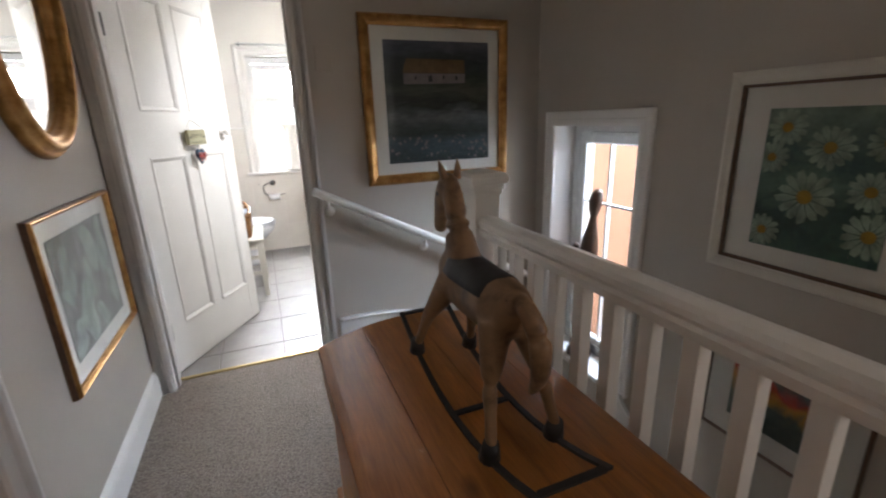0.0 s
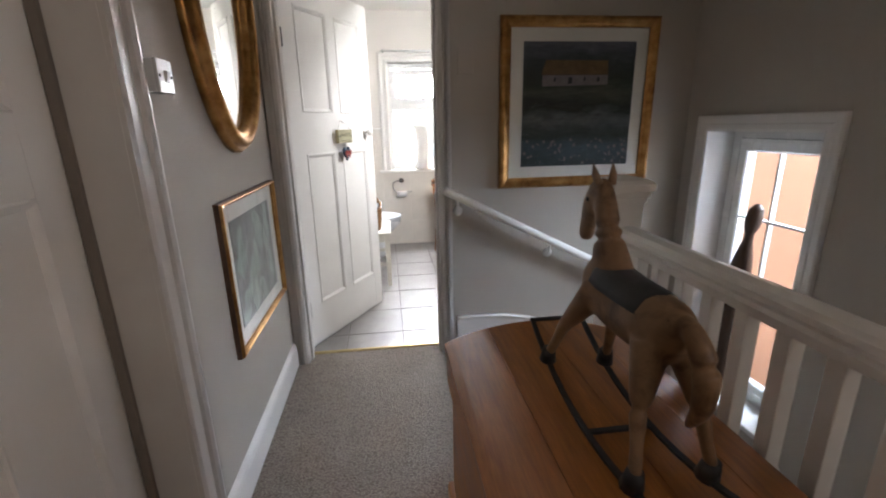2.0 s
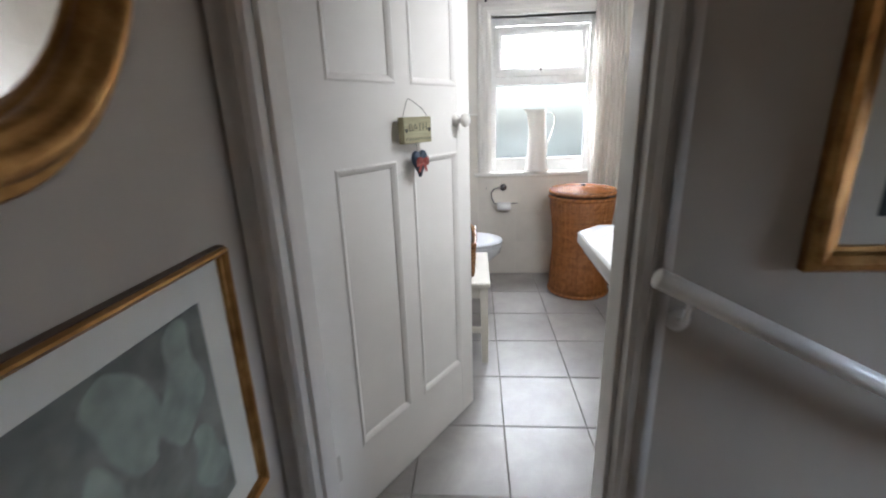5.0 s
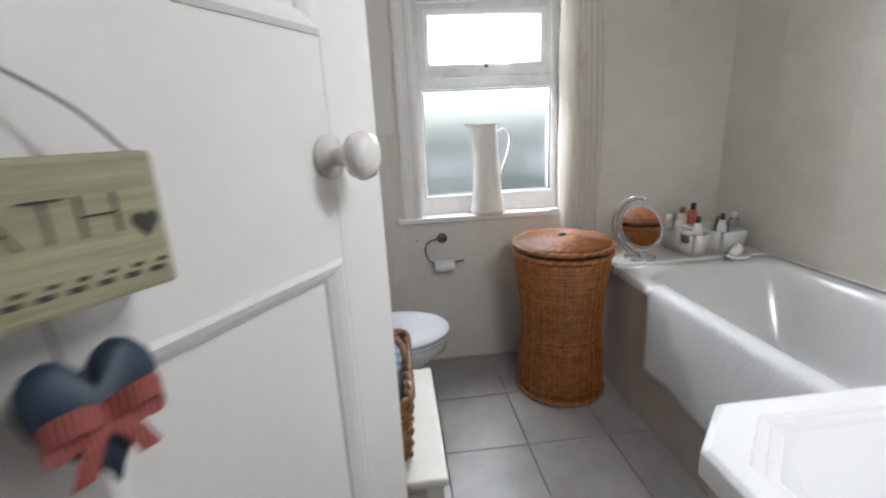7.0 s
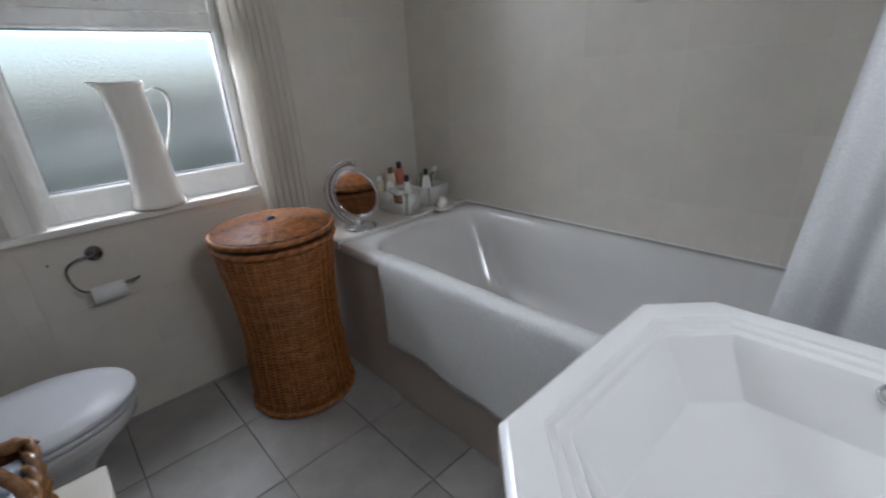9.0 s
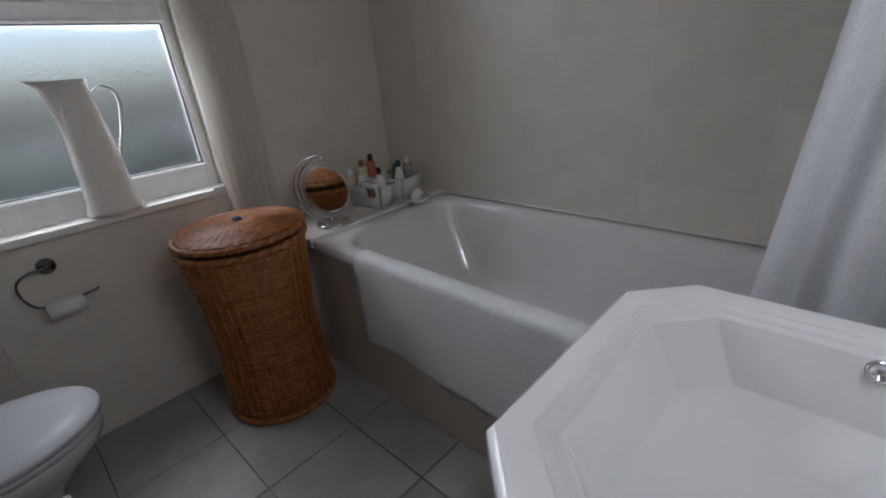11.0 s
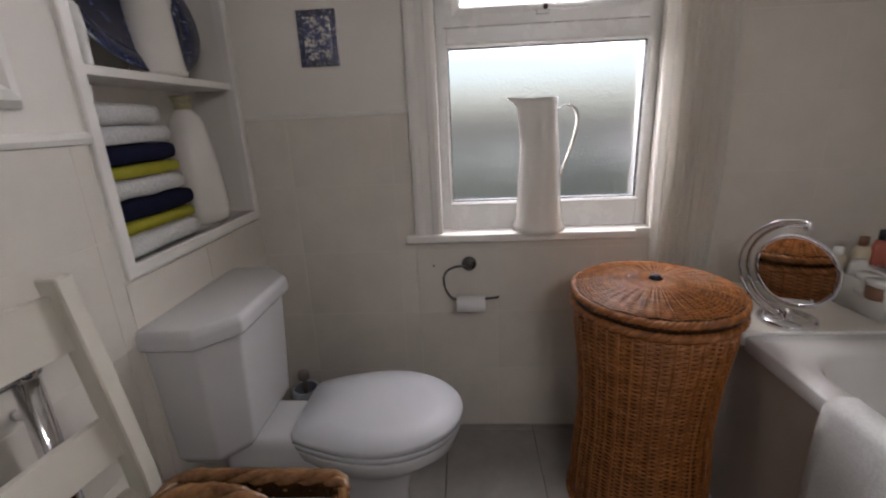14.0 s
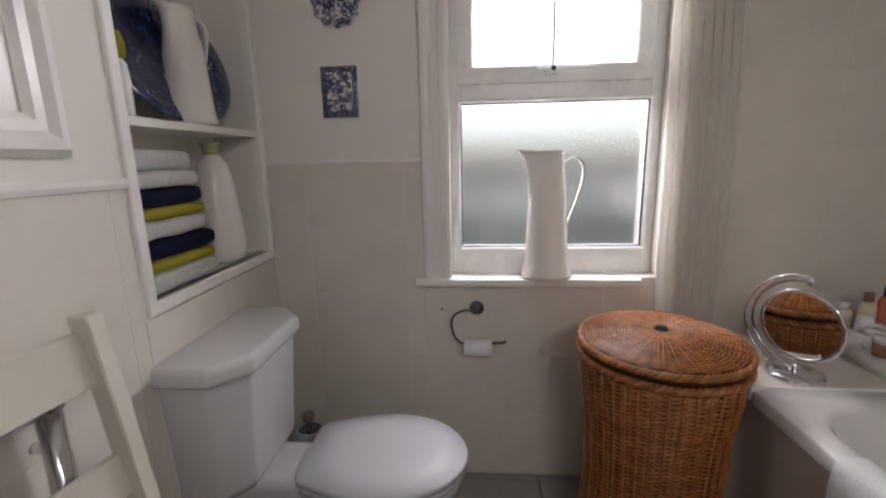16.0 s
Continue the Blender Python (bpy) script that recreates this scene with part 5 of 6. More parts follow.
def toilet_roll():
    t = thing("toilet_roll_holder", (0.264, BW, 0.70), "chrome toilet roll holder with a paper roll", "toilet roll holder")
    mx, mz = 0.264, 0.703
    yw = BW - 0.012
    part("rose", xform(lathe([(0.001, 0), (0.027, 0), (0.027, 0.006), (0.020, 0.012), (0.010, 0.014), (0.009, 0.026), (0.001, 0.027)], n=24), pose(mx, yw, mz, 90)), DARKCHROME, t, "", True)
    arm = smooth_path([(mx, yw - 0.03, mz), (mx - 0.05, yw - 0.036, mz), (mx - 0.085, yw - 0.038, mz - 0.02), (mx - 0.092, yw - 0.042, mz - 0.06), (mx - 0.075, yw - 0.046, mz - 0.105), (mx - 0.045, yw - 0.046, mz - 0.122), (mx + 0.02, yw - 0.046, mz - 0.122), (mx + 0.09, yw - 0.046, mz - 0.118), (mx + 0.104, yw - 0.046, mz - 0.112)], 5)
    part("arm", tube(arm, 0.0042, 10), DARKCHROME, t, "", True)
    rr, ri = 0.030, 0.02
    n = 28
    rings = [[(mx + x, yw - 0.046 + r * math.cos(2 * math.pi * k / n), mz - 0.139 + r * math.sin(2 * math.pi * k / n)) for k in range(n)] for r, x in ((ri, -0.048), (rr, -0.048), (rr, 0.054), (ri, 0.054), (ri, -0.048))]
    part("paper_roll", loft(rings, True, False), PAPER, t, "nearly used white paper roll", True)


toilet_roll()


def woven_body(profile, center, stakes, rows, r_strand, sx=1.0, sy=1.0):
    """Strands that weave in and out of upright stakes round a turned profile. Returns (weave, stakes) as bmeshes."""
    cx, cy = center

    def radius(z):
        for (r0, z0), (r1, z1) in zip(profile, profile[1:]):
            if z0 <= z <= z1:
                k = (z - z0) / (z1 - z0)
                k = k * k * (3 - 2 * k)
                return r0 + (r1 - r0) * k
        return profile[-1][0]

    zs0, zs1 = profile[0][1], profile[-1][1]
    verts, faces = [], []
    n = stakes * 2
    for i in range(rows):
        z = zs0 + (zs1 - zs0) * (i + 0.5) / rows
        base = len(verts)
        h = (zs1 - zs0) / rows * 0.47
        for k in range(n):
            a = 2 * math.pi * k / n
            s = math.cos(math.pi * k + math.pi * i) if k % 2 == 0 else 0
            phase = 1 if ((k // 2 + i) % 2 == 0) else -1
            off = r_strand * 1.1 * (phase if k % 2 == 0 else 0)
            r = radius(z) + off
            for dr, dz in ((-r_strand * 0.6, 0), (r_strand * 0.2, -h), (r_strand, 0), (r_strand * 0.2, h)):
                verts.append((cx + (r + dr) * math.cos(a) * sx, cy + (r + dr) * math.sin(a) * sy, z + dz))
        for k in range(n):
            j = (k + 1) % n
            for q in (1, 2):
                a0, a1 = base + 4 * k + q, base + 4 * k + (q + 1) % 4
                b0, b1 = base + 4 * j + q, base + 4 * j + (q + 1) % 4
                faces.append((a0, b0, b1, a1))
    me = bpy.data.meshes.new("weave")
    me.from_pydata(verts, [], faces)
    return me, radius


def hamper():
    cx, cy = 0.782, 4.745
    t = thing("wicker_hamper", (cx, cy, 0), "tall orange-brown wicker laundry hamper with a woven lid", "laundry basket")
    prof = [(0.200, 0.02), (0.196, 0.15), (0.185, 0.34), (0.192, 0.48), (0.208, 0.62), (0.212, 0.685)]
    # backing in darkened cane: its colour stands for shade between the strands
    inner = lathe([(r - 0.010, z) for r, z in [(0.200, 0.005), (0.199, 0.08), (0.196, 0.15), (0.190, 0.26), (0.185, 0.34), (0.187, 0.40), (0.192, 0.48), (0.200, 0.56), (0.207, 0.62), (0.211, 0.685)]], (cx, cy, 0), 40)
    part("lining", inner, CANESHADE, t, "backing of the weave with gap shade put in its colour", True)
    me, radius = woven_body(prof, (cx, cy), 60, 104, 0.0027)
    me.materials.append(CANE)
    me.shade_smooth()
    w = new("weave", me)
    w.parent, w.matrix_parent_inverse = t, t.matrix_basis.inverted()
    tagged(w, kind="stuff")
    st = bmesh.new()
    for k in range(40):
        a = 2 * math.pi * (k + 0.25) / 40
        pts = [(cx + (radius(z) + 0.0022) * math.cos(a), cy + (radius(z) + 0.0022) * math.sin(a), z) for z in [0.02 + 0.66 * q / 10 for q in range(11)]]
        join(st, tube(pts, 0.0034, 6))
    tagged(part("cane_ribbing", st, CANE, t, "upright cane stakes", True), kind="stuff")

    def braid(r, z, rs, name, turns=30):
        b = bmesh.new()
        for ph in (0, 2.09, 4.19):
            n = 150
            pts = []
            for k in range(n + 1):
                a = 2 * math.pi * k / n
                q = turns * a + ph
                pts.append((cx + (r + 0.006 * math.cos(q)) * math.cos(a), cy + (r + 0.006 * math.cos(q)) * math.sin(a), z + 0.0075 * math.sin(q)))
            join(b, tube(pts, rs, 6, False))
        part(name, b, CANE, t, "braided cane edge", True)

    braid(0.203, 0.014, 0.006, "foot_braid")
    braid(0.217, 0.690, 0.007, "rim_braid")
    # lid base is darkened too, so the gaps of its weave look shaded
    lid = part("lid", lathe([(0.212, 0.703), (0.222, 0.706), (0.222, 0.728), (0.214, 0.738), (0.14, 0.750), (0.05, 0.757), (0.001, 0.758)], (cx, cy, 0), 56), CANESHADE, t, "woven cane lid", True)
    braidl = bmesh.new()
    for ph in (0, 2.09, 4.19):
        pts = []
        for k in range(151):
            a = 2 * math.pi * k / 150
            q = 30 * a + ph
            pts.append((cx + (0.219 + 0.005 * math.cos(q)) * math.cos(a), cy + (0.219 + 0.005 * math.cos(q)) * math.sin(a), 0.726 + 0.0065 * math.sin(q)))
        join(braidl, tube(pts, 0.006, 6, False))
    part("lid_braid", braidl, CANE, lid, "braided cane edge", True)
    sp = bmesh.new()
    nsp = 36
    for i in range(40):
        r = 0.025 + 0.188 * i / 39
        zb = 0.7575 - 0.020 * (r / 0.214) ** 2
        n = nsp * 2
        pts = []
        for k in range(n + 1):
            a = 2 * math.pi * k / n
            ph = 1 if ((k // 2 + i) % 2 == 0) else -1
            pts.append((cx + r * math.cos(a), cy + r * math.sin(a), zb + 0.0022 + (0.0022 * ph if k % 2 == 0 else 0)))
        join(sp, tube(pts, 0.0019, 4, False))
    tagged(part("lid_weave", sp, CANE, lid, "", True), kind="stuff")
    rb = bmesh.new()
    for k in range(nsp):
        a = 2 * math.pi * k / nsp
        pts = [(cx + r * math.cos(a), cy + r * math.sin(a), 0.7575 - 0.020 * (r / 0.214) ** 2 + 0.0035) for r in (0.012, 0.06, 0.12, 0.17, 0.214)]
        join(rb, loft([[(p[0] - 0.0026 * math.sin(a) * q, p[1] + 0.0026 * math.cos(a) * q, p[2] + h) for q, h in ((-1, 0), (1, 0), (0.5, 0.0012), (-0.5, 0.0012))] for p in pts]))
    tagged(part("lid_ribbing", rb, CANE, lid, "radiating cane spokes", True), kind="stuff")
    part("lid_knob", lathe([(0.001, 0.756), (0.017, 0.756), (0.018, 0.764), (0.012, 0.772), (0.005, 0.774), (0.001, 0.772)], (cx, cy, 0), 18), DARKMETAL, lid, "dark button knob", True)


# cane colour taken down to paint in the shade behind the weave
CANESHADE = wicker("shadowed_cane", (0.10, 0.04, 0.012), (0.05, 0.02, 0.006))
hamper()


def jug(name, at, h, rb, rt, label, handle=True, mat=None, flare=1.15, turn=0):
    """A tall tapering enamel jug with a pouring lip and a strap handle."""
    x, y, z = at
    t = thing(name, at, label, "jug")
    n = 40
    rings = []
    prof = [(rb * 0.9, 0.0), (rb * flare, 0.004), (rb * flare * 0.98, 0.02 * h / 0.45), (rb, 0.10 * h), (rb * 0.93, 0.3 * h), (rb * 0.84, 0.6 * h), (rt, 0.88 * h), (rt, 0.96 * h), (rt * 1.04, h)]
    inner = [(rt * 1.0, h), (rt * 0.95, 0.95 * h), (rb * 0.78, 0.6 * h), (rb * 0.85, 0.05 * h), (0.001, 0.05 * h)]
    for r, dz in prof + inner:
        k = max(0.0, (dz / h - 0.84) / 0.16)
        ring = []
        for i in range(n):
            a = 2 * math.pi * i / n
            lip = math.exp(-((a - math.pi) / 0.36) ** 2) * 1.05 * rt * k * k
            ring.append((x + (r + lip) * math.cos(a), y + (r + lip) * math.sin(a), z + dz + lip * 0.1))
        rings.append(ring)
    part("body", loft(rings, True, False), mat or JUGWHITE, t, "", True)
    if handle:
        pts = smooth_path([(x + rt * 0.95, y, z + 0.90 * h), (x + rt + 0.03 * h / 0.45, y, z + 0.945 * h), (x + rt + 0.062 * h / 0.45, y, z + 0.90 * h), (x + rt + 0.068 * h / 0.45, y, z + 0.80 * h), (x + rt + 0.048 * h / 0.45, y, z + 0.62 * h), (x + rt + 0.022 * h / 0.45, y, z + 0.46 * h), (x + rt + 0.016 * h / 0.45, y, z + 0.38 * h), (x + rb * 0.86, y, z + 0.30 * h)], 5)
        part("handle", loft([[(p.x - 0.004, p.y - 0.010, p.z), (p.x + 0.004, p.y - 0.010, p.z + 0.002), (p.x + 0.006, p.y, p.z + 0.003), (p.x + 0.004, p.y + 0.010, p.z + 0.002), (p.x - 0.004, p.y + 0.010, p.z), (p.x - 0.002, p.y, p.z)] for p in pts]), mat or JUGWHITE, t, "", True)
    t.matrix_basis = pose(x, y, z, 0, 0, turn)


jug("enamel_jug", (0.515, 5.118, OZ0 + 0.016), 0.448, 0.079, 0.055, "tall white enamel jug on the window sill")


# ---- shelf niche ----
BX0 = BL - ND + 0.001
shelf = thing("shelf_unit", (BL, 4.775, NZ0), "white painted shelves set into the wall", "shelf")
tr = sweep_rect([(BL, NY0 + 0.012, NZ0), (BL, NY1 - 0.012, NZ0), (BL, NY1 - 0.012, 2.25), (BL, NY0 + 0.012, 2.25)], [(0, -0.02), (0, 0.008), (0.003, 0.011), (0.027, 0.011), (0.030, 0.008), (0.030, 0.0)], (1, 0, 0))
part("edge_trim", tr, WHITE, shelf)
for z, th in ((NZ0, 0.012), (1.352, 0.02), (1.845, 0.02)):
    part("shelf_board", box(BX0, BL - 0.001 if z > 1 else BL - 0.002, NY0 + 0.002, NY1 - 0.002, z - th, z, 0.002), WHITE, shelf)
BX = BL - ND


def towel_fold(y0, y1, x0, x1, z, h, mat, label, group="folded towels on the shelf"):
    n = 14
    rings = []
    for k in range(9):
        y = y0 + (y1 - y0) * k / 8
        ring = []
        for i in range(n):
            a = 2 * math.pi * i / n
            c, s = math.cos(a), math.sin(a)
            px = (x0 + x1) / 2 + (x1 - x0) / 2 * (abs(c) ** 0.35) * (1 if c > 0 else -1)
            pz = z + h / 2 + h / 2 * (abs(s) ** 0.6) * (1 if s > 0 else -1)
            e = 1 - 0.10 * (abs(k - 4) / 4) ** 4
            ring.append((px, y, z + h / 2 + (pz - z - h / 2) * e))
        rings.append(ring)
    b = loft(rings)
    soften(b, 0.004, 18, z * 7)
    for v in b.verts:
        v.co.z = max(v.co.z, z)
    return tagged(part("folded_towel", b, mat, None, "", True), label, "towel", group)


z = NZ0
for h, mt, lb, dx in ((0.055, TOWELW, "folded white towel in the niche stack", 0.004), (0.032, TOWELY, "folded lime-green towel in the niche stack", 0.0), (0.050, TOWELN, "folded navy towel in the niche stack", 0.004), (0.048, TOWELW, "folded white towel in the niche stack", -0.014), (0.032, TOWELY, "folded lime-green towel in the niche stack", -0.016), (0.046, TOWELN, "folded navy towel in the niche stack", -0.020), (0.045, TOWELW, "folded white towel in the niche stack", -0.024), (0.050, TOWELW, "folded white towel topping the niche stack", -0.042)):
    towel_fold(4.482, 4.750 + dx, BX + 0.01, BL - 0.006 + dx * 0.3, z, h, mt, lb)
    z += h - 0.001
towel_fold(4.77, 4.82, BX + 0.005, BX + 0.05, NZ0, 0.20, TOWELR, "rolled dark red towel behind the vase", "towels at the back of the shelf")

vs = thing("white_vase", (-0.575, 4.905, NZ0), "tall white ceramic bottle vase with a sandy neck", "vase")
part("body", lathe([(0.001, 0.0), (0.058, 0.0), (0.073, 0.012), (0.078, 0.04), (0.076, 0.10), (0.066, 0.20), (0.054, 0.28), (0.046, 0.315), (0.030, 0.335), (0.024, 0.342)], (-0.575, 4.905, NZ0), 32), JUGWHITE, vs, "", True)
part("neck", lathe([(0.023, 0.340), (0.024, 0.355), (0.028, 0.375), (0.031, 0.380), (0.024, 0.380), (0.020, 0.36)], (-0.575, 4.905, NZ0), 24, caps=False), SIGN, vs, "unglazed sandy rim", True)


def blue_ware(name, scale, dark=(0.010, 0.016, 0.052), light=(0.34, 0.38, 0.46), balance=0.5):
    m = Mat(name, 0.12)
    n = m.noise(scale, 6, 0.7, m.coords(), 0.8)
    f = m.noise(scale * 3.3, 4, 0.65, m.coords())
    mx = m.mix(0.45, n, f)
    m.color(m.ramp(mx, [(balance - 0.07, dark), (balance + 0.02, shade(dark, 3.0)), (balance + 0.09, light)]))
    m.b.inputs["Coat Weight"].default_value = 0.5
    return m.m


PLATTERBLUE = blue_ware("dark_blue_transfer", 26, balance=0.56)
DELFT = blue_ware("delft_blue_pattern", 34, (0.016, 0.020, 0.06), (0.72, 0.70, 0.66), 0.47)
DELFTRIM = blue_ware("delft_blue_border", 75, (0.014, 0.018, 0.05), (0.50, 0.50, 0.50), 0.53)

pl = thing("blue_platter", (-0.66, 4.80, 1.352), "large oval dark blue transferware platter stood on edge", "platter")
n = 56
rot = pose(BX + 0.074, 4.790, 1.352 + 0.181, 0, -13, 0)


def plate_rings(A, B, prof):
    return [[rot @ Vector((d, A * r * math.cos(2 * math.pi * k / n), B * r * math.sin(2 * math.pi * k / n))) for k in range(n)] for r, d in prof]


part("well", loft(plate_rings(0.268, 0.184, [(0.74, -0.004), (0.74, 0.002), (0.70, -0.002), (0.02, -0.003)])), PLATTERBLUE, pl, "dark blue patterned well", True)
part("rim", loft(plate_rings(0.268, 0.184, [(0.73, -0.006), (0.98, 0.006), (1.0, 0.010), (0.985, 0.013), (0.78, 0.004), (0.74, 0.001)]), True, False), blue_ware("blue_border", 60, balance=0.53), pl, "blue patterned border", True)

jug("cream_jug", (-0.552, 4.800, 1.352), 0.312, 0.064, 0.041, "cream ceramic pitcher standing before the platter", True, JUGWHITE, 1.08, 80)
bt = thing("green_bottle", (-0.560, 4.545, 1.352), "white plastic bottle with a green cap and label", "bottle")
part("body", lathe([(0.001, 0), (0.03, 0), (0.034, 0.01), (0.036, 0.08), (0.032, 0.12), (0.02, 0.135)], (-0.560, 4.545, 1.352), 20, 1.0, 0.7), UPVC, bt, "", True)
part("cap", lathe([(0.026, 0.13), (0.032, 0.137), (0.034, 0.165), (0.026, 0.19), (0.001, 0.195)], (-0.560, 4.545, 1.352), 20, 1.0, 0.75), TOWELY, bt, "lime-green cap", True)

dp = thing("wall_plate", (-0.197, BW, 1.77), "round pierced blue and white wall plate", "plate")
ring = []
nn = 64
cxp, czp = -0.192, 1.762
rr0 = [(0.080 + 0.006 * math.cos(12 * 2 * math.pi * k / nn)) for k in range(nn)]
part("plate", loft([[(cxp + r * s * math.cos(2 * math.pi * k / nn), BW - d, czp + r * s * math.sin(2 * math.pi * k / nn)) for k, r in enumerate(rr0)] for s, d in ((0.7, 0.001), (1.0, 0.012), (0.99, 0.015), (0.80, 0.010), (0.02, 0.009))]), DELFT, dp, "", True)
tl = thing("delft_tile", (-0.2, BW, 1.475), "blue and white flowered ceramic tile on the wall", "tile")
part("tile_body", box(-0.264, -0.138, BW - 0.008, BW, 1.392, 1.560, 0.002), DELFTRIM, tl)
part("tile_centre", box(-0.245, -0.157, BW - 0.0095, BW - 0.007, 1.412, 1.540, 0.001), DELFT, tl)

# cupboard on the left wall
cb = thing("wall_cupboard", (BL, 4.0, 1.26), "white painted wall cupboard with a moulded door", "cupboard")
part("door_panel", box(BL, BL + 0.006, 3.68, 4.318, 1.262, 2.05, 0.002), WHITE, cb)
part("outer_moulding", sweep_rect([(BL, 3.75, 1.335), (BL, 4.246, 1.335), (BL, 4.246, 1.985), (BL, 3.75, 1.985)], [(0, 0.0), (0, 0.010), (0.012, 0.020), (0.03, 0.020), (0.045, 0.030), (0.060, 0.028), (0.072, 0.014), (0.074, 0.0)], (1, 0, 0)), WHITE, cb)
part("inner_panel", box(BL + 0.005, BL + 0.012, 3.80, 4.196, 1.385, 1.935, 0.004), WHITE, cb)
structure("dado_trim_west", prism([(BL, 1.196), (BL + 0.012, 1.198), (BL + 0.016, 1.208), (BL + 0.010, 1.218), (BL, 1.222)], "y", 3.2, NY0 - 0.02), WHITE, "white dado trim on the bathroom wall", "trim")
structure("dado_trim_north", prism([(BW, 1.232), (BW - 0.010, 1.234), (BW - 0.013, 1.240), (BW - 0.008, 1.247), (BW, 1.248)], "x", BL, 0.074), WHITE, "thin tile trim beside the window", "trim")


# ---- chair with basket ----
def chair():
    t = thing("cream_chair", (-0.12, 4.03, 0), "cream painted ladder-back chair beside the toilet", "chair")
    y0, y1 = 3.730, 4.240
    part("seat", box(-0.335, 0.122, y0, y1, 0.432, 0.455, 0.008, 3), CREAM, t)
    for y in (y0 + 0.035, y1 - 0.035):
        part("leg", loft([[(x - a, y - a, z), (x + a, y - a, z), (x + a, y + a, z), (x - a, y + a, z)] for x, z, a in ((0.095, 0.0, 0.016), (0.09, 0.432, 0.02))]), CREAM, t)
        b = loft([[(x - 0.019, y - 0.017, z), (x + 0.019, y - 0.017, z), (x + 0.019, y + 0.017, z), (x - 0.019, y + 0.017, z)] for x, z in ((-0.375, 0.0), (-0.345, 0.44), (-0.355, 0.62), (-0.380, 0.82), (-0.406, 1.0))])
        bmesh.ops.bevel(b, geom=b.edges[:], offset=0.003, segments=1, affect="EDGES")
        part("back_post", b, CREAM, t)
        part("side_stretcher", box(-0.36, 0.09, y - 0.009, y + 0.009, 0.17, 0.20, 0.003), CREAM, t)
    part("front_stretcher", box(0.082, 0.10, y0 + 0.055, y1 - 0.055, 0.11, 0.14, 0.003), CREAM, t)
    part("front_apron", box(0.078, 0.098, y0 + 0.055, y1 - 0.055, 0.372, 0.432, 0.003), CREAM, t)
    part("side_apron", box(-0.33, 0.07, y0 + 0.022, y0 + 0.042, 0.372, 0.432, 0.003), CREAM, t)
    part("side_apron", box(-0.33, 0.07, y1 - 0.042, y1 - 0.022, 0.372, 0.432, 0.003), CREAM, t)
    for zc, h, xb in ((0.925, 0.095, -0.395), (0.705, 0.075, -0.368), (0.555, 0.07, -0.356)):
        ys = [y0 + 0.052 + (y1 - y0 - 0.104) * k / 10 for k in range(11)]
        part("back_slat", loft([[(xb - 0.02 * math.sin(math.pi * k / 10) - 0.007, y, zc - h / 2), (xb - 0.02 * math.sin(math.pi * k / 10) + 0.007, y, zc - h / 2), (xb - 0.014 - 0.02 * math.sin(math.pi * k / 10) + 0.007, y, zc + h / 2), (xb - 0.014 - 0.02 * math.sin(math.pi * k / 10) - 0.007, y, zc + h / 2)] for k, y in enumerate(ys)]), CREAM, t)


chair()


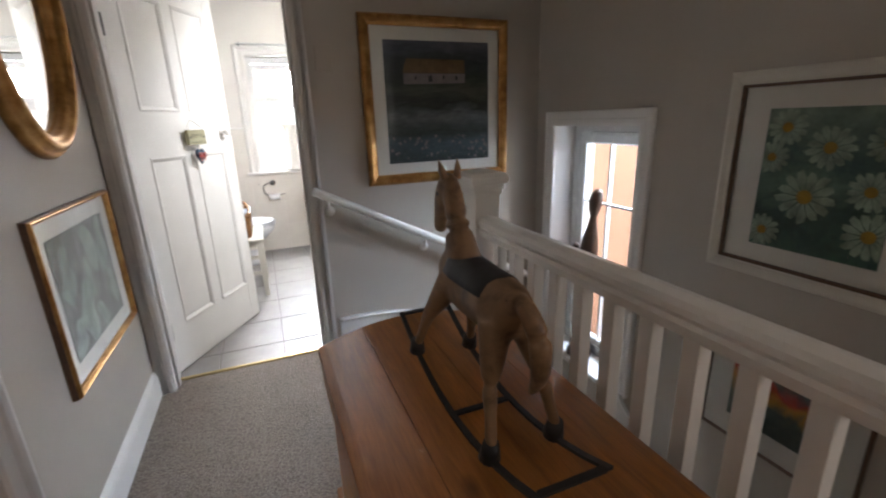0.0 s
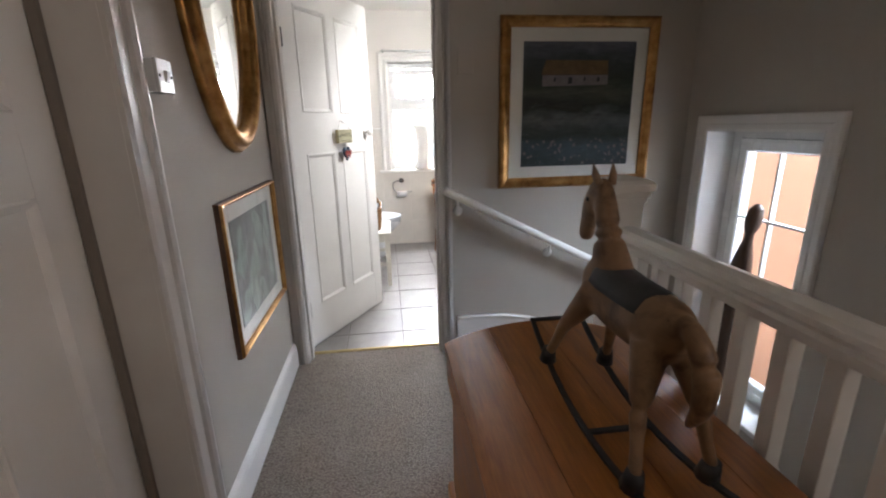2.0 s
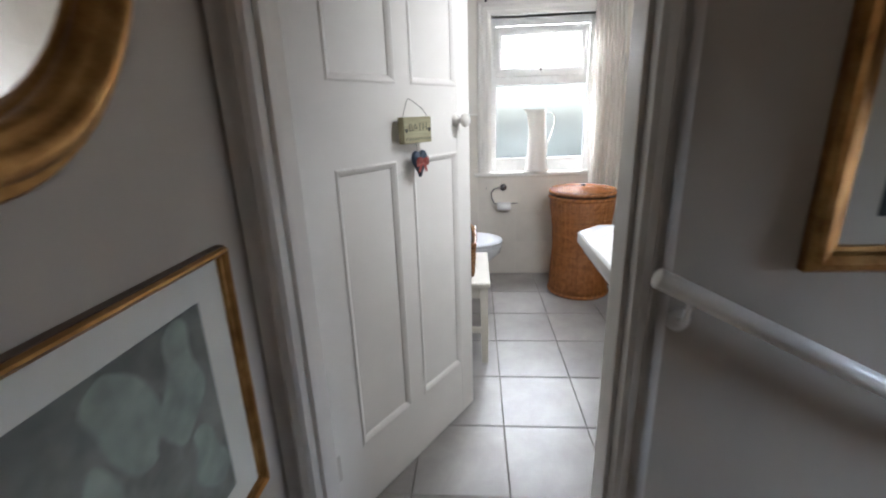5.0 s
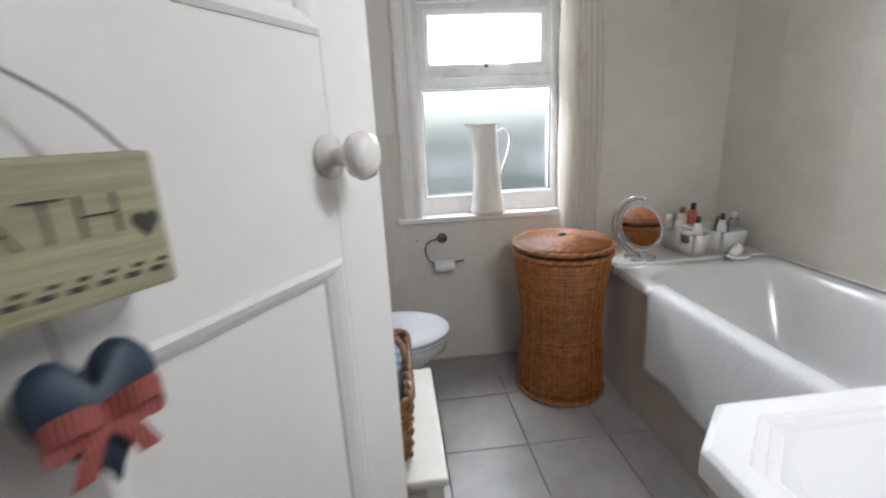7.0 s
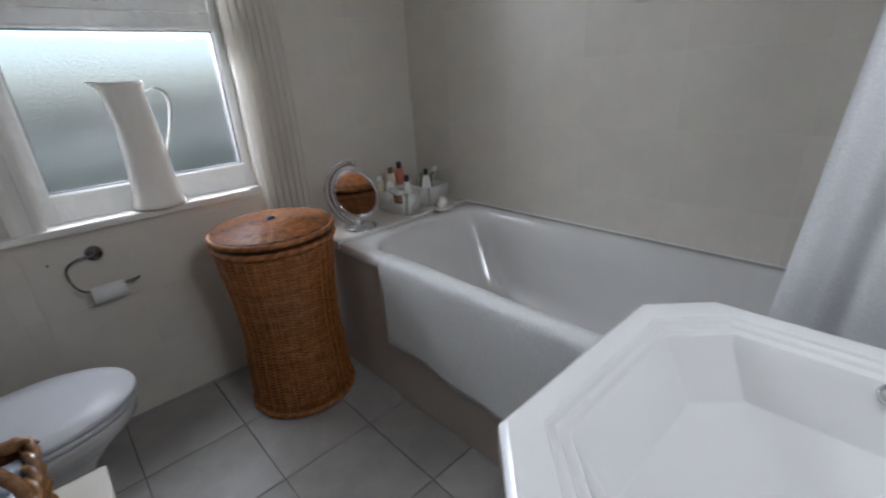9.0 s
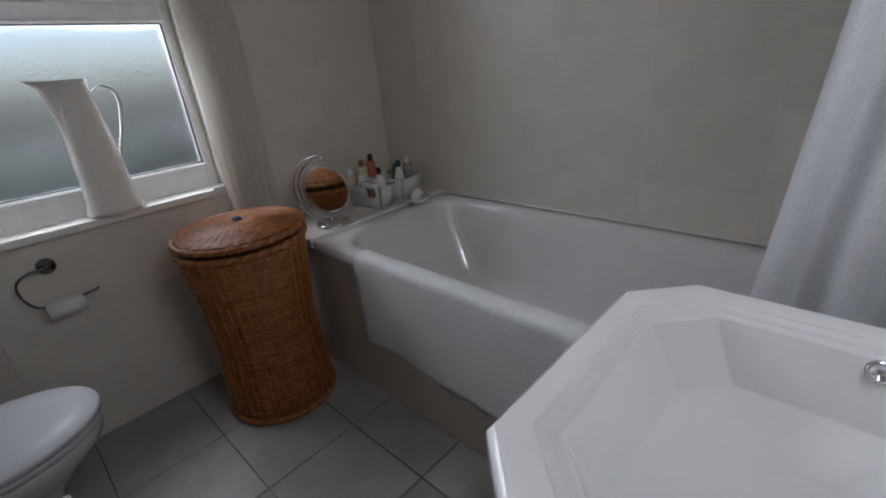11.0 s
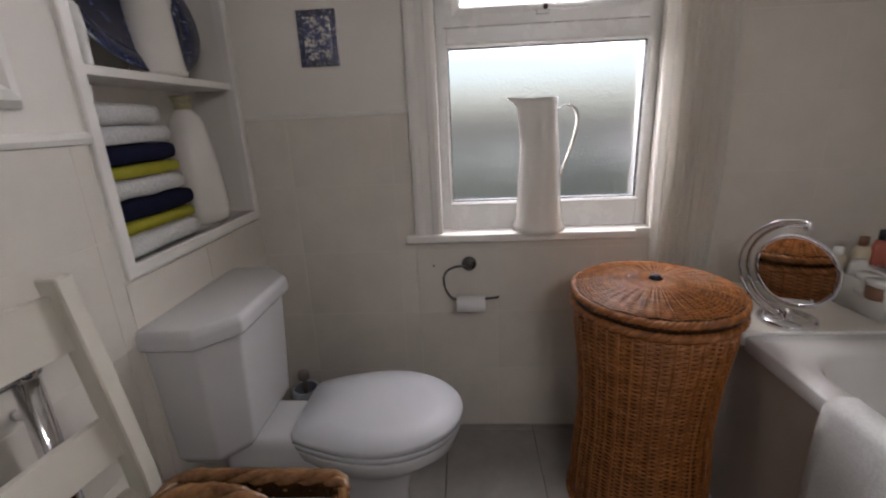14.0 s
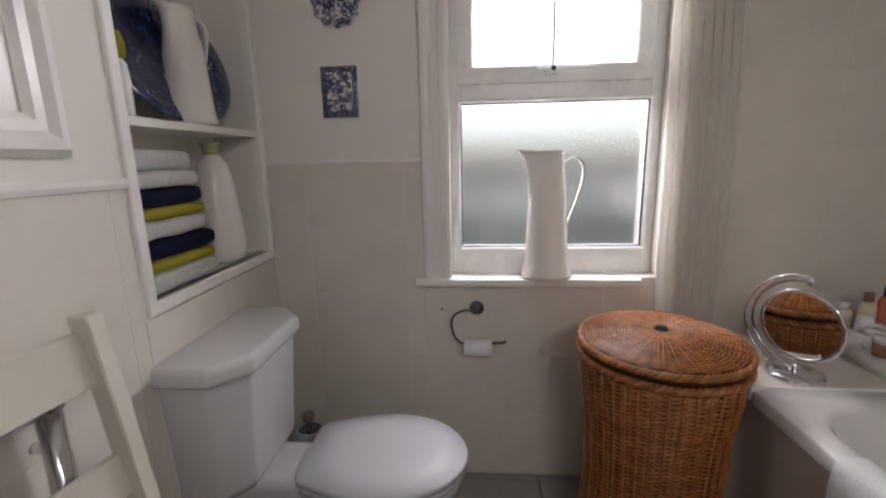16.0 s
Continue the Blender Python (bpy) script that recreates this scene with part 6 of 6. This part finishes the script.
def basket():
    t = thing("seagrass_basket", (-0.05, 4.02, 0.455), "brown woven seagrass basket of toilet rolls and cloths", "basket")
    x0, x1, y0, y1, z0 = -0.255, 0.040, 3.79, 4.172, 0.456

    def loop(z, grow):
        g = grow
        r = 0.035
        pts = []
        for cx, cy, a0 in ((x1 + g - r, y1 + g - r, 0), (x0 - g + r, y1 + g - r, 90), (x0 - g + r, y0 - g + r, 180), (x1 + g - r, y0 - g + r, 270)):
            for k in range(5):
                a = math.radians(a0 + 90 * k / 4)
                pts.append((cx + r * math.cos(a), cy + r * math.sin(a), z))
        # denser along the sides
        out = []
        for q, (a, b) in enumerate(zip(pts, pts[1:] + pts[:1])):
            m = (1, 1, 1, 1, (10, 15, 10, 15)[q // 5])[q % 5]
            out += [tuple(Vector(a).lerp(Vector(b), k / m)) for k in range(m)]
        return out

    # inside and base use darkened seagrass, the basket's inner shade as colour
    part("inner_wall", loft([loop(z0, -0.012), loop(z0 + 0.168, -0.004), loop(z0 + 0.168, -0.010), loop(z0 + 0.02, -0.018)], True, False), SEASHADE, t, "inner side of the weave with shade put in its colour")
    part("base", box(x0 + 0.012, x1 - 0.012, y0 + 0.012, y1 - 0.012, z0, z0 + 0.018, 0.004), SEASHADE, t)
    wv = bmesh.new()
    rows = 9
    for i in range(rows):
        z = z0 + 0.012 + 0.150 * i / (rows - 1)
        lp = loop(z, -0.006 + 0.010 * i / rows)
        m = len(lp)
        pts = []
        for k, p in enumerate(lp + lp[:1]):
            c = Vector(((x0 + x1) / 2, (y0 + y1) / 2, z))
            o = (Vector(p) - c).normalized()
            ph = 1 if ((k + i) % 2 == 0) else -1
            pts.append(Vector(p) + o * 0.006 * ph + Vector((0, 0, 0.003 * ph)))
        join(wv, tube(pts, 0.0095, 6, False))
    soften(wv, 0.002, 40)
    tagged(part("weave", wv, SEAGRASS, t, "thick twisted seagrass weave", True), kind="stuff")
    rim = bmesh.new()
    lp = loop(z0 + 0.172, 0.004)
    for ph in (0, 2.1, 4.2):
        pts = []
        for k, p in enumerate(lp + lp[:1]):
            q = k * 1.1 + ph
            pts.append((p[0] + 0.007 * math.cos(q), p[1] + 0.007 * math.cos(q), p[2] + 0.008 * math.sin(q)))
        join(rim, tube(pts, 0.0085, 6, False))
    part("rim", rim, SEAGRASS, t, "twisted seagrass rim", True)
    xm, hw = (x0 + x1) / 2, (x1 - x0) / 2 + 0.002
    hb = bmesh.new()
    arc = [(xm + hw * math.cos(a), 3.975 + 0.075 * math.sin(a), z0 + 0.165 + 0.105 * math.sin(a) ** 0.8) for a in [math.pi * k / 30 for k in range(31)]]
    for ph in (0, 2.1, 4.2):
        join(hb, tube([(p[0], p[1] + 0.006 * math.cos(k * 0.9 + ph), p[2] + 0.006 * math.sin(k * 0.9 + ph)) for k, p in enumerate(arc)], 0.0085, 6))
    part("handle", hb, SEAGRASS, t, "arched twisted handle", True)
    return x0, x1, y0, y1, z0


# seagrass colour lowered to paint the shade inside the basket
SEASHADE = wicker("shadowed_seagrass", (0.07, 0.032, 0.012), (0.03, 0.012, 0.005))
bx0, bx1, by0, by1, bz0 = basket()


def spare_roll(x, y, z, rx, ry, rz):
    n = 28
    rings = [[(r * math.cos(2 * math.pi * k / n), r * math.sin(2 * math.pi * k / n), h) for k in range(n)] for r, h in ((0.021, -0.05), (0.050, -0.05), (0.053, -0.046), (0.053, 0.046), (0.050, 0.05), (0.021, 0.05), (0.021, -0.05))]
    ob = tagged(part("toilet_roll", loft(rings, True, False), PAPER, None, "", True), "spare white toilet roll in the basket", "toilet roll", "toilet rolls in the basket")
    ob.matrix_basis = pose(x, y, z, rx, ry, rz)


spare_roll(-0.03, 3.86, bz0 + 0.074, 90, 0, 78)
spare_roll(-0.15, 3.87, bz0 + 0.074, 90, 0, 100)
spare_roll(-0.065, 3.89, bz0 + 0.152, 78, 0, 80)
for k in range(6):
    b = box(-0.095, 0.033, 3.965 + k * 0.032, 3.991 + k * 0.032, bz0 + 0.02, bz0 + 0.165 + 0.006 * math.sin(k * 2.1), 0.010, 3)
    soften(b, 0.006, 14, k * 1.3)
    ob = tagged(part("folded_cloth", b, BLUECLOTH, None, "", True), "folded pale blue-grey cloth in the basket", "cloth", "cloths in the basket")
tagged(part("blue_packet", xform(prism([(-0.045, 0.0), (0.04, 0.0), (0.028, 0.13), (-0.02, 0.15)], "y", -0.012, 0.012, 0.004), pose(-0.15, 4.035, bz0 + 0.05, 0, 12, 40)), BLUEPLASTIC), "bright blue plastic packet in the basket", "packet")

# chrome towel rail on the left wall
rail = thing("towel_rail", (BL, 3.95, 0.2), "chrome tubular towel rail on the wall", "towel rail")
RX = BL + 0.048
for y in (3.70, 4.150):
    part("upright", tube([(RX, y, 0.22), (RX, y, 0.862)], 0.019, 16), CHROME, rail, "", True)
    part("elbow", lathe([(0.001, -0.024), (0.016, -0.022), (0.024, -0.008), (0.024, 0.008), (0.016, 0.022), (0.001, 0.024)], (RX, y, 0.864), 16), CHROME, rail, "", True)
for z in (0.864, 0.64, 0.43, 0.26):
    part("bar", tube([(RX, 3.70, z), (RX, 4.150, z)], 0.016, 14), CHROME, rail, "", True)
for y, z in ((3.70, 0.78), (4.150, 0.78), (3.70, 0.28), (4.150, 0.28)):
    part("wall_stay", tube([(BL, y, z), (RX, y, z)], 0.010, 10), CHROME, rail, "", True)


# ---- sheer curtain and rod ----
cu = thing("sheer_curtain", (1.0, 5.06, 0.6), "cream sheer curtain drawn to one side of the window", "curtain")
rings = []
n = 60
for q in range(24):
    z = 0.615 + 1.36 * q / 23
    o, i = [], []
    for k in range(n):
        s = k / (n - 1)
        f = (z - 0.6) / 1.36
        spread = 0.185 + 0.02 * math.sin(3 * f)
        x = 0.862 + 0.05 * (1 - f) * (1 - s) * 0.6 + (spread + 0.02) * s + 0.03 * (1 - f) * s
        amp = 0.013 + 0.009 * math.sin(5 * s + 1)
        y = 5.045 + amp * math.sin(s * 46 + 0.8 * math.sin(2.0 * z + 4 * s)) + 0.01 * (1 - f)
        o.append((x, y, z))
        i.append((x + 0.0003, y + 0.0012, z))
    rings.append(o + i[::-1])
part("cloth", loft(rings), SHEER, cu, "", True)
rod = thing("curtain_rod", (0.6, 5.05, 1.98), "thin white curtain rod with tab brackets over the window", "curtain rod")
part("rod", tube([(0.115, 5.045, 1.985), (1.16, 5.045, 1.985)], 0.009, 12), UPVC, rod, "", True)
for x in (0.135, 1.14):
    part("bracket", box(x - 0.008, x + 0.008, 5.04, BW, 1.972, 1.998, 0.003), DARKMETAL, rod, "dark metal bracket")
for k in range(9):
    x = 0.895 + 0.028 * k
    part("ring", tube([(x, 5.045 + 0.014 * math.cos(a), 1.982 + 0.018 * math.sin(a)) for a in [i * math.pi / 6 for i in range(13)]], 0.002, 6, False), DARKMETAL, rod, "curtain ring", True)


tagged(part("wall_screw", xform(lathe([(0.001, 0), (0.004, 0), (0.003, 0.004), (0.001, 0.005)], n=10), pose(0.134, BW - 0.007, 0.695, 90)), DARKMETAL), "small dark screw head in the beige tiled wall", "screw")

# ---- things on the ledge ----
def shaving_mirror():
    bx, by, bz = 1.185, 4.785, 0.604
    t = thing("vanity_mirror", (bx, by, bz), "round chrome swivel mirror on the bath ledge", "mirror")
    part("foot", lathe([(0.001, 0.0), (0.072, 0.0), (0.075, 0.006), (0.070, 0.016), (0.050, 0.022), (0.030, 0.020), (0.016, 0.026), (0.012, 0.034), (0.001, 0.035)], (bx, by, bz), 36), CHROME, t, "domed chrome foot", True)
    m = pose(bx - 0.012, by - 0.012, bz + 0.160, 0, 0, -61)
    R = 0.114

    def arc(rad, y):
        return [m @ Vector((rad * math.cos(a), y, rad * math.sin(a))) for a in [math.radians(85 + 185 * k / 28) for k in range(29)]]

    arm = part("arm", tube(arc(R + 0.016, 0.006), 0.0062, 10), CHROME, t, "curved chrome arm", True)
    part("arm", tube(arc(R + 0.030, -0.008), 0.0055, 10), CHROME, t, "curved chrome arm", True)
    part("pivot", xform(lathe([(0.001, -0.014), (0.009, -0.012), (0.010, 0.0), (0.008, 0.012), (0.001, 0.016)], n=14), m @ Matrix.Translation((0.01, 0, R + 0.018))), CHROME, t, "", True)
    part("pivot", xform(lathe([(0.001, -0.02), (0.010, -0.018), (0.008, 0.012), (0.001, 0.016)], n=14), m @ Matrix.Translation((0.0, 0, -R - 0.014))), CHROME, t, "", True)
    tilt = m @ pose(0, 0, 0, 4, 0, 0)
    rimr = tube([(0.101 * math.cos(a), 0, 0.101 * math.sin(a)) for a in [2 * math.pi * k / 48 for k in range(49)]], 0.007, 10, False)
    hd = part("mirror_rim", xform(rimr, tilt), CHROME, t, "", True)
    part("mirror_glass", xform(lathe([(0.001, -0.004), (0.099, -0.004), (0.099, 0.004), (0.001, 0.004)], n=48), tilt @ pose(0, 0, 0, 90)), MIRROR, hd, "round mirror glass")


shaving_mirror()
BOXW = paint("white_plastic_tub", (0.74, 0.73, 0.70), 0.4, 0.03)
GREYCAP = paint("dark_cap", (0.03, 0.03, 0.04), 0.4)
PINKP = paint("coral_plastic", (0.55, 0.16, 0.11), 0.4)
GREENP = paint("muted_green_plastic", (0.20, 0.26, 0.12), 0.4)
CREAMP = paint("cream_plastic", (0.70, 0.62, 0.46), 0.4)
BROWNP = paint("brown_jar", (0.25, 0.13, 0.08), 0.3)
CLEARP = glass("clear_plastic", 0.1, 0.0, 1.3)


def tub(x0, x1, y0, y1, rot, label):
    z0, h = 0.605, 0.105
    cx, cy = (x0 + x1) / 2, (y0 + y1) / 2
    a, b = (x1 - x0) / 2, (y1 - y0) / 2
    t = thing("storage_tub", (cx, cy, z0), label, "storage box", "white tubs on the bath ledge")
    m = pose(cx, cy, z0, 0, 0, rot)

    def rect(k, z, inset=0.0):
        return [m @ Vector((sx * (a * k - inset), sy * (b * k - inset), z)) for sx, sy in ((-1, -1), (1, -1), (1, 1), (-1, 1))]

    bm = loft([rect(0.86, 0), rect(1.0, h), rect(1.0, h, 0.004), rect(0.86, 0.005, 0.004)], True, True)
    ed = [e for e in bm.edges if abs((e.verts[0].co - e.verts[1].co).z) > 0.05]
    bmesh.ops.bevel(bm, geom=ed, offset=0.012, segments=4, affect="EDGES")
    part("tub_body", bm, BOXW, t, "", True)


tub(1.405, 1.515, 4.735, 4.985, 5, "white plastic tub full of toiletries")
tub(1.560, 1.715, 4.752, 4.985, 4, "white plastic tub of bottles in the corner")


def toiletry(name, x, y, z, prof, mat, cap, cap_prof, label, sx=1.0, sy=0.6, band=None):
    t = thing(name, (x, y, z), label, name.split("_")[-1])
    part("body", lathe(prof, (x, y, z), 18, sx, sy), mat, t, "", True)
    if cap:
        part("cap", lathe(cap_prof, (x, y, z), 16, sx * 0.8, sy), cap, t, "", True)
    if band:
        part("label", lathe([(r + 0.0012, q) for r, q in band], (x, y, z), 18, sx, sy, False), SIGNINK, t, "dark printed label band", True)


TUBE = [(0.004, 0.19), (0.026, 0.185), (0.030, 0.12), (0.026, 0.04), (0.016, 0.0)]
TAPER = [(0.001, 0.0), (0.034, 0.0), (0.034, 0.05), (0.026, 0.11), (0.013, 0.150), (0.001, 0.151)]
STRAIGHT = [(0.001, 0.0), (0.026, 0.0), (0.027, 0.01), (0.027, 0.12), (0.020, 0.135), (0.001, 0.136)]
JAR = [(0.001, 0.0), (0.028, 0.0), (0.030, 0.01), (0.030, 0.04), (0.001, 0.041)]
CAPT = [(0.001, 0.148), (0.016, 0.148), (0.015, 0.178), (0.001, 0.180)]
CAPS = [(0.001, 0.136), (0.018, 0.136), (0.018, 0.160), (0.001, 0.162)]
zb = 0.612
toiletry("lotion_bottle", 1.468, 4.785, zb, TAPER, UPVC, GREYCAP, CAPT, "white tapering lotion bottle with a dark cap")
toiletry("lotion_bottle", 1.615, 4.815, zb, TAPER, UPVC, GREYCAP, CAPT, "white tapering lotion bottle with a dark cap")
toiletry("cream_tube", 1.430, 4.955, zb, STRAIGHT, CREAMP, UPVC, CAPS, "upright white and cream tube")
toiletry("cream_tube", 1.452, 4.90, zb, STRAIGHT, UPVC, None, None, "plain white upright tube")
toiletry("shampoo_bottle", 1.50, 4.955, zb, [(r, q * 1.2) for r, q in STRAIGHT], CREAMP, BROWNP, [(r, q * 1.2) for r, q in CAPS], "cream shampoo bottle with a brown cap")
toiletry("shampoo_bottle", 1.565, 4.965, zb, [(r, q * 1.3) for r, q in STRAIGHT], PINKP, GREYCAP, [(r, q * 1.3) for r, q in CAPS], "coral shampoo bottle with a black cap")
toiletry("shower_bottle", 1.660, 4.885, zb, [(r, q * 1.1) for r, q in STRAIGHT], GREENP, None, None, "muted green bottle in the corner tub")
toiletry("shower_bottle", 1.690, 4.835, zb, [(r, q * 1.1) for r, q in STRAIGHT], CLEARP, UPVC, [(r, q * 1.1) for r, q in CAPS], "clear plastic bottle in the corner tub")
for x, y, mt, lb in ((1.435, 4.84, UPVC, "white lidded cosmetics jar"), (1.488, 4.86, BROWNP, "small brown cosmetics jar"), (1.425, 4.79, BROWNP, "small brown cosmetics jar"), (1.480, 4.905, UPVC, "white lidded cosmetics jar")):
    toiletry("cosmetics_jar", x, y, zb + 0.055, JAR, mt, UPVC, [(0.001, 0.040), (0.036, 0.040), (0.036, 0.056), (0.001, 0.057)], lb, 1.0, 1.0)
sd = thing("soap_dish", (1.60, 4.675, 0.605), "white shell-shaped soap dish", "soap dish")
part("dish", lathe([(0.001, 0.0), (0.04, 0.0), (0.056, 0.012), (0.060, 0.022), (0.050, 0.024), (0.001, 0.018)], (1.60, 4.672, 0.602), 24, 1.0, 0.72), JUGWHITE, sd, "", True)
part("shell", tube(smooth_path([(1.565, 4.675, 0.622), (1.59, 4.68, 0.640), (1.605, 4.685, 0.656), (1.615, 4.688, 0.660)], 4), 0, 12, True, [0.004 + 0.024 * math.sin(math.pi * (0.15 + 0.75 * k / 12)) for k in range(13)]), JUGWHITE, sd, "", True)
sh = thing("wall_soap_tray", (BR, 3.87, 1.45), "cream ceramic soap tray on the tiled wall", "soap tray")
part("tray", box(BR - 0.06, BR - 0.011, 3.80, 3.90, 1.42, 1.445, 0.008, 3), WALLTILE, sh)
part("tray_back", box(BR - 0.02, BR - 0.010, 3.80, 3.90, 1.40, 1.49, 0.004), WALLTILE, sh)


# ---- outside ----
structure("ground_outside", box(-40, 40, -40, 60, BASE - 0.4, BASE - 0.3), paint("pale_gravel", (0.36, 0.37, 0.36), 0.95, 0.15, 30, 0.5), "pale gravelled ground far below the windows", "ground")
nb = thing("neighbour_house", (3.6, 2.0, BASE - 0.3), "peach-rendered neighbouring house wall close to the window", "house")
part("wall", box(3.45, 6.5, -4.0, 6.6, BASE - 0.3, 5.2), PEACH, nb, "smooth peach render")
part("plinth", box(3.42, 3.45, -4.0, 6.6, BASE - 0.3, -1.9, 0.005), BATHWALL, nb)
HEDGE = Mat("hedge_leaf", 0.7)
gi = HEDGE.node("ShaderNodeNewGeometry")
HEDGE.color(HEDGE.ramp(gi.outputs["Random Per Island"], [(0, (0.12, 0.155, 0.15)), (1, (0.25, 0.30, 0.28))]))
rnd = random.Random(11)
verts, faces = [], []
for i in range(5200):
    x = rnd.uniform(-3.2, 3.4)
    zt = 0.72 + 0.22 * math.sin(x * 1.7) + 0.12 * math.sin(x * 5.1)
    z = BASE + (zt - BASE) * rnd.random() ** 0.45
    y = 8.9 + rnd.uniform(-0.55, 0.55)
    s = rnd.uniform(0.05, 0.13)
    m = pose(x, y, z, rnd.uniform(0, 360), rnd.uniform(0, 360), rnd.uniform(0, 360))
    b0 = len(verts)
    verts += [tuple(m @ Vector(p)) for p in ((-s * 0.4, 0, 0), (0, -s, 0.01), (s * 0.4, 0, 0), (0, s, 0.01))]
    faces.append((b0, b0 + 1, b0 + 2, b0 + 3))
me = bpy.data.meshes.new("hedge")
me.from_pydata(verts, [], faces)
me.materials.append(HEDGE.m)
tagged(new("hedge", me), "dark green garden hedge outside the bathroom", "hedge", kind="stuff")
# solid core, darker than the leaves: shade inside the hedge as colour
tagged(part("hedge_core", soften(box(-3.2, 3.4, 8.75, 9.1, BASE - 0.3, 0.6), 0.1, 2.0), paint("hedge_shade", (0.09, 0.115, 0.105), 0.9)), "solid hedge core with shade between leaves put in its colour", "hedge", kind="stuff")

# ---- tiles, last ----
P, G = 0.335, 0.004
tile_meshes = {}


def tile_piece(name, sx, sy, th, mat, parent, m):
    key = (name, round(sx, 4), round(sy, 4), mat.name)
    if key not in tile_meshes:
        b = box(-sx / 2, sx / 2, -sy / 2, sy / 2, 0, th)
        e = [q for q in b.edges if all(v.co.z > th / 2 for v in q.verts)]
        bmesh.ops.bevel(b, geom=e, offset=0.0018 if name == "floor_tile" else 0.0006, segments=1, affect="EDGES")
        me = bpy.data.meshes.new(name)
        b.to_mesh(me)
        b.free()
        me.materials.append(mat)
        tile_meshes[key] = me
    ob = new(name, tile_meshes[key])
    ob.parent = parent
    ob.matrix_basis = m


def cells(lo, hi, start, pitch):
    edges = [lo] + [start + pitch * k for k in range(-30, 60) if lo + 0.012 < start + pitch * k < hi - 0.012] + [hi]
    return list(zip(edges, edges[1:]))


for xa, xb in cells(BL, BR, 0.163, 0.340):
    for ya, yb in cells(2.716, BW, 4.345, 0.36):
        if xa > 1.05:
            continue
        tile_piece("floor_tile", xb - xa - G, yb - ya - G, 0.006, FLOORTILE, floor_bath, Matrix.Translation(((xa + xb) / 2, (ya + yb) / 2, -0.006)))
TW, TH, ZS, GW = 0.356, 0.245, 0.265, 0.0022


def wall_tiles(parent, u0, u1, z0, z1, ustart, place):
    bed = part("grout_bed", box(u0 - (u0 + u1) / 2 + 0.001, u1 - (u0 + u1) / 2 - 0.001, (z0 - z1) / 2 + 0.001, (z1 - z0) / 2 - 0.001, 0, 0.0074), GROUT)
    bed.parent, bed.matrix_basis = parent, place((u0 + u1) / 2, (z0 + z1) / 2)
    for ua, ub in cells(u0, u1, ustart, TW):
        for za, zb_ in cells(z0, z1, ZS, TH):
            tile_piece("wall_tile", ub - ua - GW, zb_ - za - GW, 0.008, WALLTILE, parent, place((ua + ub) / 2, (za + zb_) / 2))


def north(u, z):
    return Matrix.Translation((u, BW + 0.001, z)) @ pose(0, 0, 0, 90)


def east(u, z):
    return Matrix.Translation((BR + 0.001, u, z)) @ pose(0, 0, 0, 90, 0, -90)


def west(u, z):
    return Matrix.Translation((BL - 0.001, u, z)) @ pose(0, 0, 0, 90, 0, 90)


wall_tiles(wall_window, BL, 0.073, 0.0, 1.236, 0.011, north)
wall_tiles(wall_window, 0.073, 1.003, 0.0, OZ0 - 0.013, 0.011, north)
wall_tiles(wall_window, 1.003, BR - 0.008, 0.0, CEILZ, 1.075, north)
wall_tiles(wall_right, 2.865, BW, 0.605, CEILZ, 4.79, east)
wall_tiles(wall_left, BN + 0.01, NY0 - 0.03, 0.0, 1.198, 4.39, west)
wall_tiles(wall_left, NY0 - 0.03, BW - 0.008, 0.0, 0.895, 4.39, west)
